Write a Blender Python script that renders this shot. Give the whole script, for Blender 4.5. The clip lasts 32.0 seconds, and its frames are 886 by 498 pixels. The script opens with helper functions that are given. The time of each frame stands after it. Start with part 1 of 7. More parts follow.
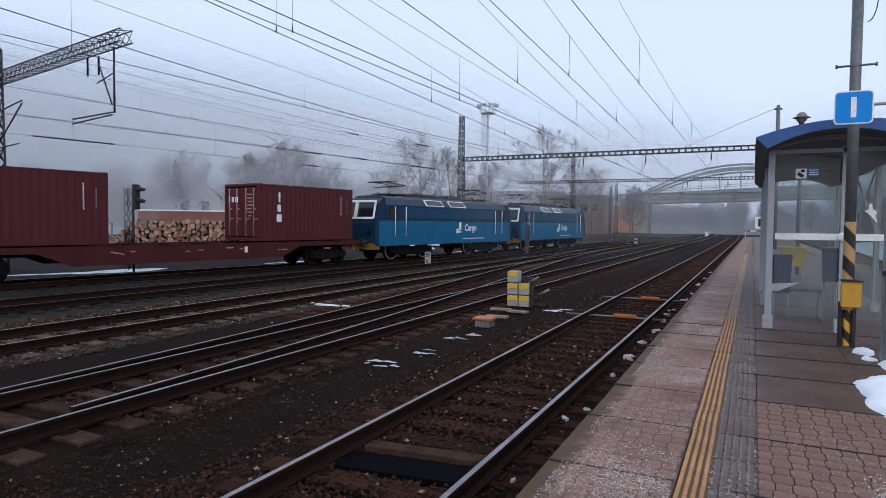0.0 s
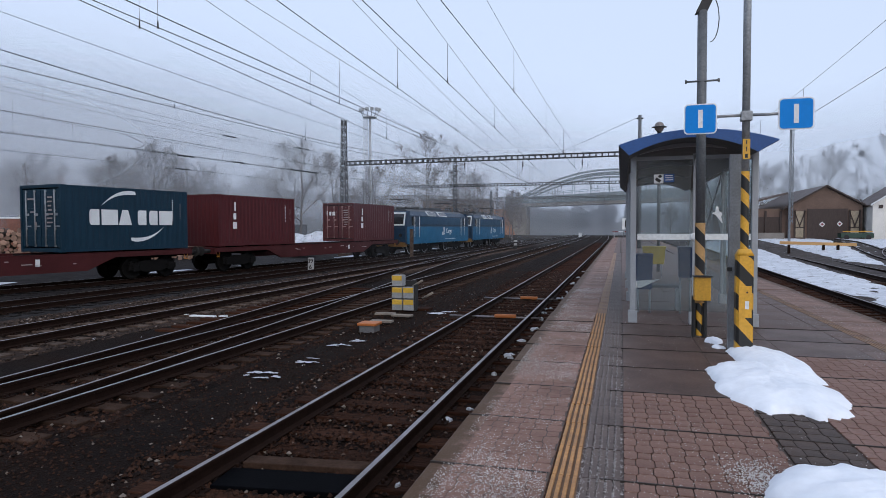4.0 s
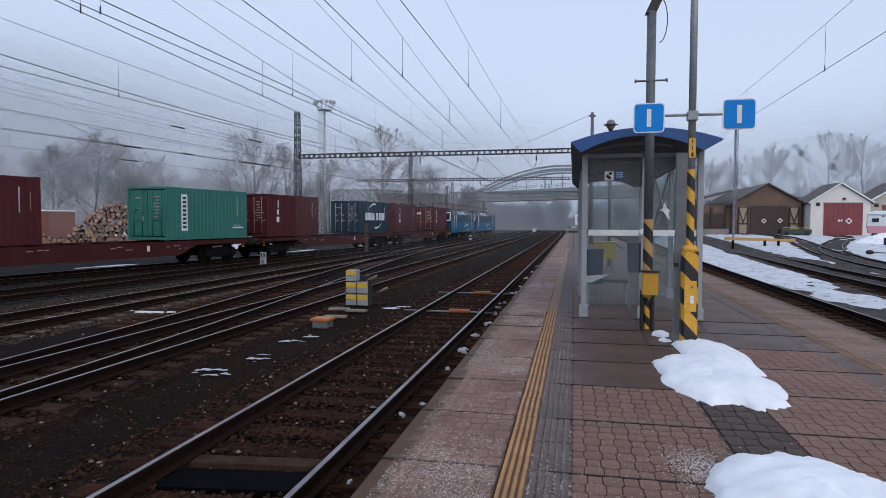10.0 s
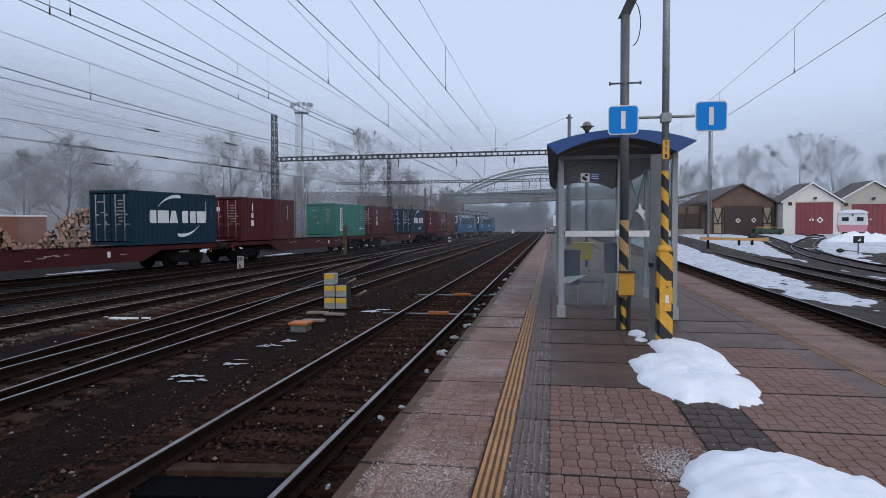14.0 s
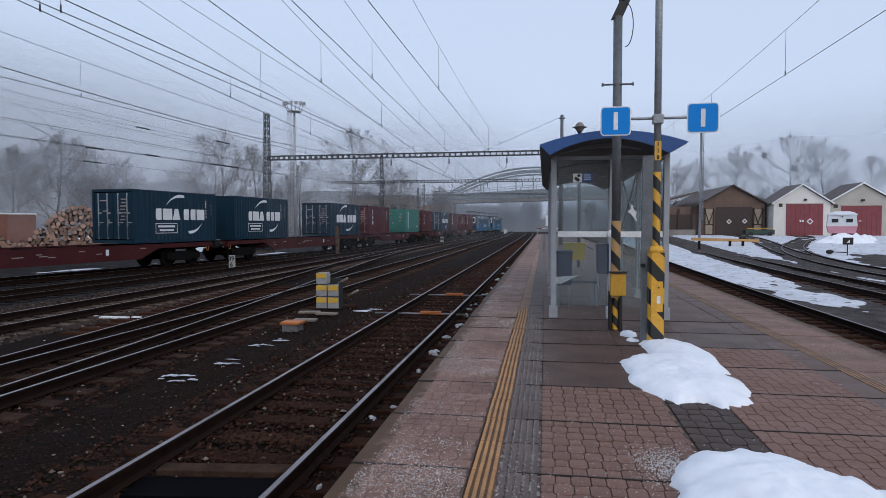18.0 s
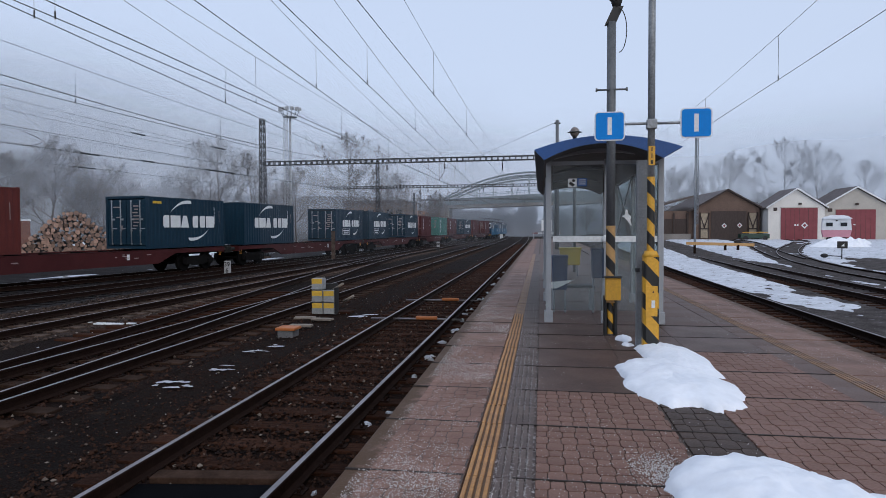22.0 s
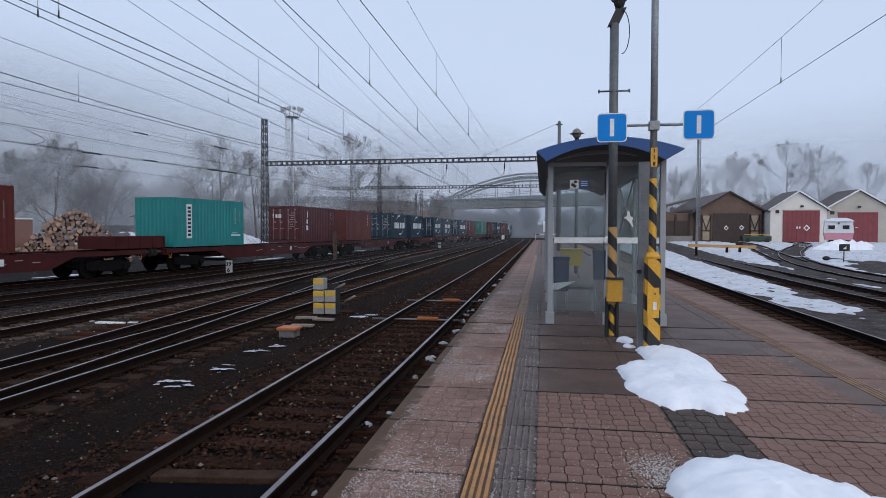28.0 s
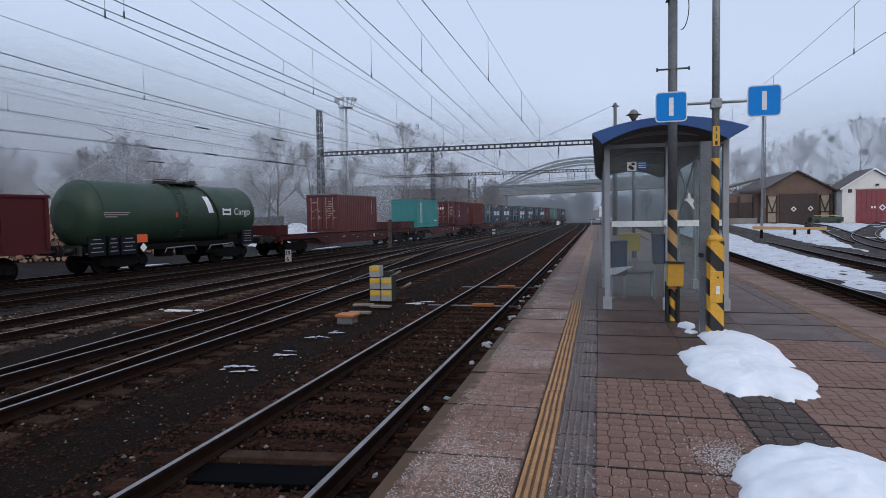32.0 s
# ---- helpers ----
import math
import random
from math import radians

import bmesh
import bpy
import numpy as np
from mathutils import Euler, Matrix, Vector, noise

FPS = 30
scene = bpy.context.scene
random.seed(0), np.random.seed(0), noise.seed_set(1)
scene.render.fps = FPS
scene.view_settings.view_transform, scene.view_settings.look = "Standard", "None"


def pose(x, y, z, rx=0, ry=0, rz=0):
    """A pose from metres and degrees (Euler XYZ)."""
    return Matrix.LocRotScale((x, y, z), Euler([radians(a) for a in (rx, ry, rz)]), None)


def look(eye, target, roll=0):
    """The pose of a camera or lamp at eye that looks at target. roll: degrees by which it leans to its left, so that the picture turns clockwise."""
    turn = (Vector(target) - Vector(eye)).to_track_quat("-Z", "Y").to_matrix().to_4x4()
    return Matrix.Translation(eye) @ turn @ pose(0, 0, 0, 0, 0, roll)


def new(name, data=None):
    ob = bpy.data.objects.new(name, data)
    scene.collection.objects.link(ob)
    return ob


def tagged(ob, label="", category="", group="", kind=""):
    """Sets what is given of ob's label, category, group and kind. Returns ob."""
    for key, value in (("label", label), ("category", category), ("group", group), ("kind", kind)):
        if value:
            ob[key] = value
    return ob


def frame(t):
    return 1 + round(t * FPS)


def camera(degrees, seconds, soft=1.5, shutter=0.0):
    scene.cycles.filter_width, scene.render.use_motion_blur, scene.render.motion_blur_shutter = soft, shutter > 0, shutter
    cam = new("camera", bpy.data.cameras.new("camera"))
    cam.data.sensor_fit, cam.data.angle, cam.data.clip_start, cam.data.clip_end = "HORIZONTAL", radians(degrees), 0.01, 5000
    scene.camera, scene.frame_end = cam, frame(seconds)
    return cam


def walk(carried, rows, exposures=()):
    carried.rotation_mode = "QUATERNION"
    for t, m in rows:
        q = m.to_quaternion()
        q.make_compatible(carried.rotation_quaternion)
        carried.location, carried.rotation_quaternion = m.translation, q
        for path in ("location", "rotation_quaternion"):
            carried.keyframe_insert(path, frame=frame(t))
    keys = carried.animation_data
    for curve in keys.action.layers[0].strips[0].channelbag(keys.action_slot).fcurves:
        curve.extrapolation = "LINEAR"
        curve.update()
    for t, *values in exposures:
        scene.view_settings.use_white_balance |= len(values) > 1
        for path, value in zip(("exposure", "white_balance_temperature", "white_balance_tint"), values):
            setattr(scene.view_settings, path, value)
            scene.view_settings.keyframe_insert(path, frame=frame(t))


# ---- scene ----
cam = camera(70.0, 32.0, soft=0.65)
PATH = [
    (0, -0.097, -0.027, 1.590, 87.66, -0.57, 26.11),
    (0.5, -0.089, -0.029, 1.583, 87.13, -0.93, 22.95),
    (1, -0.099, -0.012, 1.594, 87.13, -1.01, 20.57),
    (1.5, -0.094, -0.009, 1.597, 86.98, -0.36, 20.52),
    (2, -0.085, -0.012, 1.596, 86.91, -0.58, 19.39),
    (2.5, -0.074, -0.007, 1.593, 87.46, -0.13, 19.06),
    (3, -0.073, -0.005, 1.598, 87.67, -0.18, 18.78),
    (3.5, -0.060, -0.013, 1.601, 88.12, -0.04, 17.16),
    (5.5, -0.046, -0.002, 1.609, 87.61, 0.17, 13.98),
    (6, -0.036, 0.003, 1.612, 87.66, 0.11, 13.48),
    (6.5, -0.034, 0.001, 1.612, 87.69, -0.01, 12.67),
    (7, -0.035, 0.005, 1.610, 87.60, -0.07, 13.21),
    (7.5, -0.034, -0.001, 1.608, 87.47, -0.01, 12.66),
    (8, -0.030, 0.003, 1.609, 87.21, -0.21, 12.43),
    (8.5, -0.028, 0.007, 1.611, 87.33, -0.14, 12.49),
    (9, -0.025, -0.000, 1.614, 87.58, -0.05, 11.87),
    (9.5, -0.031, -0.012, 1.613, 87.69, -0.13, 12.05),
    (10, -0.033, 0.000, 1.611, 87.57, -0.15, 11.69),
    (10.5, -0.025, 0.001, 1.610, 87.83, -0.18, 11.41),
    (11, -0.016, -0.016, 1.618, 88.25, 0.02, 11.12),
    (11.5, -0.019, -0.017, 1.613, 88.08, -0.37, 10.98),
    (12, -0.021, -0.008, 1.615, 87.99, -0.24, 11.11),
    (12.5, -0.019, 0.001, 1.618, 88.00, -0.24, 10.80),
    (13, -0.009, 0.000, 1.617, 88.08, 0.14, 10.35),
    (13.5, -0.003, -0.002, 1.618, 88.18, 0.38, 9.99),
    (14, -0.009, -0.001, 1.615, 87.76, 0.31, 9.81),
    (14.5, -0.011, 0.016, 1.616, 87.63, -0.02, 9.66),
    (16.5, -0.003, 0.002, 1.622, 87.49, 0.19, 9.19),
    (17, -0.009, 0.003, 1.616, 87.78, -0.01, 9.33),
    (17.5, -0.012, -0.001, 1.615, 87.56, 0.04, 9.19),
    (18, -0.009, 0.001, 1.619, 87.73, 0.06, 9.14),
    (18.5, -0.005, -0.001, 1.624, 87.78, 0.15, 9.09),
    (19, 0.000, -0.005, 1.623, 87.87, 0.06, 8.60),
    (19.5, 0.004, -0.005, 1.620, 87.78, 0.18, 8.41),
    (20, 0.006, -0.009, 1.622, 87.97, 0.21, 8.62),
    (20.5, 0.003, -0.001, 1.626, 88.35, 0.24, 8.81),
    (21, 0.010, -0.010, 1.622, 88.53, 0.15, 8.73),
    (21.5, 0.011, -0.012, 1.626, 88.44, 0.26, 8.66),
    (22, 0.008, -0.001, 1.622, 88.18, 0.23, 8.79),
    (22.5, 0.008, 0.006, 1.623, 88.37, 0.18, 9.04),
    (23, 0.007, -0.015, 1.618, 87.92, 0.12, 9.16),
    (23.5, -0.000, 0.003, 1.619, 87.55, -0.15, 9.15),
    (24, -0.006, 0.007, 1.618, 87.36, -0.30, 9.34),
    (24.5, 0.004, 0.006, 1.619, 88.09, -0.08, 9.57),
    (25, 0.009, 0.014, 1.623, 87.97, 0.02, 9.04),
    (25.5, 0.008, 0.003, 1.619, 87.73, -0.04, 8.40),
    (27.5, 0.010, 0.001, 1.624, 88.41, 0.34, 9.10),
    (28, 0.005, -0.002, 1.620, 88.25, -0.06, 8.93),
    (28.5, 0.003, 0.004, 1.617, 88.11, 0.20, 9.17),
    (29, -0.001, 0.011, 1.617, 87.88, 0.05, 8.99),
    (29.5, 0.006, 0.015, 1.620, 87.77, 0.04, 8.79),
    (30, 0.016, 0.005, 1.622, 88.10, 0.96, 9.45),
    (30.5, 0.016, -0.004, 1.618, 88.01, 0.93, 9.28),
    (31, 0.008, -0.009, 1.617, 87.86, 0.41, 9.50),
    (31.5, 0.005, 0.013, 1.614, 87.07, 1.23, 11.47),
    (32, -0.005, -0.004, 1.607, 87.12, 0.96, 13.79),
]
walk(cam, [(r[0], pose(*r[1:])) for r in PATH], exposures=[(0, 0.32), (3, 0.23), (8, 0.11), (14, 0.05), (32, 0.02)])

# ---- world and light: a dull, misty winter sky ----
world = bpy.data.worlds.new("world")
scene.world = world
world.use_nodes = True
wn, wl = world.node_tree.nodes, world.node_tree.links
bg = wn["Background"]
sky = wn.new("ShaderNodeTexSky")
sky.sky_type, sky.sun_disc = "NISHITA", False
sky.sun_elevation, sky.sun_rotation = radians(28), radians(150)
sky.air_density, sky.dust_density, sky.ozone_density = 1.0, 6.0, 1.5
veil = wn.new("ShaderNodeMix")
veil.data_type = "RGBA"
veil.inputs[0].default_value = 0.82
veil.inputs[7].default_value = (5.4, 6.33, 8.2, 1)
wl.new(sky.outputs[0], veil.inputs[6])
wl.new(veil.outputs[2], bg.inputs[0])
bg.inputs[1].default_value = 0.121
sun = new("sun", bpy.data.lights.new("sun", "SUN"))
sun.data.energy, sun.data.angle, sun.data.color = 0.62, radians(40), (1, 0.96, 0.92)
sun.matrix_world = look((20, -34, 30), (0, 0, 0))


# ---- materials ----
def material(name, colour, rough=0.7, metal=0.0, second=None, scale=3.0, fine=40.0, bump=0.2, spread=0.25, detail=6, spot=None, spots=0.0, spot_scale=8.0, per_object=0.0, stretch=(1, 1, 1), dist=0.01, spec=0.5, patch=0.0):
    """A surface with variation at two scales, grain in its relief and, if wanted, sharp spots of another colour."""
    m = bpy.data.materials.new(name)
    m.use_nodes = True
    n, l = m.node_tree.nodes, m.node_tree.links
    b = n["Principled BSDF"]
    co = n.new("ShaderNodeTexCoord")
    mp = n.new("ShaderNodeMapping")
    mp.inputs["Scale"].default_value = stretch
    l.new(co.outputs["Object"], mp.inputs[0])
    src = mp.outputs[0]
    a = n.new("ShaderNodeTexNoise")
    a.inputs["Scale"].default_value, a.inputs["Detail"].default_value, a.inputs["Roughness"].default_value = scale, detail, 0.62
    g = n.new("ShaderNodeTexNoise")
    g.inputs["Scale"].default_value, g.inputs["Detail"].default_value = fine, 3
    l.new(src, a.inputs[0]), l.new(src, g.inputs[0])
    second = second or tuple(c * (1 - spread) for c in colour)
    ramp = n.new("ShaderNodeMapRange")
    ramp.inputs[1].default_value, ramp.inputs[2].default_value = 0.35, 0.65
    l.new(a.outputs[0], ramp.inputs[0])
    mix = n.new("ShaderNodeMix")
    mix.data_type = "RGBA"
    mix.inputs[6].default_value, mix.inputs[7].default_value = (*colour, 1), (*second, 1)
    l.new(ramp.outputs[0], mix.inputs[0])
    grain = n.new("ShaderNodeHueSaturation")
    gr = n.new("ShaderNodeMapRange")
    gr.inputs[1].default_value, gr.inputs[2].default_value, gr.inputs[3].default_value, gr.inputs[4].default_value = 0.25, 0.75, 1 - spread, 1 + spread
    l.new(g.outputs[0], gr.inputs[0])
    last = gr.outputs[0]
    if per_object:
        oi = n.new("ShaderNodeObjectInfo")
        orr = n.new("ShaderNodeMapRange")
        orr.inputs[3].default_value, orr.inputs[4].default_value = 1 - per_object, 1 + per_object
        l.new(oi.outputs["Random"], orr.inputs[0])
        mul = n.new("ShaderNodeMath")
        mul.operation = "MULTIPLY"
        l.new(last, mul.inputs[0]), l.new(orr.outputs[0], mul.inputs[1])
        last = mul.outputs[0]
    l.new(last, grain.inputs["Value"])
    l.new(mix.outputs[2], grain.inputs["Color"])
    out = grain.outputs[0]
    if spot:
        v = n.new("ShaderNodeTexNoise")
        v.inputs["Scale"].default_value, v.inputs["Detail"].default_value = spot_scale, 4
        l.new(src, v.inputs[0])
        vr = n.new("ShaderNodeMapRange")
        vr.inputs[1].default_value, vr.inputs[2].default_value = 0.72 - spots, 0.76 - spots
        l.new(v.outputs[0], vr.inputs[0])
        where = vr.outputs[0]
        if patch:
            pn = n.new("ShaderNodeTexNoise")
            pn.inputs["Scale"].default_value, pn.inputs["Detail"].default_value = patch, 3
            pg = n.new("ShaderNodeNewGeometry")
            l.new(pg.outputs["Position"], pn.inputs[0])
            pr = n.new("ShaderNodeMapRange")
            pr.inputs[1].default_value, pr.inputs[2].default_value, pr.inputs[3].default_value = 0.4, 0.6, 0.15
            pm = n.new("ShaderNodeMath")
            pm.operation = "MULTIPLY"
            l.new(pn.outputs[0], pr.inputs[0]), l.new(pr.outputs[0], pm.inputs[0]), l.new(where, pm.inputs[1])
            where = pm.outputs[0]
        ms = n.new("ShaderNodeMix")
        ms.data_type = "RGBA"
        ms.inputs[7].default_value = (*spot, 1)
        l.new(where, ms.inputs[0]), l.new(out, ms.inputs[6])
        out = ms.outputs[2]
    l.new(out, b.inputs["Base Color"])
    b.inputs["Metallic"].default_value = metal
    b.inputs["Specular IOR Level"].default_value = spec
    rr = n.new("ShaderNodeMapRange")
    rr.inputs[3].default_value, rr.inputs[4].default_value = max(rough - 0.12, 0.03), min(rough + 0.12, 1)
    l.new(a.outputs[0], rr.inputs[0]), l.new(rr.outputs[0], b.inputs["Roughness"])
    if bump:
        bp = n.new("ShaderNodeBump")
        bp.inputs["Strength"].default_value, bp.inputs["Distance"].default_value = bump, dist
        l.new(g.outputs[0], bp.inputs["Height"]), l.new(bp.outputs[0], b.inputs["Normal"])
    return m


def glassy(name, colour=(0.12, 0.135, 0.145), clear=0.92):
    m = bpy.data.materials.new(name)
    m.use_nodes = True
    n, l = m.node_tree.nodes, m.node_tree.links
    b = n["Principled BSDF"]
    b.inputs["Base Color"].default_value, b.inputs["Roughness"].default_value = (*colour, 1), 0.08
    t = n.new("ShaderNodeBsdfTransparent")
    t.inputs[0].default_value = (0.86, 0.9, 0.9, 1)
    x = n.new("ShaderNodeMixShader")
    nz = n.new("ShaderNodeTexNoise")
    nz.inputs["Scale"].default_value, nz.inputs["Detail"].default_value = 2.5, 5
    mr = n.new("ShaderNodeMapRange")
    mr.inputs[1].default_value, mr.inputs[2].default_value = 0.3, 0.7
    mr.inputs[3].default_value, mr.inputs[4].default_value = 1 - clear - 0.05, 1 - clear + 0.1
    l.new(nz.outputs[0], mr.inputs[0]), l.new(mr.outputs[0], x.inputs[0])
    l.new(t.outputs[0], x.inputs[1]), l.new(b.outputs[0], x.inputs[2])
    l.new(x.outputs[0], n["Material Output"].inputs[0])
    return m


# Part-clear tinted surface for the sheets that stand in for distance haze.
def haze_material(name, amount, shade=0.9):
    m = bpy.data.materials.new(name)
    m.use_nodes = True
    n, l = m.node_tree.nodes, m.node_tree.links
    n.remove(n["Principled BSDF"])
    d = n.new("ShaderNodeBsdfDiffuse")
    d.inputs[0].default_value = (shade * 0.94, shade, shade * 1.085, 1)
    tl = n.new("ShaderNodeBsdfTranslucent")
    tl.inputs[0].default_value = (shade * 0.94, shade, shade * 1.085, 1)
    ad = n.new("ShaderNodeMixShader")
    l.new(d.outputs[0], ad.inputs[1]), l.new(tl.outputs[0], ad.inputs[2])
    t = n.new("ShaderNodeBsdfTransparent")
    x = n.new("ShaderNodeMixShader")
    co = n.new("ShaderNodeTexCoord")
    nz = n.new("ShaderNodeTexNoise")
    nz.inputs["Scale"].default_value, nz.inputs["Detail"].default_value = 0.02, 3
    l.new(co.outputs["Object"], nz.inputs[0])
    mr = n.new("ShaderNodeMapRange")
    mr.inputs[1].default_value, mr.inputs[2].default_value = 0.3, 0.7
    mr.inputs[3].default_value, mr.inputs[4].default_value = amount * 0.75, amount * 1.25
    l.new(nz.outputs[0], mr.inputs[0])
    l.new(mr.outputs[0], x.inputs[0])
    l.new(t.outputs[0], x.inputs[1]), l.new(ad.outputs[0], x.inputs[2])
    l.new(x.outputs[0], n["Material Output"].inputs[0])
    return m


cinder = material("cinder_ground", (0.006, 0.0033, 0.0025), 0.9, spec=0.07, second=(0.0115, 0.0056, 0.0034), scale=0.7, fine=30, bump=0.8, spot=(0.024, 0.014, 0.009), spots=0.06, spot_scale=3, dist=0.03)
ballast_m = material("ballast_stone", (0.042, 0.027, 0.021), 0.9, spec=0.08, second=(0.02, 0.013, 0.0103), scale=2, fine=25, bump=1.0, spread=0.4, dist=0.03)
sooty = material("sooty_cinders", (0.026, 0.023, 0.0235), 0.9, spec=0.1, second=(0.014, 0.0125, 0.0125), scale=1.2, fine=25, bump=0.9, spread=0.4, dist=0.03)
yard_stone = material("grey_yard_gravel", (0.085, 0.075, 0.072), 0.9, spec=0.1, second=(0.036, 0.029, 0.027), scale=1.6, fine=22, bump=1.0, spread=0.45, dist=0.03, spot=(0.3, 0.31, 0.33), spots=0.04, spot_scale=5)
rusty_stone = material("rusty_ballast", (0.016, 0.0068, 0.0039), 0.9, spec=0.07, second=(0.0055, 0.0033, 0.0025), scale=2, fine=25, bump=0.9, spread=0.5, dist=0.03)
dirty_snow = material("dirty_melting_snow", (0.62, 0.64, 0.69), 0.6, second=(0.46, 0.48, 0.52), scale=1.2, fine=14, bump=0.6, spread=0.16, dist=0.04, spot=(0.1, 0.085, 0.075), spots=0.1, spot_scale=3.2)
snow_m = material("old_snow", (0.84, 0.86, 0.9), 0.6, second=(0.74, 0.77, 0.82), scale=1.6, fine=9, bump=0.25, spread=0.06, dist=0.03, spot=(0.5, 0.5, 0.5), spots=-0.06, spot_scale=6)
rail_steel = material("worn_rail_steel", (0.3, 0.29, 0.3), 0.36, 0.9, scale=4, fine=60, bump=0.05, spread=0.15)
rail_dull = material("dull_rail_steel", (0.3, 0.28, 0.29), 0.5, 0.7, scale=2, fine=60, bump=0.05, spread=0.25, second=(0.2, 0.18, 0.18))
rail_soot = material("sooty_rail_top", (0.09, 0.085, 0.085), 0.5, 0.5, scale=3, fine=60, bump=0.05)
rail_rust = material("rusty_rail_steel", (0.016, 0.0075, 0.005), 0.85, 0.0, spec=0.1, scale=6, fine=60, bump=0.3)
sleeper_wood = material("creosoted_sleeper", (0.05, 0.021, 0.0125), 0.85, spec=0.05, second=(0.018, 0.0086, 0.0052), scale=3, fine=30, bump=0.6, stretch=(1, 8, 4), per_object=0.3)
sleeper_conc = material("concrete_sleeper", (0.1, 0.074, 0.06), 0.9, spec=0.06, second=(0.045, 0.028, 0.02), scale=4, fine=40, bump=0.4, per_object=0.25)
sleeper_stain = material("rust_stained_sleeper", (0.05, 0.029, 0.02), 0.9, spec=0.06, second=(0.022, 0.0125, 0.0085), scale=4, fine=40, bump=0.4, per_object=0.3)
paver_m = material("wet_concrete_paver", (0.19, 0.111, 0.089), 0.62, spec=0.15, second=(0.16, 0.09, 0.069), scale=1.6, fine=45, bump=0.35, per_object=0.1, spread=0.2)
paver_dark = material("dark_concrete_paver", (0.068, 0.045, 0.036), 0.6, spec=0.2, second=(0.046, 0.032, 0.026), scale=2, fine=45, bump=0.35, per_object=0.12)
edge_slab_m = material("gritted_edge_slab", (0.23, 0.134, 0.103), 0.6, spec=0.15, second=(0.14, 0.08, 0.059), scale=1.8, fine=60, bump=0.35, spot=(0.5, 0.48, 0.47), spots=0.1, spot_scale=55, per_object=0.1, patch=1.1)
edge_paver_m = material("gritted_edge_paver", (0.245, 0.14, 0.11), 0.6, spec=0.15, second=(0.15, 0.085, 0.064), scale=1.1, fine=60, bump=0.35, spread=0.2)
tar_m = material("tarry_seam", (0.034, 0.024, 0.02), 0.7, scale=8, bump=0.4, spread=0.4)
joint_m = material("dirty_joint", (0.075, 0.052, 0.042), 0.8, scale=6, bump=0.4)
tactile_y = material("worn_ochre_tactile", (0.42, 0.2, 0.055), 0.6, second=(0.3, 0.15, 0.06), scale=4, fine=50, bump=0.3, per_object=0.08)
tactile_d = material("dark_grooved_slab", (0.105, 0.07, 0.058), 0.6, second=(0.07, 0.048, 0.04), scale=2, fine=60, bump=0.3)
mn, ml = edge_slab_m.node_tree.nodes, edge_slab_m.node_tree.links
moss_co, moss_xyz, moss_noise, moss_sum, moss_range, moss_mix = mn.new("ShaderNodeTexCoord"), mn.new("ShaderNodeSeparateXYZ"), mn.new("ShaderNodeTexNoise"), mn.new("ShaderNodeMath"), mn.new("ShaderNodeMapRange"), mn.new("ShaderNodeMix")
moss_mix.data_type = "RGBA"
moss_mix.inputs[7].default_value = (0.062, 0.036, 0.017, 1)
moss_noise.inputs["Scale"].default_value = 9
moss_sum.operation = "MULTIPLY_ADD"
moss_sum.inputs[1].default_value = -0.35
moss_range.inputs[1].default_value, moss_range.inputs[2].default_value, moss_range.inputs[3].default_value, moss_range.inputs[4].default_value = -0.5, -0.38, 0.85, 0
ml.new(moss_co.outputs["Object"], moss_xyz.inputs[0]), ml.new(moss_co.outputs["Object"], moss_noise.inputs[0])
ml.new(moss_noise.outputs[0], moss_sum.inputs[0]), ml.new(moss_xyz.outputs[0], moss_sum.inputs[2]), ml.new(moss_sum.outputs[0], moss_range.inputs[0])
b_in = mn["Principled BSDF"].inputs["Base Color"]
ml.new(b_in.links[0].from_socket, moss_mix.inputs[6]), ml.new(moss_range.outputs[0], moss_mix.inputs[0])
ml.new(moss_mix.outputs[2], b_in)
groove_m = material("gritty_groove", (0.075, 0.05, 0.041), 0.75, scale=4, fine=60, bump=0.3, spot=(0.5, 0.47, 0.46), spots=0.15, spot_scale=45, patch=1.6)
ochre_groove = material("dirty_ochre_groove", (0.13, 0.072, 0.035), 0.7, scale=4, fine=60, bump=0.3)
wet_slab = material("wet_brown_slab", (0.105, 0.064, 0.05), 0.5, spec=0.2, second=(0.066, 0.042, 0.034), scale=1.2, fine=35, bump=0.3, spot=(0.3, 0.28, 0.27), spots=-0.01, spot_scale=30, per_object=0.1)
dead_grass = material("dead_winter_grass", (0.034, 0.026, 0.02), 0.95, spec=0.05, second=(0.018, 0.014, 0.012), scale=0.3, fine=6, bump=0.6, spread=0.35, dist=0.1)
tactile_worn = material("worn_off_tactile", (0.31, 0.17, 0.075), 0.6, second=(0.17, 0.105, 0.08), scale=4, fine=50, bump=0.3, per_object=0.08)
asphalt = material("wet_grey_asphalt", (0.075, 0.078, 0.086), 0.3, second=(0.05, 0.052, 0.058), scale=0.5, fine=20, bump=0.2)


# ---- mesh helpers ----
def part(name, bm, mat, parent=None, label=""):
    """Link a bmesh as one mesh object under a thing or a part."""
    me = bpy.data.meshes.new(name)
    bm.to_mesh(me)
    bm.free()
    return mesh_part(name, me, mat, parent, label)


def mesh_part(name, me, mat, parent=None, label=""):
    if not me.materials:
        for m in mat if isinstance(mat, (list, tuple)) else [mat]:
            me.materials.append(m)
    ob = new(name, me)
    if parent:
        ob.parent = parent
    if label:
        ob["label"] = label
    return ob


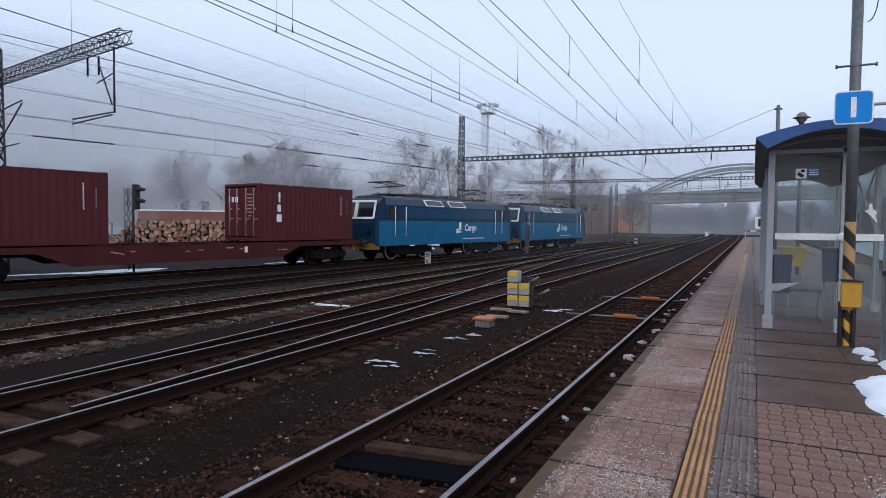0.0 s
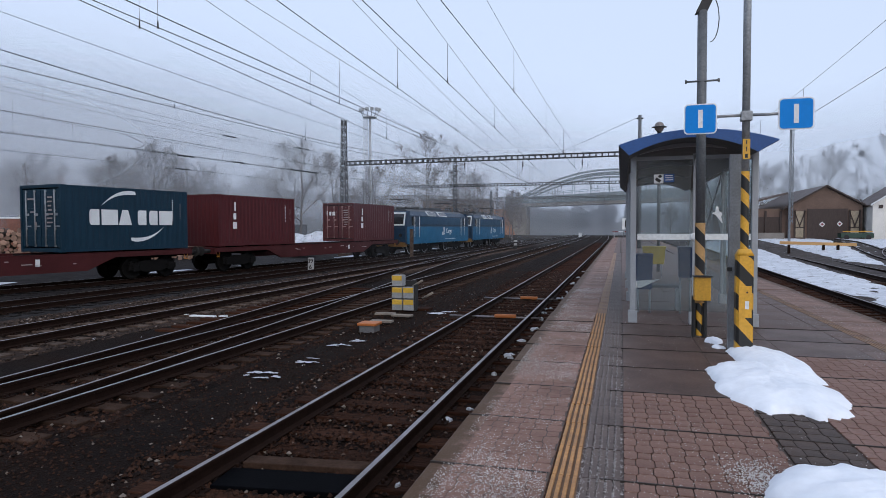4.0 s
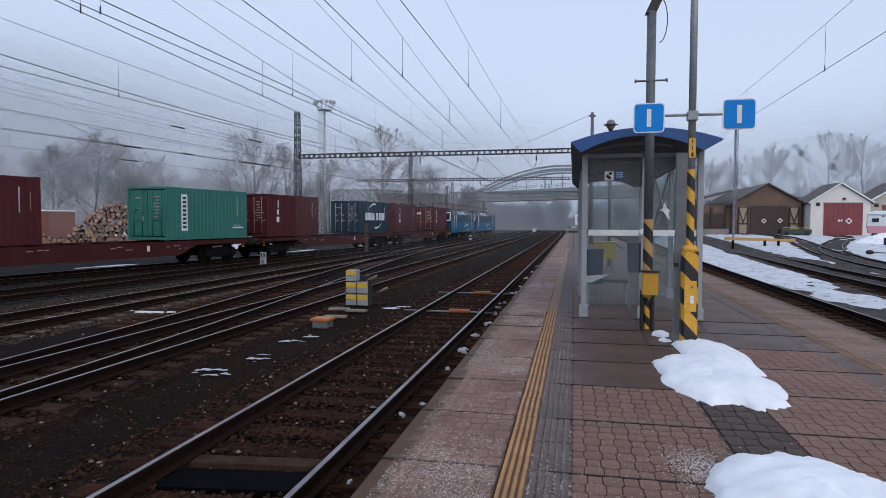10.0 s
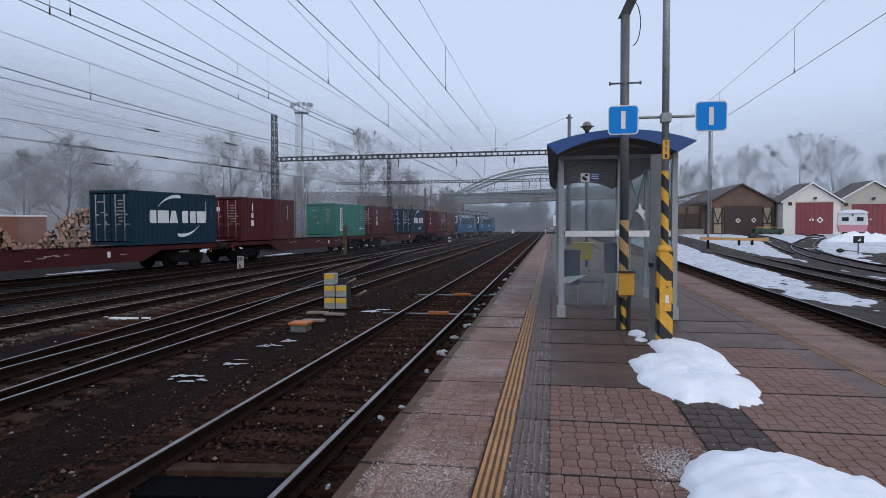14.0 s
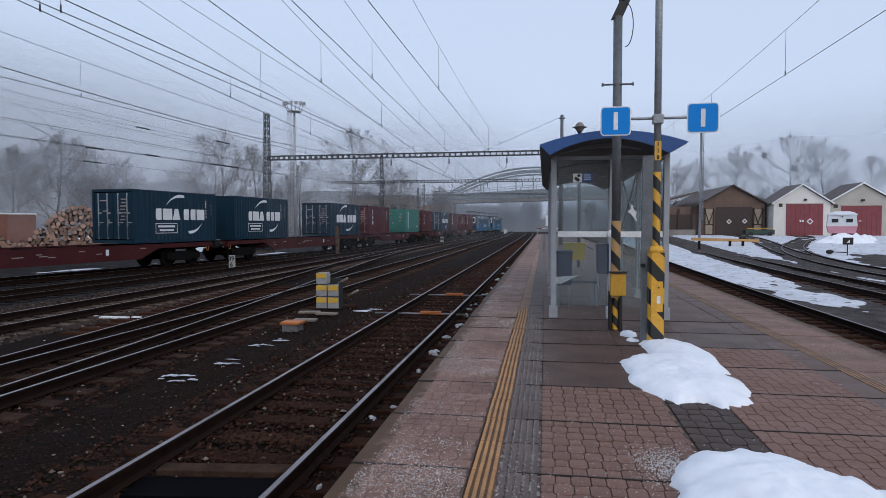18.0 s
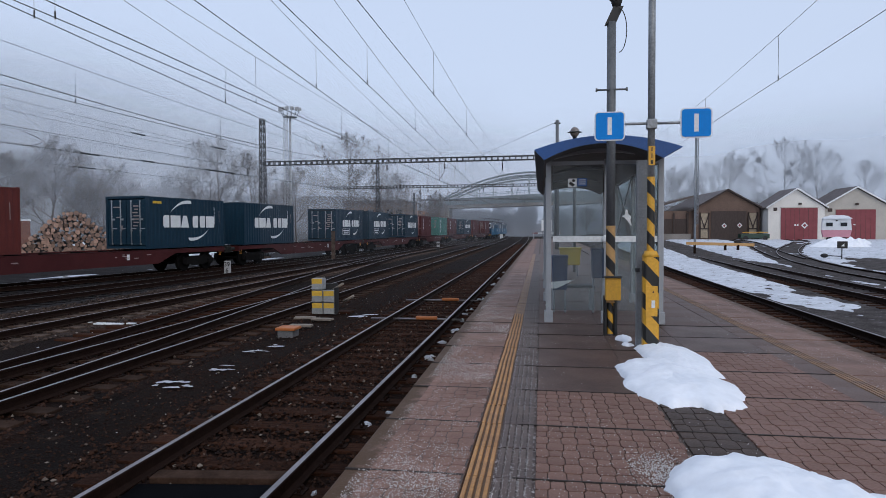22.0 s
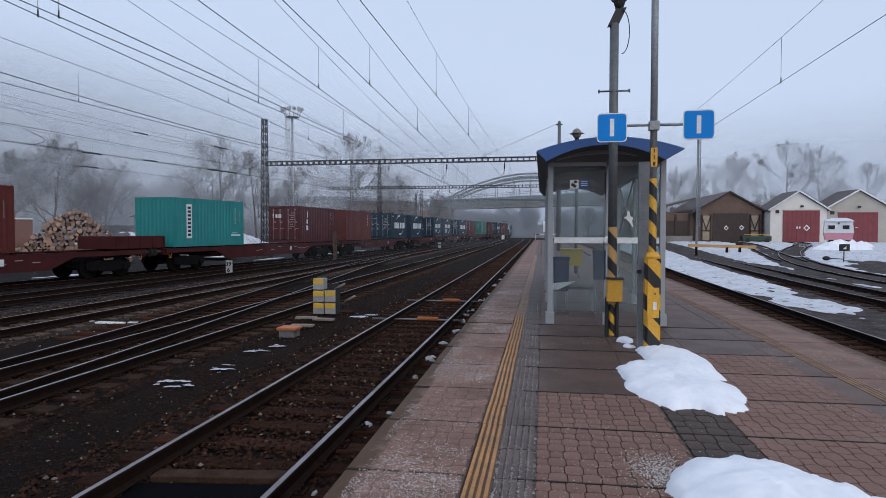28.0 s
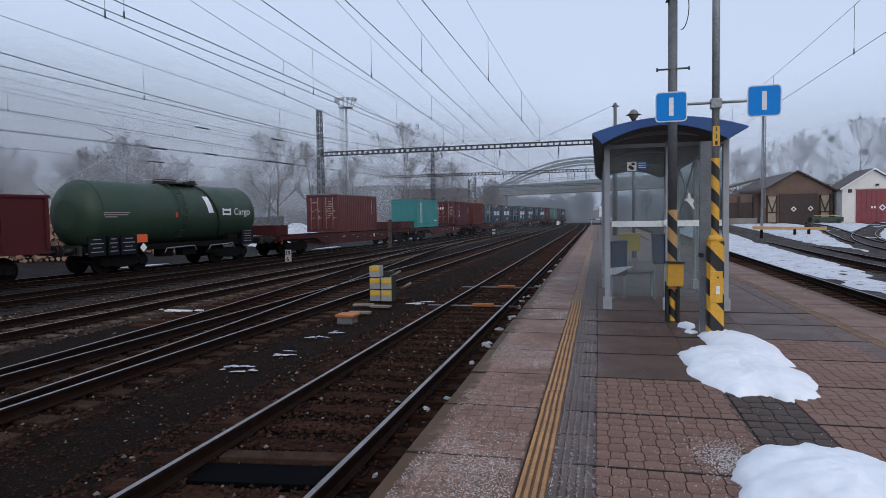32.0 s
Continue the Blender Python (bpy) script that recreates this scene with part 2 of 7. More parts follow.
def thing(name, label, category, group="", kind="", at=None):
    ob = new(name)
    ob.empty_display_size = 0.3
    if at is not None:
        ob.matrix_world = at
    return tagged(ob, label, category, group, kind)


def box(bm, c, s, rot=None, bevel=0.0, mi=0):
    m = Matrix.Translation(c) @ (rot.to_4x4() if rot else Matrix()) @ Matrix.Diagonal((*s, 1))
    r = bmesh.ops.create_cube(bm, size=1, matrix=m)
    fs = {f for v in r["verts"] for f in v.link_faces}
    for f in fs:
        f.material_index = mi
    if bevel:
        es = {e for v in r["verts"] for e in v.link_edges}
        bmesh.ops.bevel(bm, geom=list(es), offset=bevel, segments=2, profile=0.6, affect="EDGES")
    return bm


def rod(bm, a, b, r, seg=8, r2=None, mi=0):
    a, b = Vector(a), Vector(b)
    d = b - a
    if d.length < 1e-6:
        return bm
    m = Matrix.Translation((a + b) / 2) @ d.to_track_quat("Z", "Y").to_matrix().to_4x4()
    q = bmesh.ops.create_cone(bm, cap_ends=True, segments=seg, radius1=r, radius2=r if r2 is None else r2, depth=d.length, matrix=m)
    for v in q["verts"]:
        for f in v.link_faces:
            f.material_index = mi
            f.smooth = len(f.verts) == 4
    return bm


def tube(name, points, r, mat, parent=None, seg=5, label=""):
    """One unbroken round wire or pipe through points; r may be a list."""
    pts = [Vector(p) for p in points]
    rs = r if isinstance(r, list) else [r] * len(pts)
    vs, fs = [], []
    for i, p in enumerate(pts):
        d = (pts[min(i + 1, len(pts) - 1)] - pts[max(i - 1, 0)]).normalized()
        u = d.cross(Vector((0.3, 0.1, 1))).normalized()
        v = d.cross(u)
        vs += [tuple(p + (u * math.cos(2 * math.pi * k / seg) + v * math.sin(2 * math.pi * k / seg)) * rs[i]) for k in range(seg)]
    for i in range(len(pts) - 1):
        fs += [(i * seg + k, i * seg + (k + 1) % seg, (i + 1) * seg + (k + 1) % seg, (i + 1) * seg + k) for k in range(seg)]
    fs += [tuple(range(seg))[::-1], tuple(range(len(vs) - seg, len(vs)))]
    me = bpy.data.meshes.new(name)
    me.from_pydata(vs, [], fs)
    me.polygons.foreach_set("use_smooth", [len(f) == 4 for f in fs])
    return mesh_part(name, me, mat, parent, label)


def ball(bm, c, r, s=(1, 1, 1), u=16, v=10):
    q = bmesh.ops.create_uvsphere(bm, u_segments=u, v_segments=v, radius=r, matrix=Matrix.Translation(c) @ Matrix.Diagonal((*s, 1)))
    for x in q["verts"]:
        for f in x.link_faces:
            f.smooth = True
    return bm


def prism(bm, pts, axis, lo, hi, mi=0):
    """A polygon (pairs in the two other axes) drawn out along x, y or z from lo to hi."""
    put = {"x": lambda u, v, w: (w, u, v), "y": lambda u, v, w: (u, w, v), "z": lambda u, v, w: (u, v, w)}[axis]
    a = [bm.verts.new(put(u, v, lo)) for u, v in pts]
    b = [bm.verts.new(put(u, v, hi)) for u, v in pts]
    n = len(pts)
    fs = [bm.faces.new(a), bm.faces.new(b[::-1])] + [bm.faces.new((a[(i + 1) % n], a[i], b[i], b[(i + 1) % n])) for i in range(n)]
    for f in fs:
        f.material_index = mi
    bmesh.ops.recalc_face_normals(bm, faces=fs)
    return bm


def B():
    return bmesh.new()


def boxpart(name, c, s, mat, parent, label="", bevel=0.0, rot=None):
    return part(name, box(B(), c, s, rot, bevel), mat, parent, label)


def grid_mesh(name, xs, ys, height):
    vs = [(x, y, height(x, y)) for y in ys for x in xs]
    n = len(xs)
    fs = [(j * n + i, j * n + i + 1, (j + 1) * n + i + 1, (j + 1) * n + i) for j in range(len(ys) - 1) for i in range(n - 1)]
    me = bpy.data.meshes.new(name)
    me.from_pydata(vs, [], fs)
    me.polygons.foreach_set("use_smooth", [True] * len(fs))
    return me


def smoothstep(a, b, x):
    t = min(max((x - a) / (b - a), 0), 1)
    return t * t * (3 - 2 * t)


# ---- the lines on which the tracks lie: (y, x of the centre) ----
def curve(points):
    ys, xs = np.array(points, float).T
    fine_y = np.arange(-80, 420, 1.0)
    fine_x = np.interp(fine_y, ys, xs)
    pad = np.pad(fine_x, 10, mode="edge")
    fine_x = np.convolve(pad, np.ones(21) / 21, "valid")
    return lambda y: float(np.interp(y, fine_y, fine_x))


def bend(x0):
    """Straight past the platform, then slowly to the left."""
    return curve([(y, x0 - max(y - 90, 0) ** 2 / 6000) for y in range(-80, 421, 5)])


LINE_1 = bend(-2.97)
LINE_2 = bend(-7.56)
LINE_3 = bend(-12.28)
SIDING = curve([(-80, -21), (0, -17.6), (15, -16.95), (25, -16.45), (40, -15.8), (60, -15.15), (80, -14.75), (110, -14.6), (150, -14.3), (420, -18)])
CROSS = curve([(-80, -7.56), (3, -7.56), (8, -7.8), (19.5, -9.05), (30, -10.35), (42, -11.65), (50, -12.15), (58, -12.28), (420, -12.28)])
TRAIN = curve([(-80, -41), (-40, -32.8), (-10, -27.1), (0, -25.05), (10, -23.15), (20, -21.4), (30, -19.86), (40, -18.54), (50, -17.47), (60, -16.7), (70, -16.2), (80, -15.9), (95, -15.65), (110, -14.65), (127, -13.05), (144, -11.65), (161, -10.8), (180, -10.4), (220, -10.7), (300, -14.5), (420, -24)])
RIGHT_1 = curve([(-80, 5.95), (20, 5.95), (40, 6.3), (80, 8.0), (130, 13), (420, 40)])
RIGHT_2 = curve([(-80, 11.0), (24, 11.05), (45, 12.2), (75, 14.3), (130, 19), (420, 46)])


def ground_height(x, y):
    z = -0.78
    d = math.hypot(x, y)
    if x > 7:
        z += smoothstep(7, 16, x) * (0.1 + 0.6 * smoothstep(25, 85, d))
    if x > 55 or y > 130 and x > 20:
        z += 5 * smoothstep(110, 260, d)
    if x < -24:
        z += 0.3 * smoothstep(-24, -30, x)
        far = -x * 0.8 + y * 0.18
        z += 26 * smoothstep(-50, -115, x) * smoothstep(88, 190, far) * (0.8 + 0.3 * noise.noise(Vector((x, y, 0)) * 0.012))
    z += 8 * smoothstep(330, 700, y)
    return z + 0.03 * noise.noise(Vector((x, y, 0)) * 0.4)


XS = [-700, -500, -380, -300, -250, -210, -180, -155, -135, -118, -104, -92, -82, -73, -65, -58, -52, -47, -42, -38, -34, -31, -28, -25.5] + [x * 0.5 for x in range(-48, 25)] + [13, 14, 15, 16.5, 18, 20, 22, 25, 28, 32, 36, 40, 45, 50, 56, 63, 70, 80, 92, 105, 120, 140, 165, 200, 250, 320, 420, 550, 700]
YS = [-300, -200, -120, -80, -50, -30, -20, -12, -8, -5, -2] + [0.5 * y for y in range(1, 70)] + [35 + 1.5 * i for i in range(40)] + [97, 100, 104, 108, 113, 118, 124, 131, 139, 148, 158, 170, 185, 200, 220, 240, 265, 300, 350, 420, 500, 620, 800, 1100]
ground = mesh_part("ground", grid_mesh("ground", XS, YS, ground_height), [cinder, dead_grass, asphalt, ballast_m, sooty, yard_stone])
for f in ground.data.polygons:
    f.material_index = int(f.center.x < -26 or f.center.y > 140 or f.center.x > 58)
    if SIDING(f.center.y) + 1.3 < f.center.x < -13.2 and 0 < f.center.y < 60:
        f.material_index = 3
    if -33 <= f.center.x <= SIDING(f.center.y) + 1.3 and f.center.y < 90:
        f.material_index = 4
    if 7 < f.center.x <= 58 and f.center.y < 140:
        f.material_index = 5
    if f.center.x > 22 + 0.1 * f.center.y and f.center.y < 62:
        f.material_index = 2
tagged(ground, "dark wet cinder ground between the railway tracks", "ground", kind="structure")


# ---- tracks ----
def sweep(name, line, profile, y0, y1, step, mat, parent, label="", side=0.0, zoff=-0.55):
    """A profile of (across, up, material) drawn along a track's line."""
    ys = []
    y = y0
    while y < y1:
        ys.append(y)
        y += step * (1 + max(y, 0) / 40)
    ys.append(y1)
    n = len(profile)
    vs, fs, mi = [], [], []
    for y in ys:
        t = (line(y + 0.5) - line(y - 0.5))
        k = 1 / math.hypot(1, t)
        for u, v, _ in profile:
            o = side + u
            vs.append((line(y) + o * k, y - o * t * k, zoff + v))
    for j in range(len(ys) - 1):
        for i in range(n):
            a, b = j * n + i, j * n + (i + 1) % n
            fs.append((a, b, b + n, a + n))
            mi.append(profile[i][2])
    fs += [tuple(range(n))[::-1], tuple(range((len(ys) - 1) * n, len(ys) * n))]
    mi += [0, 0]
    me = bpy.data.meshes.new(name)
    me.from_pydata(vs, [], fs)
    me.polygons.foreach_set("material_index", mi)
    me.update()
    return mesh_part(name, me, mat, parent, label)


RAIL = [(-0.07, -0.159, 0), (0.07, -0.159, 0), (0.07, -0.148, 0), (0.012, -0.125, 0), (0.01, -0.045, 0), (0.036, -0.035, 0), (0.036, -0.008, 0), (0.026, 0.0, 1), (-0.026, 0.0, 0), (-0.036, -0.008, 0), (-0.036, -0.035, 0), (-0.01, -0.045, 0), (-0.012, -0.125, 0), (-0.07, -0.148, 0)]


def sleeper_mesh(name, length, width, height, mat):
    bm = box(B(), (0, 0, -height / 2), (length, width, height), bevel=0.015)
    for s in (-0.753, 0.753):
        box(bm, (s, 0, 0.008), (0.34, 0.16, 0.016), mi=1)
        for q in (-0.12, 0.12):
            rod(bm, (s + q, 0.04, 0.01), (s + q, 0.04, 0.05), 0.018, 6, mi=1)
            rod(bm, (s + q, -0.04, 0.01), (s + q, -0.04, 0.05), 0.018, 6, mi=1)
    me = bpy.data.meshes.new(name)
    bm.to_mesh(me)
    bm.free()
    me.materials.append(mat), me.materials.append(rail_rust)
    return me


wood_sleeper = sleeper_mesh("sleeper", 2.6, 0.26, 0.16, sleeper_wood)
concrete_sleeper = sleeper_mesh("sleeper", 2.6, 0.28, 0.2, sleeper_conc)
sooty_sleeper = sleeper_mesh("sleeper", 2.6, 0.26, 0.16, sooty)
stained_sleeper = sleeper_mesh("sleeper", 2.6, 0.28, 0.2, sleeper_stain)


def bed(name, line, half, y0, y1, mat, parent, top=-0.755, drop=0.12):
    pr = [(-half - 0.5, top - drop + 0.55, 0), (half + 0.5, top - drop + 0.55, 0), (half, top + 0.55, 0), (0.6, top + 0.535, 0), (-0.6, top + 0.535, 0), (-half, top + 0.55, 0)]
    return sweep(name, line, pr, y0, y1, 2.0, mat, parent)


def track(label, line, y0, y1, sleeper, first, last, stone, rail_y0=None, top=None):
    t = thing("railway_track", label, "railway track", "railway tracks", "structure")
    bed("ballast_bed", line, 1.5, y0, y1, stone, t)
    for s in (-0.753, 0.753):
        sweep("rail", line, RAIL, y0 if rail_y0 is None else rail_y0, y1, 1.0, [rail_rust, top or rail_dull], t, side=s)
    rng = random.Random(int(first * 10) + 7)
    y = first
    while y < last:
        o = mesh_part("sleeper", sleeper, None, t)
        a = math.degrees(math.atan(line(y + 0.5) - line(y - 0.5)))
        o.matrix_local = pose(line(y) + rng.uniform(-0.03, 0.03), y + rng.uniform(-0.02, 0.02), -0.725 + rng.uniform(-0.006, 0.006), 0, 0, -a + rng.uniform(-0.8, 0.8))
        y += 0.61
    return t


track("railway track with worn rails on dark wooden sleepers beside the platform", LINE_1, -25, 400, wood_sleeper, -2, 95, rusty_stone)
track("main railway track with shiny rails on rust-stained concrete sleepers", LINE_2, -25, 400, stained_sleeper, 0, 80, rusty_stone, top=rail_steel)
track("railway track with dark rails on concrete sleepers in grey ballast", LINE_3, -40, 400, concrete_sleeper, -2, 75, ballast_m)
track("disused dark railway track beside the goods train", SIDING, -20, 104, sooty_sleeper, 6, 50, sooty, top=rail_soot)
track("far railway track that carries the goods train", TRAIN, -60, 400, sooty_sleeper, 6, 60, sooty)
track("railway track in melting snow on the far side of the platform", RIGHT_1, -25, 300, wood_sleeper, 4, 50, yard_stone)
track("second railway track in melting snow towards the sheds", RIGHT_2, -25, 300, wood_sleeper, 8, 50, yard_stone)
crossover = thing("crossover", "connecting rails of a turnout between two tracks", "railway switch", kind="structure")
for s in (-0.753, 0.753):
    sweep("rail", CROSS, RAIL, 4.5, 54, 1.0, [rail_rust, rail_dull], crossover, side=s)
for y in range(0, 18):
    o = boxpart("sleeper", (0, 0, 0), (3.6, 0.26, 0.16), sleeper_wood, crossover, bevel=0.015)
    o.matrix_local = pose(-8.6 - y * 0.05, 12.3 + y * 0.61, -0.806, 0, 0, 0)


# ---- the platform ----
PL, PR = -1.30, 4.2
platform = thing("platform", "long station platform of wet concrete slabs and pavers", "platform", kind="structure")
core = prism(B(), [(PL + 0.12, -1.0), (PR - 0.12, -1.0), (PR - 0.12, -0.07), (PL + 0.12, -0.07)], "y", -9, 104)
part("core", core, joint_m, platform)


# ---- the goods train ----
D = [0.0, 4.36, 8.76, 13.21, 17.71, 22.26, 26.85, 31.7, 36.4, 41.09, 46.01, 50.97, 55.81, 60.84, 65.88, 71.0, 76.23, 81.5, 86.93, 92.4, 97.86, 103.41, 109.04, 114.73, 120.33, 126.02, 132.0, 138.03, 144.16, 150.37, 156.67, 162.85, 169.02]
RAIL_Z = -0.55


def train_pose(s, t):
    """The pose of a vehicle whose middle stands at s on the line when the clip begins."""
    y = s + D[t]
    a = math.degrees(math.atan((TRAIN(y + 4) - TRAIN(y - 4)) / 8))
    return pose(TRAIN(y), y, RAIL_Z, 0, 0, -a)


rolling = []


def vehicle(name, label, category, s, group="goods train"):
    ob = thing(name, label, category, group)
    ob.matrix_world = train_pose(s, 0)
    rolling.append((ob, s))
    return ob


def paint(name, colour, rough=0.5, **k):
    k = {"scale": 1.3, "fine": 30, "bump": 0.12, "spread": 0.14, **k}
    return material(name, colour, rough, **k)


red_m = paint("oxide_red_paint", (0.07, 0.0115, 0.0135), 0.55, spec=0.22, spot=(0.07, 0.02, 0.015), spots=0.0, spot_scale=1.5)
orange_m = paint("faded_orange_red_paint", (0.1, 0.0185, 0.0145), 0.55, spec=0.25)
bar_red = paint("scuffed_red_bar", (0.3, 0.17, 0.155))
navy_m = paint("navy_blue_paint", (0.003, 0.024, 0.045), spec=0.25)
teal_m = paint("sea_green_paint", (0.02, 0.15, 0.12), spot=(0.05, 0.035, 0.025), spots=0.05, spot_scale=4, patch=0.9)
teal2_m = paint("turquoise_paint", (0.012, 0.21, 0.21))
wagon_red = paint("dusty_wagon_red", (0.058, 0.0105, 0.011), 0.7, spec=0.2, spread=0.25)
black_m = paint("grimy_black_iron", (0.017, 0.016, 0.016), 0.75)
bogie_m = paint("sooty_bogie_iron", (0.0085, 0.008, 0.008), 0.9, spec=0.06)
loco_blue = paint("bright_loco_blue", (0.0, 0.105, 0.22), 0.4, spec=0.25)
loco_dark = paint("dark_loco_blue", (0.002, 0.024, 0.058), 0.4, spec=0.25)
loco_mid = paint("middle_loco_blue", (0.0015, 0.05, 0.106), 0.4, spec=0.25)
loco_grey = paint("sooty_roof_grey", (0.03, 0.034, 0.04), 0.6)
tank_green = paint("dull_tank_green", (0.028, 0.052, 0.034), 0.5, spec=0.3, spot=(0.02, 0.03, 0.022), spots=0.03, spot_scale=0.8)
white_m = paint("white_paint", (0.72, 0.74, 0.75), 0.5)
faded_m = paint("faded_white_paint", (0.3, 0.25, 0.24), 0.6)
yellow_m = paint("yellow_paint", (0.62, 0.4, 0.03), 0.5)
grey_m = material("galvanised_grey", (0.3, 0.32, 0.34), 0.5, 0.3, scale=6, bump=0.1)
dark_glass = material("dark_window_glass", (0.01, 0.012, 0.015), 0.1, bump=0)
beam_m = paint("dirty_yellow_beam", (0.2, 0.1, 0.02))
amber_m = paint("amber_paint", (0.5, 0.2, 0.02))


def letters(txt, size, mat, parent, m, name="lettering", bold=0.0, squash=1.0):
    cu = bpy.data.curves.new(name, "FONT")
    cu.body, cu.size, cu.align_x, cu.align_y, cu.offset, cu.extrude = txt, size, "CENTER", "CENTER", bold, 0.004
    tmp = bpy.data.objects.new("tmp", cu)
    me = bpy.data.meshes.new_from_object(tmp)
    bpy.data.objects.remove(tmp)
    bpy.data.curves.remove(cu)
    o = mesh_part(name, me, mat, parent)
    o.matrix_local = m @ Matrix.Diagonal((squash, 1, 1, 1))
    return o


SIDE = Matrix(((0, 0, 1, 0), (1, 0, 0, 0), (0, 1, 0, 0), (0, 0, 0, 1)))  # writing on a face that looks along +x


def on_side(y, z, x=1.222):
    return Matrix.Translation((x, y, z)) @ SIDE


REAR = pose(0, 0, 0, 90, 0, 0)  # writing on a face that looks along -y


def bars(parent, m, spec, mat, name="marking"):
    """Small unreadable lines of paint: (u, v, width, height)."""
    for u, v, w, h in spec:
        o = part(name, box(B(), (u, v, 0), (w, h, 0.006)), mat, parent)
        o.matrix_local = m
    return o


L, W, H = 6.058, 2.438, 2.591


def corrugated(bm, axis, lo, hi, z0, z1, at, out, pitch=0.278, depth=0.016):
    """A wall of trapezoid ribs along x or y at a given distance, facing out (+1 or -1)."""
    pts, u = [], lo
    while u < hi - 1e-6:
        for du, d in ((0, 0), (pitch * 0.26, 0), (pitch * 0.5, -depth), (pitch * 0.76, -depth)):
            if u + du < hi:
                pts.append((u + du, at + out * d))
        u += pitch
    pts.append((hi, at))
    put = (lambda u, d, z: (d, u, z)) if axis == "y" else (lambda u, d, z: (u, d, z))
    lowv = [bm.verts.new(put(u, d, z0)) for u, d in pts]
    upv = [bm.verts.new(put(u, d, z1)) for u, d in pts]
    for i in range(len(pts) - 1):
        bm.faces.new((lowv[i], lowv[i + 1], upv[i + 1], upv[i]))
    return bm


shell_cache = {}


def container_meshes(kind, mat):
    """The parts of a 20-foot box, base at z = 0, doors or ribs at the -y end."""
    if (kind, mat.name) in shell_cache:
        return shell_cache[kind, mat.name]
    out = []

    def keep(name, bm, m):
        me = bpy.data.meshes.new(name)
        bm.to_mesh(me)
        bm.free()
        me.materials.append(m)
        out.append((name, me))
    for s in (-1, 1):
        keep("side_panel", corrugated(B(), "y", -L / 2 + 0.1, L / 2 - 0.1, 0.14, H - 0.08, s * (W / 2 - 0.006), s), mat)
    keep("end_panel", corrugated(B(), "x", -W / 2 + 0.1, W / 2 - 0.1, 0.14, H - 0.1, L / 2 - 0.008, 1), mat)
    if kind == "ribs":
        keep("end_panel", corrugated(B(), "x", -W / 2 + 0.1, W / 2 - 0.1, 0.14, H - 0.1, -L / 2 + 0.008, -1, pitch=0.25), mat)
    keep("roof", box(B(), (0, 0, H - 0.035), (W - 0.1, L - 0.1, 0.03)), mat)
    keep("floor", box(B(), (0, 0, 0.11), (W - 0.1, L - 0.1, 0.06)), mat)
    bm = B()
    for sx in (-1, 1):
        for sy in (-1, 1):
            box(bm, (sx * (W / 2 - 0.06), sy * (L / 2 - 0.06), H / 2), (0.12, 0.12, H - 0.2))
            for z in (0.06, H - 0.06):
                box(bm, (sx * (W / 2 - 0.08), sy * (L / 2 - 0.085), z), (0.164, 0.176, 0.12), bevel=0.012)
        box(bm, (sx * (W / 2 - 0.04), 0, 0.085), (0.07, L - 0.34, 0.15))
        box(bm, (sx * (W / 2 - 0.04), 0, H - 0.05), (0.07, L - 0.34, 0.07))
    for sy in (-1, 1):
        box(bm, (0, sy * (L / 2 - 0.05), 0.085), (W - 0.32, 0.09, 0.15))
        box(bm, (0, sy * (L / 2 - 0.05), H - 0.06), (W - 0.32, 0.09, 0.12))
    keep("corner_frame", bm, mat)
    if kind == "doors":
        for s in (-1, 1):
            bm = box(B(), (s * 0.575, -L / 2 + 0.05, H / 2 + 0.02), (1.11, 0.04, H - 0.38), bevel=0.01)
            for k in range(4):
                box(bm, (s * 0.575, -L / 2 + 0.03, 0.55 + k * 0.52), (0.98, 0.03, 0.2), bevel=0.01)
            keep("door", bm, mat)
        for x in (-0.85, -0.32, 0.32, 0.85):
            bm = rod(B(), (x, -L / 2 + 0.0, 0.2), (x, -L / 2 + 0.0, H - 0.2), 0.026, 8)
            for z in (0.25, 0.9, 1.6, H - 0.25):
                box(bm, (x, -L / 2 + 0.012, z), (0.09, 0.03, 0.07))
            box(bm, (x + 0.14, -L / 2 - 0.005, 1.0), (0.3, 0.02, 0.05))
            box(bm, (x + 0.1, -L / 2 - 0.008, 1.45), (0.16, 0.02, 0.09))
            keep("locking_bar", bm, bar_red if mat in (red_m, orange_m) else grey_m if mat is not teal_m else mat)
    shell_cache[kind, mat.name] = out
    return out


def arc_stripe(parent, a, b, bulge, width, mat):
    """A painted swoosh from a to b (y, z) on the near side, from a point to a blunt end."""
    a, b = Vector(a), Vector(b)
    n = Vector((-(b - a).y, (b - a).x)).normalized()
    bm, N = B(), 16
    rows = []
    for i in range(N + 1):
        t = i / N
        c = a.lerp(b, t) + n * bulge * 4 * t * (1 - t)
        w = width * min(1.0, 0.06 + 1.25 * t) * (1 if t < 0.98 else 0.8) / 2
        rows.append([bm.verts.new((1.226, c.x + n.x * k * w, c.y + n.y * k * w)) for k in (-1, 1)])
    for p, q in zip(rows, rows[1:]):
        bm.faces.new((p[0], q[0], q[1], p[1]))
    return part("painted_swoosh", bm, mat, parent)


def rounded(w, h, r, n=5):
    out = []
    for cx, cz, a0 in ((w / 2 - r, h / 2 - r, 0), (-w / 2 + r, h / 2 - r, 90), (-w / 2 + r, -h / 2 + r, 180), (w / 2 - r, -h / 2 + r, 270)):
        out += [(cx + r * math.cos(radians(a0 + 90 * i / n)), cz + r * math.sin(radians(a0 + 90 * i / n))) for i in range(n + 1)]
    return out


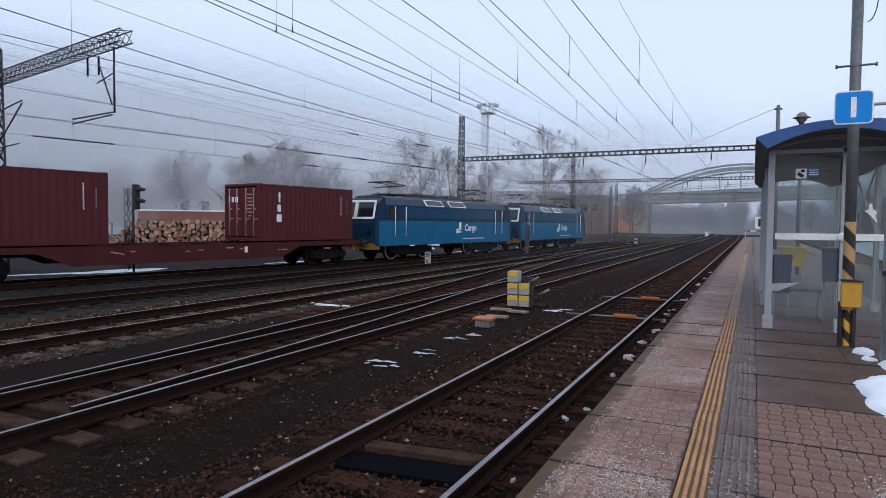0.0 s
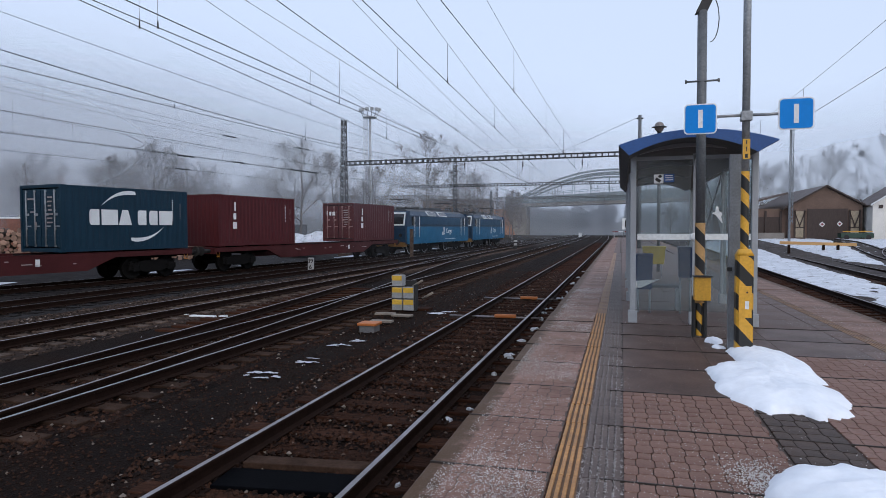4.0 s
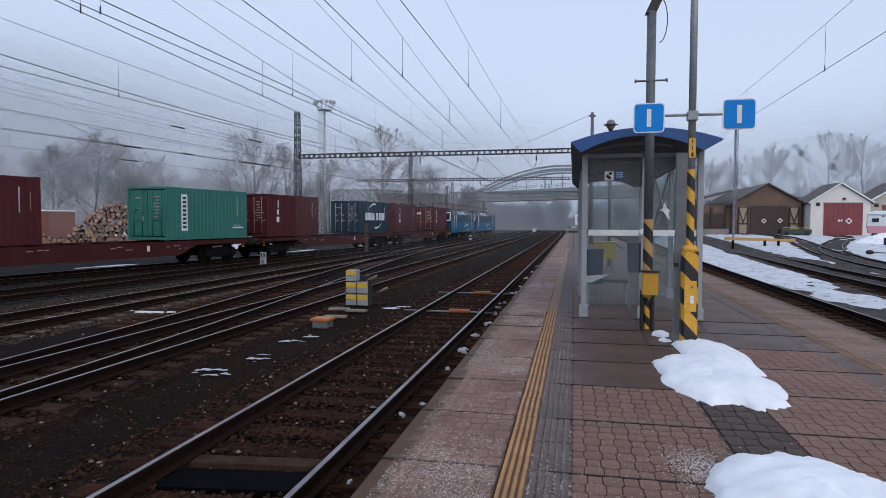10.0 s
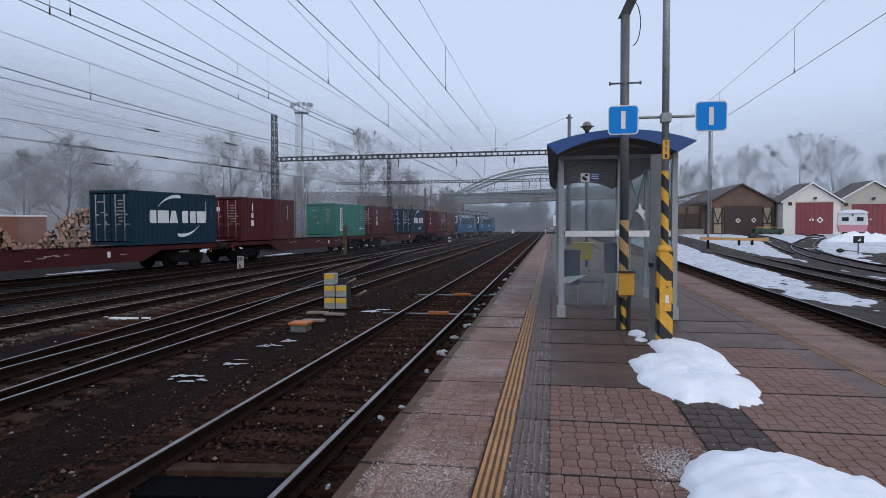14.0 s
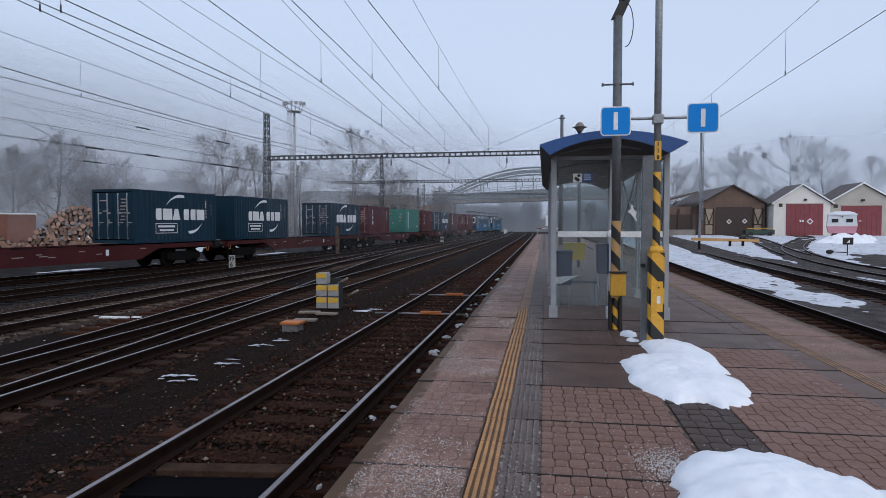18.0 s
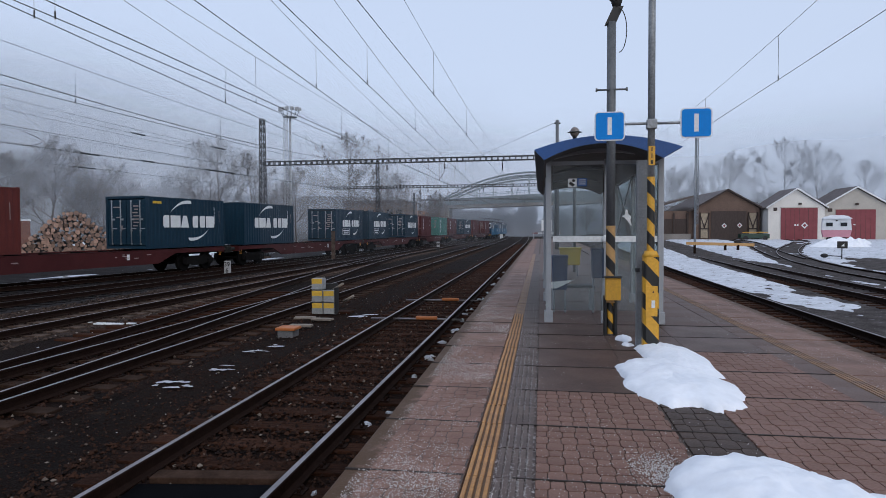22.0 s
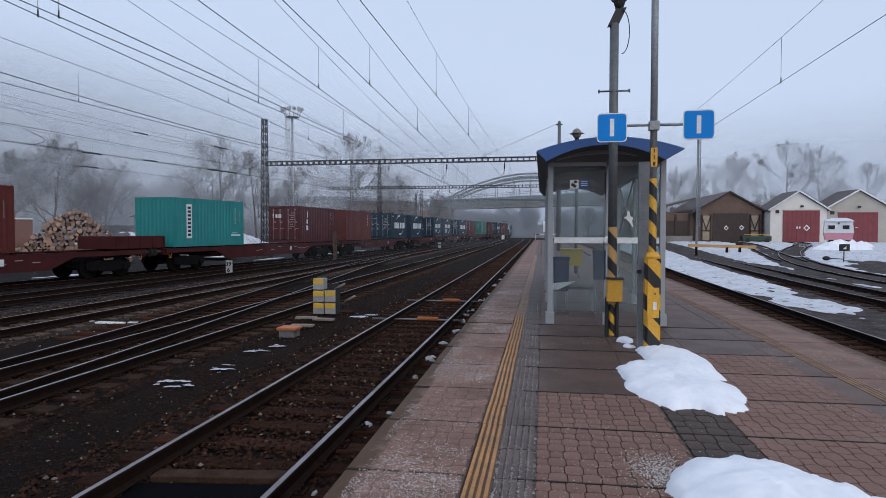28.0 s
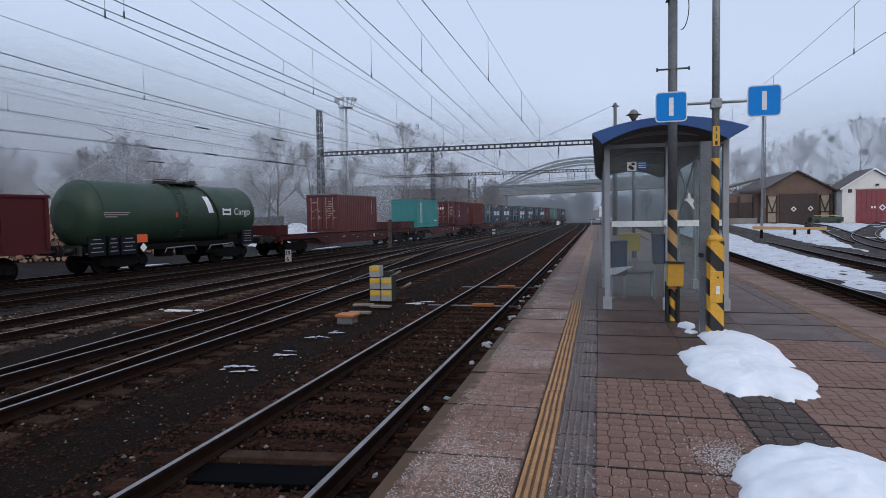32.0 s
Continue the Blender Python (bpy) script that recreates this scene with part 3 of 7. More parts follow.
def logo_blocks(parent, m, spec, mat, name="painted_block"):
    """Plain blocks of paint in place of a company's mark: (u, v, width, height, cut corner)."""
    for u, v, w, h, side in spec:
        if side == "end":
            q = [(-0.36, -0.5), (0.5, -0.5), (0.5, 0.5), (-0.36, 0.5), (-0.5, 0.34), (-0.5, -0.34)]
        elif side == "foot":
            q = [(-0.5, -0.5), (0.5, -0.5), (0.22, 0.5), (-0.22, 0.5)]
        else:
            q = [(-0.5, -0.5), (0.5, -0.5), (0.5, 0.5), (-0.5, 0.5)]
        if side == "end":
            w *= 0.8
        bm = prism(B(), [(u + a * w, v + b * h) for a, b in q], "z", 0.001, 0.005)
        part(name, bm, mat, parent).matrix_local = m


def container(s, mat, kind, label, look_kind):
    c = vehicle("shipping_container", label, "container", s, "containers on the goods train")
    for name, me in container_meshes(kind, mat):
        o = mesh_part(name, me, mat, c)
        o.location.z = 1.25
    z0 = 1.25
    rng = random.Random(int(s * 10))
    bars(c, on_side(L / 2 - 0.42, z0 + 1.75), [(0, 0.22 - i * 0.075, 0.035, 0.045) for i in range(9)], faded_m)
    bars(c, on_side(L / 2 - 0.85, z0 + 1.85), [(0, 0.3 - i * 0.08, 0.05, 0.05) for i in range(12)], white_m)
    spec = []
    for row in range(7):
        spec += [(rng.uniform(-0.05, 0.05), 0.55 - row * 0.16, rng.uniform(0.2, 0.4), 0.06)]
    if kind == "doors":
        bars(c, Matrix.Translation((0.62, -L / 2 - 0.012, z0 + 1.55)) @ REAR, spec, faded_m)
        if look_kind != "three marks":
            bars(c, Matrix.Translation((-0.55, -L / 2 - 0.012, z0 + 1.75)) @ REAR, [(0, 0.3, 0.4, 0.06), (0.1, -0.2, 0.25, 0.05), (0.3, -0.7, 0.12, 0.2)], faded_m)
    if "yellow" in label:
        bars(c, on_side(-L / 2 + 0.75, z0 + 2.3), [(0, 0, 0.6, 0.12)], yellow_m, "yellow_label")
    if look_kind == "three marks":
        logo_blocks(c, on_side(-L / 2 + 1.15, z0 + 1.98), [(0.02, 0.02, 0.13, 0.46, "end"), (0, -0.47, 0.25, 0.32, "end"), (0, -0.93, 0.28, 0.34, "both")], white_m)
        if kind == "doors":
            logo_blocks(c, Matrix.Translation((-0.6, -L / 2 - 0.014, z0 + 1.88)) @ REAR, [(-0.25, 0.03, 0.1, 0.32, "end"), (0, 0, 0.2, 0.25, "end"), (0.27, 0, 0.22, 0.25, "both")], white_m)
    elif look_kind == "swooshes":
        logo_blocks(c, on_side(0.0, z0 + 1.36), [(u, 0, w, 0.62, n) for u, w, n in ((-1.66, 0.54, "end"), (-0.98, 0.74, "both"), (-0.26, 0.62, "foot"), (0.56, 0.54, "end"), (1.14, 0.54, "end"), (1.8, 0.7, "both"))], white_m)
        arc_stripe(c, (-1.35, z0 + 1.82), (0.25, z0 + 2.38), 0.2, 0.17, white_m)
        arc_stripe(c, (1.65, z0 + 0.95), (0.0, z0 + 0.45), 0.2, 0.17, white_m)
    elif look_kind == "swooshes and box":
        logo_blocks(c, on_side(0.1, z0 + 1.42), [(u, 0, w, 0.56, n) for u, w, n in ((-1.5, 0.48, "end"), (-0.88, 0.66, "both"), (-0.24, 0.56, "foot"), (0.5, 0.48, "end"), (1.02, 0.48, "end"), (1.62, 0.62, "both"))], white_m)
        arc_stripe(c, (-0.9, z0 + 1.86), (0.45, z0 + 2.35), 0.18, 0.16, white_m)
        arc_stripe(c, (1.85, z0 + 1.0), (0.75, z0 + 0.5), 0.16, 0.16, white_m)
        bars(c, on_side(-0.85, z0 + 0.72), [(0, 0.24, 1.5, 0.03), (0, -0.24, 1.5, 0.03), (-0.75, 0, 0.03, 0.5), (0.75, 0, 0.03, 0.5), (0, 0.09, 1.2, 0.1), (0, -0.1, 1.0, 0.09)], white_m)
    elif look_kind == "upright panel":
        bars(c, on_side(-L / 2 + 1.15, z0 + 1.35, 1.226), [(0, 0, 0.42, 1.8)], white_m, "name_panel")
        bars(c, on_side(-L / 2 + 1.15, z0 + 1.35, 1.232), [(0, 0.72 - i * 0.205, 0.24, 0.12) for i in range(8)], navy_m)
        bars(c, on_side(L / 2 - 0.8, z0 + 0.62), [(-0.1, 0.1, 0.55, 0.03), (0, -0.03, 0.9, 0.08)], white_m)
    return c


def wheelset(parent, y, r=0.46, disc=True):
    o = part("wheelset", B(), bogie_m, parent)
    bm = B()
    for s in (-0.75, 0.75):
        rod(bm, (s - 0.065, 0, 0), (s + 0.065, 0, 0), r, 24)
        rod(bm, (s - 0.09 * (1 if s > 0 else -1), 0, 0), (s - 0.06 * (1 if s > 0 else -1), 0, 0), r + 0.03, 24)
    rod(bm, (-0.95, 0, 0), (0.95, 0, 0), 0.08, 12)
    bm.to_mesh(o.data)
    bm.free()
    o.matrix_local = pose(0, y, r)
    spinners.append((o, y, r))
    return o


spinners = []


def bogie(parent, y, base=1.8, r=0.46):
    bm = B()
    for s in (-1.0, 1.0):
        prism(bm, [(y - base / 2 - 0.3, 0.38), (y - base / 2 + 0.25, 0.36), (y - 0.4, 0.28), (y + 0.4, 0.28), (y + base / 2 - 0.25, 0.36), (y + base / 2 + 0.3, 0.38), (y + base / 2 + 0.3, 0.62), (y + 0.45, 0.78), (y - 0.45, 0.78), (y - base / 2 - 0.3, 0.62)], "x", s - 0.05, s + 0.05)
        for q in (-base / 2, base / 2):
            box(bm, (s, y + q, 0.46), (0.2, 0.3, 0.28), bevel=0.02)
            for k in (-0.2, 0.2):
                rod(bm, (s, y + q + k, 0.5), (s, y + q + k, 0.74), 0.06, 8)
    box(bm, (0, y, 0.62), (2.0, 0.4, 0.24))
    o = part("bogie_frame", bm, bogie_m, parent)
    for q in (-base / 2, base / 2):
        wheelset(parent, y + q, r)
    return o


def buffers(parent, yend, out, z=1.05):
    for s in (-0.875, 0.875):
        bm = rod(B(), (s, yend, z), (s, yend + out * 0.34, z), 0.1, 12)
        rod(bm, (s, yend + out * 0.34, z), (s, yend + out * 0.52, z), 0.07, 12)
        rod(bm, (s, yend + out * 0.52, z), (s, yend + out * 0.56, z), 0.22, 20)
        part("buffer", bm, black_m, parent)
    part("coupling", box(B(), (0, yend + out * 0.3, z - 0.05), (0.12, 0.5, 0.12)), black_m, parent)


def flat_wagon(front, rear, label, markings=True):
    """A container flat wagon between two y places on the line, deep in the middle."""
    s, half = (front + rear) / 2, (front - rear) / 2 - 0.35
    w = vehicle("flat_wagon", label, "wagon", s)
    for x in (-1, 1):
        bm = prism(B(), [(-half, 0.98), (-half + 4.0, 0.98), (-half + 5.2, 0.5), (half - 5.2, 0.5), (half - 4.0, 0.98), (half, 0.98), (half, 1.2), (-half, 1.2)], "x", x * 1.16 - 0.07, x * 1.16 + 0.07)
        prism(bm, [(-half, 1.17), (half, 1.17), (half, 1.2), (-half, 1.2)], "x", x * 1.2 - 0.08, x * 1.2 + 0.04)
        part("side_sill", bm, wagon_red, w)
    bm = B()
    for i in range(13):
        box(bm, (0, -half + 0.2 + i * (2 * half - 0.4) / 12, 1.08), (2.2, 0.16, 0.18))
    box(bm, (0, 0, 0.98), (0.5, 2 * half, 0.3))
    part("underframe", bm, bogie_m, w)
    for e in (-1, 1):
        boxpart("headstock", (0, e * (half - 0.08), 1.05), (2.4, 0.16, 0.32), wagon_red, w, bevel=0.02)
        bogie(w, e * (half - 2.0))
        buffers(w, e * half, e)
        bm = B()
        for k in (-1, 1):
            rod(bm, (1.15, e * (half - 0.3) + k * 0.05, 0.75), (1.15, e * (half - 0.3) + k * 0.1, 1.0), 0.015, 6)
        box(bm, (1.15, e * (half - 0.3), 0.75), (0.06, 0.14, 0.03))
        part("step", bm, amber_m, w)
    if markings:
        rng = random.Random(int(s))
        spec = [(rng.uniform(-5, 5), rng.uniform(-0.12, 0.12), rng.uniform(0.12, 0.4), 0.035) for _ in range(11)]
        for q in spec:
            bars(w, on_side(0, 0.92, 1.234), [q], faded_m)
        bars(w, on_side(2.6, 0.9, 1.234), [(0, 0, 0.16, 0.26)], white_m, "data_panel")
    return w


# places on the line: (rear, colour, end, label, look); the front end lies 6.06 m further on
BOXES = [
    (21.9, red_m, "doors", "oxide-red container with three white painted marks and end doors", "three marks"),
    (9.4, red_m, "ribs", "oxide-red container with three white painted marks on a wagon", "three marks"),
    (1.5, navy_m, "doors", "navy-blue container with large white block marks and swooshes", "swooshes"),
    (-10.95, red_m, "doors", "oxide-red container with three white painted marks on its side", "three marks"),
    (-18.85, teal_m, "doors", "sea-green container with an upright white name panel, rust-streaked", "upright panel"),
    (-31.1, red_m, "doors", "oxide-red container with three white painted marks beside a blue one", "three marks"),
    (-39.35, navy_m, "doors", "navy-blue container with large white block marks, half scuffed", "swooshes"),
    (-52.0, navy_m, "ribs", "navy-blue container with white block marks and a boxed note", "swooshes and box"),
    (-59.7, navy_m, "doors", "navy-blue container with white block marks and a boxed note below", "swooshes and box"),
    (-72.7, navy_m, "ribs", "navy-blue container with large white block marks at a wagon's end", "swooshes"),
    (-80.7, navy_m, "doors", "navy-blue container with white block marks and a small yellow label", "swooshes"),
    (-93.1, orange_m, "ribs", "faded orange-red container without a name", "plain"),
    (-101.2, red_m, "doors", "oxide-red container with three white painted marks and door bars", "three marks"),
    (-114.05, teal2_m, "ribs", "turquoise container with ribbed end and upright white panel", "upright panel"),
    (-128.55, orange_m, "doors", "plain orange-red container with door bars", "plain"),
]
for rear, mat, kind, label, style in BOXES:
    container(rear + L / 2, mat, kind, label, style)
for k in range(8):
    flat_wagon(29.0 - 20.62 * k - 0.2, 8.6 - 20.62 * k, "dusty red container flat wagon with fishbelly side sills")


rack = vehicle("flat_rack", "low dark red folded flat rack on a wagon's front end", "flat rack", -116.1)
boxpart("body", (0, 0, 1.55), (2.2, 3.2, 0.6), wagon_red, rack, bevel=0.02)
for y in (-1.5, -0.75, 0, 0.75, 1.5):
    boxpart("rib", (1.11, y, 1.55), (0.05, 0.1, 0.56), wagon_red, rack)
rack = vehicle("flat_rack", "low dark red end box at the wagon's tail", "flat rack", -134.8)
boxpart("body", (0, 0, 1.55), (2.4, 1.1, 0.6), wagon_red, rack, bevel=0.02)


def locomotive(rear, front, label):
    s, half = (front + rear) / 2, (front - rear) / 2 - 0.55
    v = vehicle("electric_locomotive", label, "locomotive", s)
    hw = 1.45
    bm = prism(B(), [(-hw, 0.95), (hw, 0.95), (hw, 2.35), (-hw, 2.35)], "y", -half + 0.35, half - 0.35)
    part("lower_body", bm, loco_blue, v)
    bm = prism(B(), [(-hw, 2.354), (hw, 2.354), (hw - 0.02, 3.25), (hw - 0.28, 3.6), (-hw + 0.28, 3.6), (-hw + 0.02, 3.25)], "y", -half + 0.9, half - 0.9)
    part("upper_body", bm, loco_dark, v)
    part("upper_band", box(B(), (0, 0, 2.85), (2 * hw + 0.01, 2 * half - 5.4, 0.62)), loco_mid, v)
    part("roof", prism(B(), [(-1.15, 3.604), (1.15, 3.604), (0.8, 3.78), (-0.8, 3.78)], "y", -half + 1.2, half - 1.2), loco_grey, v)
    for e in (-1, 1):
        bm = B()
        prof = [(e * (half - 0.35), 0.95), (e * half, 1.1), (e * half, 2.2), (e * (half - 0.3), 3.3), (e * (half - 0.7), 3.6), (e * (half - 0.9), 3.6), (e * (half - 0.9), 2.35), (e * (half - 0.35), 2.35)]
        prism(bm, prof, "x", -hw + 0.02, hw - 0.02)
        cab = part("cab", bm, loco_dark, v)
        tilt = Matrix.Rotation(e * radians(15.3), 3, "X")
        for sx in (-0.68, 0.68):
            part("windscreen", box(B(), (sx, e * (half - 0.135), 2.75), (1.1, 0.05, 0.72), tilt, 0.02), dark_glass, cab)
        for sx in (-0.68, 0.68):
            bm = B()
            for dz in (-0.42, 0.42):
                box(bm, (sx, e * (half - 0.13 - dz * 0.27 + 0.01), 2.75 + dz), (1.3, 0.06, 0.1), tilt)
            for dx in (-0.62, 0.62):
                box(bm, (sx + dx, e * (half - 0.12), 2.75), (0.1, 0.06, 0.92), tilt)
            part("window_frame", bm, white_m, cab)
        for sx in (-1.0, 1.0):
            part("headlight", rod(B(), (sx, e * half, 1.6), (sx, e * (half + 0.05), 1.6), 0.13, 16), dark_glass, cab)
        part("buffer_beam", box(B(), (0, e * (half - 0.25), 0.85), (2.7, 0.5, 0.4)), beam_m, v)
        buffers(v, e * half, e)
        for sx in (-1, 1):
            boxpart("cab_door_window", (sx * (hw + 0.004), e * (half - 1.5), 2.8), (0.02, 0.55, 0.7), dark_glass, v)
            for q in (-0.5, 0.5):
                part("handrail", rod(B(), (sx * (hw + 0.07), e * (half - 2.2) + q, 1.5), (sx * (hw + 0.07), e * (half - 2.2) + q, 3.15), 0.022, 8), white_m, v)
        # bogies with large wheels
        bm = B()
        for sx in (-1.08, 1.08):
            prism(bm, [(e * half * 0.53 - 2.1, 0.55), (e * half * 0.53 - 1.2, 0.4), (e * half * 0.53 + 1.2, 0.4), (e * half * 0.53 + 2.1, 0.55), (e * half * 0.53 + 2.1, 0.85), (e * half * 0.53 - 2.1, 0.85)], "x", sx - 0.07, sx + 0.07)
        part("bogie_frame", bm, bogie_m, v)
        for q in (-1.6, 1.6):
            wheelset(v, e * half * 0.53 + q, 0.62)
            ws = spinners[-1][0]
            for sx in (-0.83, 0.83):
                bm = B()
                for k in range(24):
                    a, b = 2 * math.pi * k / 24, 2 * math.pi * (k + 1) / 24
                    rod(bm, (sx, 0.57 * math.cos(a), 0.57 * math.sin(a)), (sx, 0.57 * math.cos(b), 0.57 * math.sin(b)), 0.035, 5)
                part("wheel_rim", bm, grey_m, ws)
                bm = B()
                for k in range(6):
                    a = math.pi * k / 3
                    rod(bm, (sx, 0.1 * math.cos(a), 0.1 * math.sin(a)), (sx, 0.55 * math.cos(a), 0.55 * math.sin(a)), 0.03, 5)
                part("spokes", bm, black_m, ws)
    for y in (-half * 0.28, half * 0.05):
        boxpart("roof_window_frame", (hw - 0.13, y, 3.44), (0.04, 1.9, 0.48), white_m, v, rot=Matrix.Rotation(radians(-38), 3, "Y"))
        boxpart("roof_window", (hw - 0.115, y, 3.45), (0.04, 1.7, 0.36), dark_glass, v, rot=Matrix.Rotation(radians(-38), 3, "Y"))
    for i in range(8):
        y = -half + 2.5 + i * (2 * half - 5) / 7
        for x in (-0.4, 0.4):
            part("insulator", rod(B(), (x, y, 3.75), (x, y, 4.05), 0.06, 8), loco_grey, v)
    boxpart("roof_box", (0, half * 0.15, 3.9), (1.2, 1.5, 0.3), loco_grey, v, bevel=0.04)
    boxpart("roof_box", (0.2, -half * 0.3, 3.88), (1.0, 2.2, 0.26), loco_grey, v, bevel=0.04)
    for e in (-1, 1):
        y0 = e * half * 0.62
        pan = boxpart("pantograph", (0, y0, 3.9), (1.3, 1.9, 0.06), black_m, v)
        for sx in (-0.5, 0.5):
            part("lower_arm", rod(B(), (sx, y0 - 0.8, 3.95), (sx * 0.9, y0 + 0.9, 4.12), 0.03, 6), black_m, pan)
            part("upper_arm", rod(B(), (sx * 0.9, y0 + 0.9, 4.14), (sx * 0.7, y0 - 0.9, 4.22), 0.025, 6), black_m, pan)
        for yy in (-0.9, -0.6):
            part("contact_strip", rod(B(), (-0.85, y0 + yy, 4.25), (0.85, y0 + yy, 4.25), 0.03, 6), black_m, pan)
    letters("Cargo", 0.62, white_m, v, on_side(half * 0.25, 1.75, hw + 0.006), bold=0.01)
    bars(v, on_side(half * 0.25 - 1.55, 1.75, hw + 0.01), [(0.2, 0.12, 0.28, 0.5), (-0.12, -0.2, 0.3, 0.3), (0.2, -0.25, 0.3, 0.12)], white_m, "emblem")
    bars(v, on_side(half * 0.25, 1.12, hw + 0.006), [(-0.9 + i * 0.22, 0, 0.15, 0.07) for i in range(13)], white_m)
    boxpart("stripe", (hw + 0.003, 0, 2.45), (0.01, 2 * half - 5.2, 0.05), loco_dark, v)
    for o in v.children_recursive:
        if "wheel" in o.name or "spokes" in o.name or "buffer" in o.name:
            continue
        if o.matrix_local == Matrix():
            for q in o.data.vertices:
                q.co.z = max(q.co.z, 0.95) * 1.11 - 0.1045 + min(q.co.z - 0.95, 0)
        else:
            o.location.z = o.location.z * 1.11 - 0.1045
    return v


locomotive(28.75, 46.0, "bright blue and dark blue electric locomotive with white lettering")
locomotive(46.1, 63.3, "leading blue electric locomotive with folded pantographs")


def tank_wagon(rear, front):
    s, half = (front + rear) / 2, (front - rear) / 2 - 0.5
    v = vehicle("tank_wagon", "dull green tank wagon with grey hazard panels", "wagon", s)
    bm, R, zc = B(), 1.45, 2.52
    N, prof = 40, [(-half + 0.35, 0.0), (-half + 0.38, 0.6), (-half + 0.5, 1.05), (-half + 0.75, 1.35), (-half + 1.05, R), (half - 1.05, R), (half - 0.75, 1.35), (half - 0.5, 1.05), (half - 0.38, 0.6), (half - 0.35, 0.0)]
    rings = [[bm.verts.new((r * math.cos(2 * math.pi * k / N), y, zc + r * math.sin(2 * math.pi * k / N))) for k in range(N)] for y, r in prof[1:-1]]
    for a, b in zip(rings, rings[1:]):
        for k in range(N):
            bm.faces.new((a[k], a[(k + 1) % N], b[(k + 1) % N], b[k])).smooth = True
    bm.faces.new(rings[0]), bm.faces.new(rings[-1][::-1])
    bmesh.ops.recalc_face_normals(bm, faces=bm.faces)
    part("tank", bm, tank_green, v)
    for y in (-half + 1.05, -1.6, half - 1.05):
        bm = B()
        for k in range(N):
            a0, a1 = 2 * math.pi * k / N, 2 * math.pi * (k + 1) / N
            bm.faces.new([bm.verts.new(((R + 0.008) * math.cos(a), y + d, zc + (R + 0.008) * math.sin(a))) for a, d in ((a0, -0.04), (a1, -0.04), (a1, 0.04), (a0, 0.04))])
        bmesh.ops.remove_doubles(bm, verts=bm.verts, dist=0.001)
        part("weld_band", bm, tank_green, v)
    for y in (-half + 2.3, half - 2.3):
        boxpart("saddle", (0, y, 1.2), (2.3, 0.7, 0.5), bogie_m, v)
        bogie(v, y)
    for x in (-1, 1):
        boxpart("side_sill", (x * 1.05, 0, 1.05), (0.14, 2 * half, 0.26), bogie_m, v)
    for e in (-1, 1):
        boxpart("headstock", (0, e * (half - 0.06), 1.05), (2.5, 0.12, 0.4), black_m, v)
        buffers(v, e * half, e)
    walkway = boxpart("catwalk", (0.25, 0.4, 4.0), (1.0, 1.9, 0.06), black_m, v)
    for y in (-0.4, 0.4, 1.2):
        part("catwalk_leg", rod(B(), (0.6, y, 3.8), (0.6, y, 4.0), 0.02, 6), black_m, walkway)
    boxpart("dome_cover", (0, 0.0, 4.12), (0.6, 0.9, 0.16), black_m, v, bevel=0.03)
    boxpart("valve_box", (0.2, 1.35, 4.08), (0.5, 0.4, 0.2), black_m, v, bevel=0.02)
    part("top_rail", rod(B(), (0.4, -1.6, 4.1), (0.4, 1.2, 4.12), 0.02, 6), faded_m, v)

    def bent(name, y0, y1, lo, hi, rr, rad, mat):
        pts = [((R + rr) * math.cos(radians(lo + (hi - lo) * k / 14)), y0 + (y1 - y0) * k / 14, zc + (R + rr) * math.sin(radians(lo + (hi - lo) * k / 14))) for k in range(15)]
        return tube(name, pts, rad, mat, v, 6)
    bm = B()
    for k in range(10):
        a0, a1 = radians(2 + k * 3.4), radians(2 + (k + 1) * 3.4)
        bm.faces.new([bm.verts.new(((R + 0.012) * math.cos(a), 1.2 + d + 0.3 * (1 - math.sin(a)), zc + (R + 0.012) * math.sin(a))) for a, d in ((a0, 0.17), (a0, -0.17), (a1, -0.17), (a1, 0.17))])
    bmesh.ops.remove_doubles(bm, verts=bm.verts, dist=0.001)
    part("white_stripe", bm, white_m, v)
    bent("pipe", 2.3, 1.2, -45, 85, 0.05, 0.04, black_m)
    bent("ladder_rail", -0.55, -0.55, -55, 75, 0.09, 0.025, tank_green)
    bent("ladder_rail", -0.15, -0.15, -55, 75, 0.09, 0.025, tank_green)
    for k in range(9):
        a = radians(-45 + 14 * k)
        part("rung", rod(B(), ((R + 0.09) * math.cos(a), -0.55, zc + (R + 0.09) * math.sin(a)), ((R + 0.09) * math.cos(a), -0.15, zc + (R + 0.09) * math.sin(a)), 0.018, 5), tank_green, v)
    letters("Cargo", 0.5, white_m, v, Matrix.Translation((1.466, 3.75, zc + 0.1)) @ SIDE)
    bars(v, Matrix.Translation((1.46, 2.6, zc + 0.1)) @ SIDE, [(-0.26, 0, 0.1, 0.36), (0.26, 0, 0.1, 0.36)], white_m, "emblem")
    bars(v, Matrix.Translation((1.462, 2.6, zc + 0.1)) @ SIDE, [(0, 0.1, 0.5, 0.1)], white_m, "emblem")
    bars(v, Matrix.Translation((1.462, 2.6, zc + 0.1)) @ SIDE, [(0, -0.12, 0.5, 0.1)], white_m, "emblem")
    for du, dv, w in ((0, 0.06, 1.3), (-0.05, -0.03, 1.2), (-0.3, -0.12, 0.6)):
        bars(v, Matrix.Translation((1.46, -4.0, zc)) @ SIDE, [(du, dv, w, 0.045)], faded_m)
    bars(v, Matrix.Translation((1.46, -0.75, zc - 0.05)) @ SIDE, [(0, 0, 0.14, 0.24)], paint("hazard_red", (0.5, 0.05, 0.03)), "red_mark")
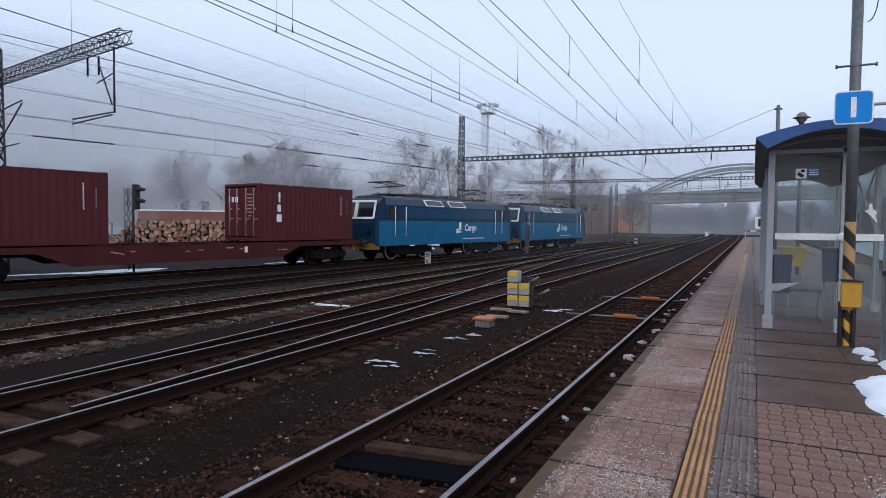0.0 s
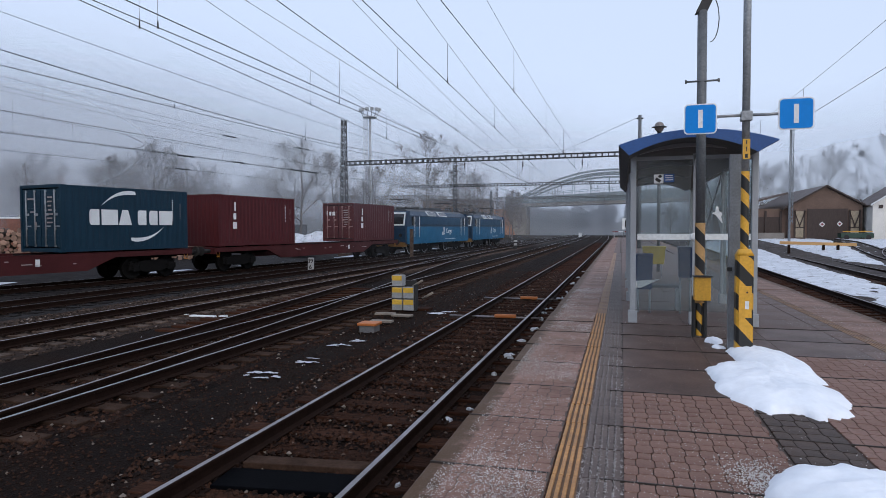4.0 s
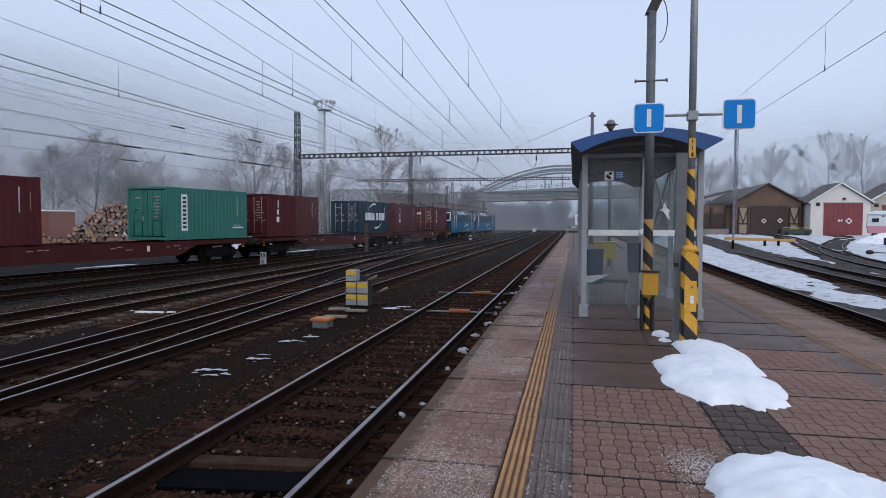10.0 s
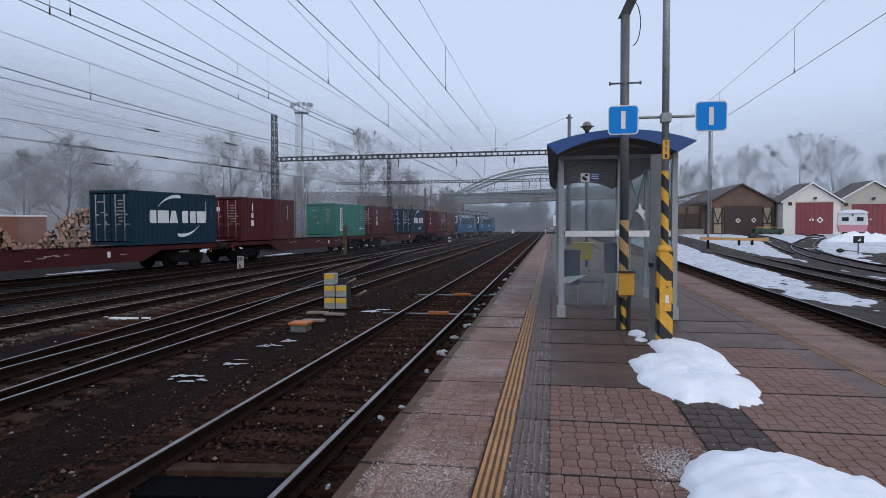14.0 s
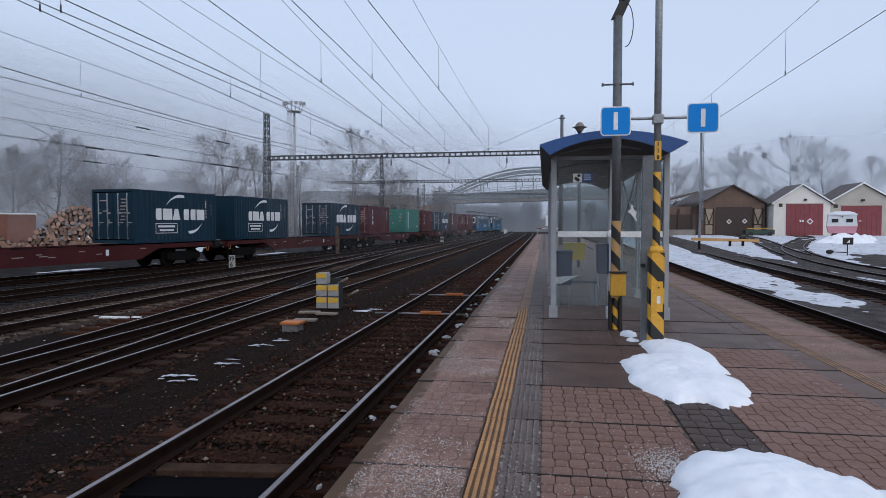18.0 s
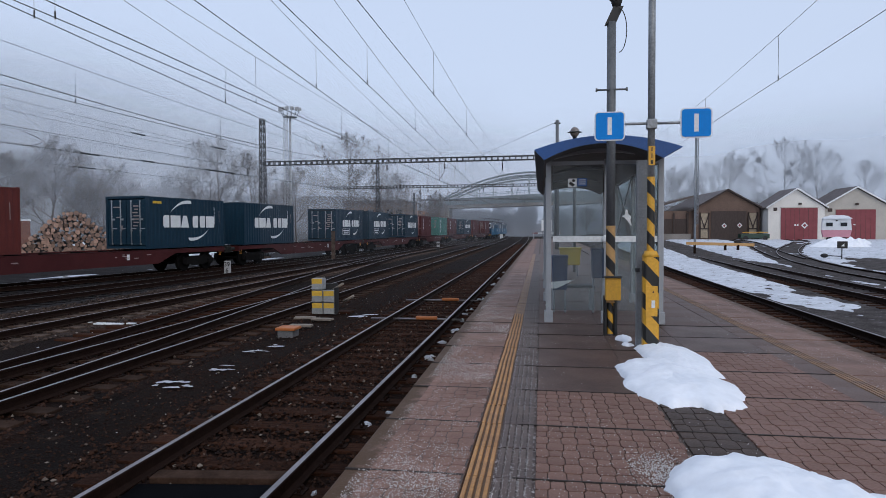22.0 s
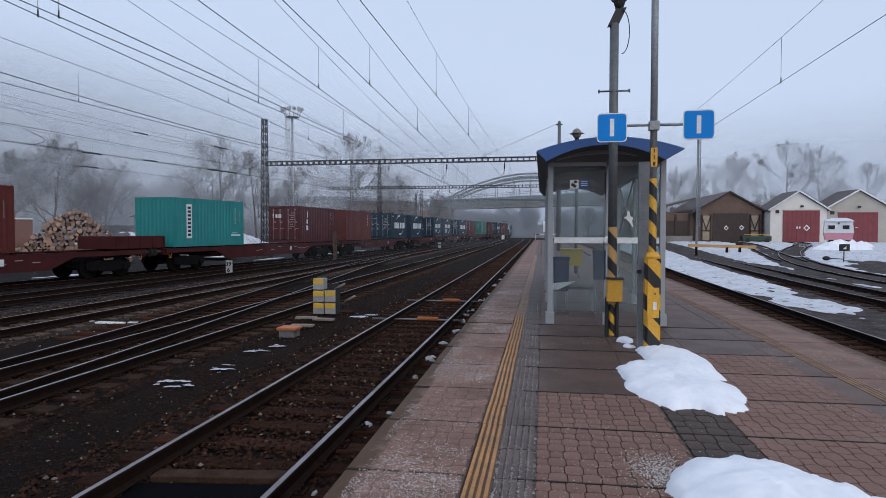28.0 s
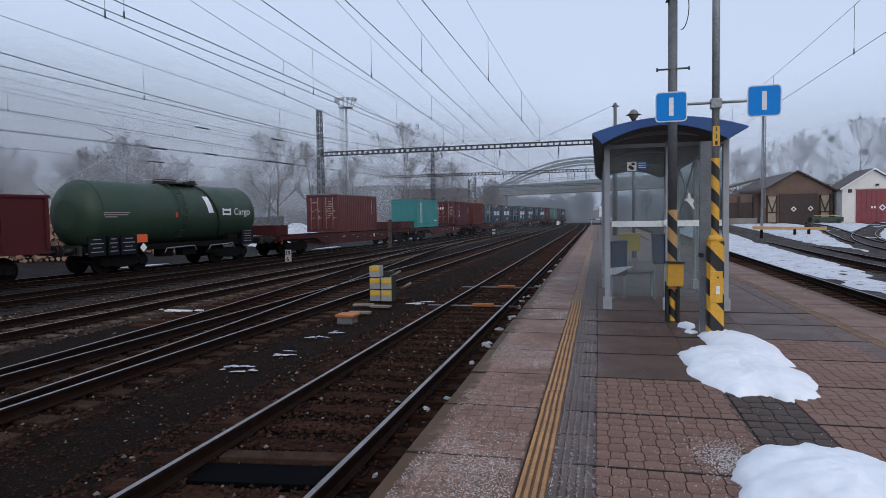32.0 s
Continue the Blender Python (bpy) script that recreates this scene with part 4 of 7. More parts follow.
    slate = paint("slate_blue_board", (0.006, 0.009, 0.014), 0.7, spec=0.15)
    for y0, w in ((-4.9, 0.8), (-4.1, 0.5), (-3.35, 0.8)):
        board = boxpart("data_board", (1.3, y0, 1.2), (0.04, w, 0.8), slate, v, "slate board with faded lines")
        for r in range(4):
            bars(board, on_side(y0, 1.2, 1.324), [(0, 0.28 - r * 0.17, w * (0.75 if r % 2 else 0.5), 0.035)], faded_m)
    boxpart("orange_plate", (1.325, -2.65, 1.45), (0.02, 0.55, 0.36), paint("hazard_orange", (0.7, 0.11, 0.02)), v)
    bars(v, on_side(-2.6, 1.05, 1.33) @ pose(0, 0, 0, 0, 0, 45), [(0, 0, 0.28, 0.28)], white_m, "hazard_diamond")
    board = boxpart("data_board", (1.3, 4.3, 1.3), (0.04, 0.9, 0.8), slate, v)
    for r in range(5):
        bars(board, on_side(4.3, 1.3, 1.324), [(0, 0.3 - r * 0.13, 0.6, 0.025)], faded_m)
    for y0, y1 in ((-1.3, 0.7), (1.5, 3.4)):
        tube("brake_pipe", [(1.2, y0, 0.75), (1.2, y0 + 0.15, 0.95), (1.2, y1 - 0.15, 1.0), (1.2, y1, 0.75)], 0.025, grey_m, v)
    for y0, w in ((-0.9, 0.7), (0.5, 0.9), (1.9, 0.6)):
        boxpart("brake_gear", (0.7, y0, 0.72), (0.5, w, 0.35), bogie_m, v, bevel=0.04)
    return v


tank_wagon(-148.5, -136.2)


def gondola(rear, front):
    s, half = (front + rear) / 2, (front - rear) / 2 - 0.5
    v = vehicle("open_wagon", "oxide-red high-sided open goods wagon", "wagon", s)
    for x in (-1, 1):
        boxpart("side_wall", (x * 1.38, 0, 2.2), (0.06, 2 * half, 1.9), red_m, v)
        boxpart("top_rail", (x * 1.4, 0, 3.17), (0.12, 2 * half, 0.12), red_m, v, bevel=0.02)
        boxpart("side_sill", (x * 1.36, 0, 1.15), (0.14, 2 * half, 0.22), red_m, v)
        for i in range(9):
            boxpart("stanchion", (x * 1.43, -half + 0.1 + i * (2 * half - 0.2) / 8, 2.15), (0.1, 0.14, 1.9), red_m, v)
    for e in (-1, 1):
        boxpart("end_wall", (0, e * half, 2.2), (2.8, 0.06, 1.9), red_m, v)
        boxpart("end_top_rail", (0, e * half, 3.17), (2.9, 0.14, 0.12), red_m, v, bevel=0.02)
        for x in (-0.9, -0.3, 0.3, 0.9):
            boxpart("end_rib", (x, e * (half + 0.06), 2.15), (0.12, 0.08, 1.8), red_m, v)
        bogie(v, e * (half - 2.2))
        buffers(v, e * half, e)
    boxpart("floor", (0, 0, 1.2), (2.7, 2 * half, 0.08), red_m, v)
    bars(v, on_side(half - 2.4, 2.0, 1.42), [(0, 0, 0.5, 0.16)], white_m)
    return v


gondola(-162.7, -148.6)


def motions():
    """Every vehicle and its load runs along the line; the wheels turn as they roll."""
    for ob, s in rolling:
        walk(ob, [(t, train_pose(s, t)) for t in range(33)])
    for ob, y, r in spinners:
        if r > 0.5:
            rows = [i / 10 for i in range(321)]
            run = np.interp(rows, range(33), D)
            walk(ob, [(t, pose(0, y, r, -math.degrees(d / r))) for t, d in zip(rows, run)])


# ---- platform surface: slabs, tactile strips ----
def slab_mesh(name, sx, sy, h, mat, bevel=0.006):
    bm = box(B(), (0, 0, -h / 2), (sx, sy, h), bevel=bevel)
    me = bpy.data.meshes.new(name)
    bm.to_mesh(me)
    bm.free()
    me.materials.append(mat)
    return me


PITCH, Y0 = 1.14, -8.455
edge_me = slab_mesh("edge_slab", 0.815, PITCH - 0.012, 0.16, edge_slab_m, 0.012)
slab_grey = material("dull_grey_brown_slab", (0.13, 0.091, 0.08), 0.6, spec=0.18, second=(0.12, 0.08, 0.067), scale=1.0, fine=40, bump=0.35, spread=0.22, per_object=0.1, spot=(0.4, 0.37, 0.35), spots=-0.01, spot_scale=30)
far_me = slab_mesh("slab", 1.16, PITCH - 0.014, 0.1, slab_grey, 0.01)
smooth_me = slab_mesh("worn_tile", 0.276, PITCH / 2 - 0.006, 0.1, slab_grey, 0.004)
wet_me = slab_mesh("slab", 1.16, PITCH - 0.014, 0.1, wet_slab, 0.008)
ochre_bm, dark_bm = B(), B()
for i in range(4):
    prism(ochre_bm, [(-0.086 + i * 0.045, -0.06), (-0.054 + i * 0.045, -0.06), (-0.058 + i * 0.045, 0.005), (-0.082 + i * 0.045, 0.005)], "y", -PITCH / 4 + 0.004, PITCH / 4 - 0.004)
box(ochre_bm, (0, 0, -0.037), (0.176, PITCH / 2 - 0.006, 0.06), mi=1)
for i in range(5):
    box(dark_bm, (-0.1 + i * 0.05, 0, -0.03), (0.036, PITCH / 2 - 0.01, 0.066))
box(dark_bm, (0, 0, -0.037), (0.278, PITCH / 2 - 0.006, 0.06), mi=1)
ochre_me, dark_me = bpy.data.meshes.new("tactile_tile"), bpy.data.meshes.new("grooved_tile")
ochre_bm.to_mesh(ochre_me), dark_bm.to_mesh(dark_me)
ochre_bm.free(), dark_bm.free()
ochre_me.materials.append(tactile_y), dark_me.materials.append(tactile_d)
ochre_me.materials.append(ochre_groove), dark_me.materials.append(groove_m)
worn_me = ochre_me.copy()
worn_me.materials[0] = tactile_worn
worn_me.materials[1] = tactile_worn
rng = random.Random(4)
k = 0
while Y0 + k * PITCH < 102:
    yc = Y0 + (k + 0.5) * PITCH
    for x in (PL + 0.4075, PR - 0.4075):
        o = mesh_part("edge_slab", edge_me, None, platform)
        o.matrix_local = pose(x + rng.uniform(-0.006, 0.006), yc, rng.uniform(-0.006, 0.004), 0, 0, rng.uniform(-0.15, 0.15) + (180 if x > 0 else 0))
    if yc < 40:
        for h in (-PITCH / 4, PITCH / 4):
            for x in (PL + 0.815 + 0.09, PR - 0.815 - 0.09):
                o = mesh_part("tactile_tile", ochre_me if yc < 11.8 and x < 0 else worn_me, None, platform)
                o.matrix_local = pose(x + rng.uniform(-0.004, 0.004), yc + h, rng.uniform(-0.004, 0.001))
            for x in (PL + 0.815 + 0.18 + 0.138, PR - 0.815 - 0.18 - 0.138):
                o = mesh_part("grooved_tile", dark_me if x < 1 else smooth_me, None, platform)
                o.matrix_local = pose(x, yc + h, -0.002 + rng.uniform(-0.003, 0.001))
    else:
        boxpart("inner_slab", (PL + 1.0, yc, -0.05), (0.36, PITCH - 0.012, 0.1), slab_grey, platform)
        boxpart("inner_slab", (PR - 1.0, yc, -0.05), (0.36, PITCH - 0.012, 0.1), slab_grey, platform)
    # inner slabs; near the shelter's front their place is taken by pavers
    if yc < 2.9 or yc > 6.5:
        for j in range(3):
            x = PL + 1.27 + (j + 0.5) * 1.0
            if j == 2 and 6.5 < yc < 8.7:
                continue
            o = mesh_part("slab", wet_me if 6.4 < yc < 11.4 else far_me, None, platform)
            o.matrix_local = pose(PL + 1.275 + (j + 0.5) * (PR - PL - 2.55) / 3, yc + rng.uniform(-0.004, 0.004), rng.uniform(-0.008, 0.0)) @ Matrix.Diagonal(((PR - PL - 2.55) / 3 / 1.163, 1, 1, 1))
    k += 1

for k in range(10, 18):
    boxpart("seam", (PL + 0.4, Y0 + k * PITCH, -0.0145), (0.8, 0.012, 0.05), tar_m, platform)
    boxpart("seam", ((PL + PR) / 2 + 0.07, Y0 + k * PITCH, -0.02), (PR - PL - 2.1, 0.011, 0.05), tar_m, platform)

# ---- shelter on the platform ----
steel = material("painted_grey_steel", (0.31, 0.33, 0.355), 0.45, scale=5, bump=0.1, spread=0.1)
fascia_blue = paint("blue_fascia_paint", (0.012, 0.075, 0.26), 0.4)
roof_grey = material("grey_roof_sheet", (0.07, 0.078, 0.085), 0.6, scale=3, bump=0.1)
glass_m = glassy("dirty_shelter_glass", (0.24, 0.26, 0.28), 0.87)
sign_blue = paint("traffic_sign_blue", (0.0, 0.215, 0.66), 0.5, spread=0.04, spec=0.2)
shelter = thing("platform_shelter", "steel and glass waiting shelter with arched blue-edged roof", "shelter")
SX0, SX1, SY0, SY1 = 0.14, 2.0, 11.1, 20.6
RX0, RX1, RZ, RISE = -0.1, 2.19, 2.89, 0.205


def roof_z(x):
    u = (x - (RX0 + RX1) / 2) / ((RX1 - RX0) / 2)
    return RZ + RISE * (1 - u * u)


def hood(y0, y1, drop, n=18):
    """The roof's section: an arched top that overhangs a narrower arched underside."""
    top = [(RX0 + (RX1 - RX0) * i / n) for i in range(n + 1)]
    low = [(0.06 + 1.84 * i / n) for i in range(n + 1)]
    poly = [(x, roof_z(x) - drop) for x in top] + [(x, 2.72 + drop * 0.5 + 0.25 * (1 - ((x - 0.98) / 0.92) ** 2)) for x in low[::-1]]
    return prism(B(), poly, "y", y0, y1)


part("roof", hood(10.4, 21.2, 0.012), roof_grey, shelter, "dark grey curved sheet roof")
part("fascia", hood(10.34, 10.396, 0.0), fascia_blue, shelter, "blue curved fascia board")
part("fascia", hood(21.204, 21.26, 0.0), fascia_blue, shelter, "blue curved fascia board")
for y in (SY0, 14.3, 17.4, SY1):
    for x in (SX0, SX1):
        boxpart("post", (x, y, roof_z(x) / 2 - 0.03), (0.095, 0.095, roof_z(x) - 0.06), steel, shelter, bevel=0.01)
        boxpart("base_shoe", (x, y, 0.1), (0.15, 0.15, 0.2), steel, shelter, bevel=0.01)
    part("roof_truss", prism(B(), [(SX0 + (SX1 - SX0) * i / 12, roof_z(SX0 + (SX1 - SX0) * i / 12) - 0.18) for i in range(13)] + [(SX0 + (SX1 - SX0) * i / 12, roof_z(SX0 + (SX1 - SX0) * i / 12) - 0.1) for i in range(12, -1, -1)], "y", y - 0.04, y + 0.04), steel, shelter)
for x0 in (SX0, 1.1):
    boxpart("glass_pane", (x0 + 0.46 if x0 > 1 else x0 + 0.49, SY0, 1.46), (0.8 if x0 > 1 else 0.84, 0.012, 2.5), glass_m, shelter, "dirty glass pane").visible_shadow = False
    boxpart("handrail_band", (x0 + 0.46 if x0 > 1 else x0 + 0.49, SY0 - 0.014, 1.44), (0.78 if x0 > 1 else 0.84, 0.012, 0.1), white_m, shelter, "white band across the glass")
boxpart("mullion", (1.1, SY0, 1.4), (0.05, 0.06, 2.8), steel, shelter)
boxpart("base_shoe", (1.1, SY0, 0.1), (0.14, 0.14, 0.2), steel, shelter, bevel=0.01)
part("band_knob", ball(B(), (1.1, SY0 - 0.04, 1.44), 0.07, (1, 0.5, 1)), white_m, shelter)
boxpart("top_rail", ((SX0 + SX1) / 2, SY0, 2.74), (SX1 - SX0, 0.06, 0.06), steel, shelter)
for a, b in ((SY0, 14.3), (14.3, 17.4), (17.4, SY1)):
    boxpart("glass_pane", (SX1, (a + b) / 2, 1.46), (0.012, b - a - 0.14, 2.5), glass_m, shelter, "dirty glass side pane").visible_shadow = False
    boxpart("side_rail", (SX1, (a + b) / 2, 2.76), (0.06, b - a, 0.06), steel, shelter)
part("brace", rod(B(), (SX1, 14.4, 1.5), (SX1, 17.3, 2.8), 0.02, 6), steel, shelter)
part("brace", rod(B(), (SX1, 17.3, 1.5), (SX1, 14.4, 2.8), 0.02, 6), steel, shelter)
part("seat_bracket", prism(B(), [(0.2, 0.62), (0.62, 0.66), (0.3, 0.5), (0.2, 0.5)], "y", 12.0, 12.03), white_m, shelter, "white triangular bracket")
bench = thing("bench", "grey bench with a thin seat inside the shelter", "bench")
boxpart("seat", (0.62, 13.0, 0.46), (0.9, 0.42, 0.05), roof_grey, bench, bevel=0.01)
for x in (0.25, 1.0):
    boxpart("leg", (x, 13.0, 0.22), (0.05, 0.36, 0.44), steel, bench)
info = thing("pictogram_sign", "small blue and white pictogram sticker on the shelter glass", "sign")
boxpart("white_field", (0.54, SY0 - 0.012, 2.4), (0.15, 0.006, 0.15), white_m, info)
bm = ball(B(), (0.56, SY0 - 0.017, 2.44), 0.03, (1, 0.1, 0.8))
box(bm, (0.53, SY0 - 0.017, 2.38), (0.09, 0.003, 0.05), Matrix.Rotation(0.6, 3, "Y"))
part("pictogram", bm, black_m, info)
boxpart("blue_field", (0.705, SY0 - 0.012, 2.41), (0.16, 0.006, 0.14), fascia_blue, info)
for i in range(3):
    boxpart("text_bar", (0.705, SY0 - 0.017, 2.45 - i * 0.035), (0.12, 0.003, 0.012), white_m, info)
bird = thing("bird_sticker", "white bird silhouette sticker on the shelter glass", "sticker")
bm = B()
q = [(0, 0.17), (0.035, 0.15), (0.05, 0.07), (0.1, 0.03), (0.11, -0.01), (0.085, -0.03), (0.115, -0.15), (0.1, -0.16), (0.03, -0.06), (-0.02, 0.0), (-0.07, 0.02), (-0.06, 0.045), (-0.015, 0.06)]
prism(bm, [(1.43 + u * 0.85, 1.8 + v * 0.85) for u, v in q], "y", SY0 - 0.016, SY0 - 0.01)
part("silhouette", bm, white_m, bird)


def bin_box(name, label, x, y, z, sx, sy, sz, mat, legs=False):
    b = thing(name, label, "bin")
    bm = B()
    prism(bm, [(x - sx * 0.44, z), (x + sx * 0.44, z), (x + sx / 2, z + sz), (x - sx / 2, z + sz)], "y", y - sy / 2, y + sy / 2)
    part("body", bm, mat, b)
    boxpart("lid", (x, y, z + sz + 0.03), (sx * 1.06, sy * 1.06, 0.06), mat, b, bevel=0.015)
    if legs:
        for q in (-1, 1):
            part("leg", rod(B(), (x + q * sx * 0.35, y, 0), (x + q * sx * 0.35, y, z), 0.02, 8), steel, b)
    return b


bin_blue = paint("dark_blue_plastic", (0.006, 0.026, 0.085), 0.4)
bin_yellow = paint("dull_yellow_plastic", (0.48, 0.36, 0.05), 0.45)
bin_box("litter_bin", "dark blue litter bin inside the shelter", 0.365, 12.4, 0.45, 0.3, 0.3, 0.6, bin_blue, True)
bin_box("litter_bin", "dark blue litter bin beside the shelter's middle post", 1.09, 12.4, 0.68, 0.25, 0.3, 0.5, bin_blue, True)
bin_box("grit_box", "dull yellow plastic grit box behind the shelter", 0.98, 21.8, 0.4, 0.7, 0.5, 0.52, bin_yellow, True)


def stripes(bm, x, y, r, z0, z1, n, slope=-1.1, seg=24, square=0.0):
    """Slanting bands on a post, alternately yellow (0) and black (1)."""
    h = (z1 - z0) / n / 2
    lean = abs(slope) * r * 1.5
    count = int((z1 - z0 + 2 * lean) / h) + 2
    ring = []
    for i in range(seg):
        a = 2 * math.pi * (i + 0.5) / seg
        c, s = math.cos(a), math.sin(a)
        q = 1 / max(abs(c), abs(s)) if square else 1
        ring.append((r * q * c, r * q * s))
    rows = [[bm.verts.new((x + u, y + v, min(max(z0 - lean + j * h + slope * u, z0), z1))) for u, v in ring] for j in range(count + 1)]
    for j in range(count):
        for i in range(seg):
            k = (i + 1) % seg
            vs = (rows[j][i], rows[j][k], rows[j + 1][k], rows[j + 1][i])
            if max(v.co.z for v in vs) - min(v.co.z for v in vs) < 1e-5:
                continue
            f = bm.faces.new(vs)
            f.material_index = j % 2
            f.smooth = not square
    bm.faces.new(rows[-1])
    return bm


hazard_y = paint("hazard_yellow", (0.66, 0.345, 0.032), 0.45)
hazard_pale = paint("faded_hazard_yellow", (0.5, 0.29, 0.11), 0.55)
hazard_k = paint("hazard_black", (0.012, 0.012, 0.012), 0.5)
pole_grey = material("weathered_grey_pole", (0.14, 0.15, 0.16), 0.55, 0.2, scale=6, bump=0.1)


def lamp_head(x, y, z, parent):
    bm = rod(B(), (x, y, z), (x, y, z + 0.16), 0.05, 12, 0.1)
    part("lamp_socket", bm, black_m, parent)
    part("lamp_globe", ball(B(), (x, y, z + 0.28), 0.17, (1, 1, 1.1)), material("smoked_lamp_globe", (0.2, 0.17, 0.16), 0.25, bump=0), parent, "smoked lamp globe")
    part("lamp_brim", rod(B(), (x, y, z + 0.27), (x, y, z + 0.295), 0.27, 24, 0.23), pole_grey, parent, "flat lamp brim")


lamp1 = thing("lamp_post", "grey lamp post with striped foot and yellow switch box", "lamp post")
X1, Y1 = 1.05, 9.84
part("pole", rod(B(), (X1, Y1, 1.66), (X1, Y1, 4.7), 0.066, 16), pole_grey, lamp1)
part("striped_sleeve", stripes(B(), X1, Y1, 0.07, 0.5, 1.66, 3), [hazard_pale, hazard_k], lamp1, "black and yellow striped sleeve")
for q in (-0.075, 0.075):
    part("foot_leg", stripes(B(), X1 + q, Y1, 0.03, 0.0, 0.6, 2), [hazard_k, hazard_k], lamp1)
part("striped_core", stripes(B(), X1, Y1 + 0.02, 0.045, 0.02, 0.56, 2), [hazard_y, hazard_k], lamp1)
boxpart("switch_box", (X1 + 0.02, Y1 - 0.13, 0.72), (0.22, 0.16, 0.34), hazard_y, lamp1, "yellow switch box", 0.012)
boxpart("box_lid", (X1 + 0.02, Y1 - 0.14, 0.895), (0.25, 0.19, 0.02), hazard_k, lamp1)
part("step_bar", rod(B(), (X1 - 0.22, Y1 - 0.05, 3.69), (X1 + 0.22, Y1 - 0.05, 3.69), 0.014, 8), pole_grey, lamp1)
for q in (-0.22, 0.22):
    part("bar_stop", rod(B(), (X1 + q, Y1 - 0.05, 3.665), (X1 + q, Y1 - 0.05, 3.715), 0.014, 8), pole_grey, lamp1)
part("bracket", prism(B(), [(X1 - 0.1, 4.66), (X1 + 0.07, 4.7), (X1 + 0.17, 4.92), (X1 + 0.02, 4.92)], "y", Y1 - 0.05, Y1 + 0.05), hazard_k, lamp1)
lamp_head(X1 + 0.07, Y1, 4.9, lamp1)
tube("hanging_cable", [(X1 + 0.1 + 0.11 * math.sin(math.pi * i / 12), Y1 - 0.08, 4.55 + 0.32 * math.cos(math.pi * i / 12)) for i in range(13)], 0.007, black_m, lamp1)

lamp2 = thing("lamp_post", "lamp post with a mushroom lamp beyond the shelter", "lamp post")
part("pole", rod(B(), (1.24, 24, 0), (1.24, 24, 4.9), 0.06, 12), pole_grey, lamp2)
lamp_head(1.24, 24, 4.9, lamp2)

post = thing("sign_post", "striped steel post with two blue platform signs", "sign post")
X2, Y2 = 1.45, 8.73
part("pole", rod(B(), (X2, Y2, 2.3), (X2, Y2, 6.4), 0.046, 14), grey_m, post)
part("striped_sleeve", stripes(B(), X2, Y2, 0.05, 1.28, 2.3, 3), [hazard_y, hazard_k], post, "black and yellow striped sleeve")
part("striped_housing", stripes(B(), X2, Y2, 0.1, 0.0, 1.24, 3, square=1, seg=16), [hazard_y, hazard_k], post, "yellow housing with black slanting bands")
part("housing_cap", rod(B(), (X2, Y2, 1.24), (X2, Y2, 1.32), 0.14, 4, 0.09), hazard_y, post).matrix_local = Matrix.Translation((X2, Y2, 0)) @ pose(0, 0, 0, 0, 0, 45) @ Matrix.Translation((-X2, -Y2, 0))
boxpart("cover_plate", (X2, Y2 - 0.104, 0.66), (0.15, 0.012, 0.4), hazard_y, post, "yellow cover plate", 0.004)
boxpart("warning_label", (X2 + 0.02, Y2 - 0.113, 0.62), (0.045, 0.004, 0.1), white_m, post)
part("screw", rod(B(), (X2 + 0.02, Y2 - 0.115, 0.78), (X2 + 0.02, Y2 - 0.108, 0.78), 0.012, 8), hazard_k, post)
bm = B()
prism(bm, [(-0.042, 2.45), (0.042, 2.45), (0.042, 2.7), (-0.042, 2.7)], "y", -0.056, -0.048)
part("number_label", bm, hazard_y, post).location = (X2, Y2, 0)
for z, w, h in ((2.66, 0.014, 0.05), (2.575, 0.012, 0.06), (2.49, 0.03, 0.05)):
    boxpart("number_bar", (X2, Y2 - 0.058, z), (w, 0.003, h), hazard_k, post)
boxpart("clamp", (X2, Y2 - 0.01, 2.99), (0.13, 0.12, 0.12), grey_m, post, bevel=0.01)
part("arm", rod(B(), (0.98, Y2 - 0.03, 3.0), (X2 - 0.04, Y2 - 0.03, 3.0), 0.018, 10), grey_m, post)
part("arm", rod(B(), (X2 + 0.04, Y2 - 0.03, 3.0), (1.95, Y2 - 0.03, 3.0), 0.018, 10), grey_m, post)


for x, z, w in ((0.906, 2.972, 0.39), (2.0, 2.986, 0.395)):
    y = Y2 - 0.06
    plate = part("sign_plate", prism(B(), [(x + u, z + v) for u, v in rounded(w, w * 0.98, 0.05)], "y", y - 0.012, y), white_m, post, "white-edged sign plate")
    part("sign_face", prism(B(), [(x + u, z + v) for u, v in rounded(w - 0.03, w * 0.98 - 0.03, 0.04)], "y", y - 0.016, y - 0.008), sign_blue, plate, "blue sign face")
    boxpart("sign_numeral", (x, y - 0.018, z), (0.055, 0.006, 0.23), white_m, plate, "white numeral one")
column = thing("steel_column", "grey steel box column behind the striped post", "column")
boxpart("shaft", (1.38, 9.0, 1.27), (0.15, 0.1, 2.54), material("dull_grey_cladding", (0.2, 0.21, 0.22), 0.5, scale=4, bump=0.1), column)
boxpart("latch", (1.31, 8.94, 1.05), (0.06, 0.05, 0.05), hazard_k, column)


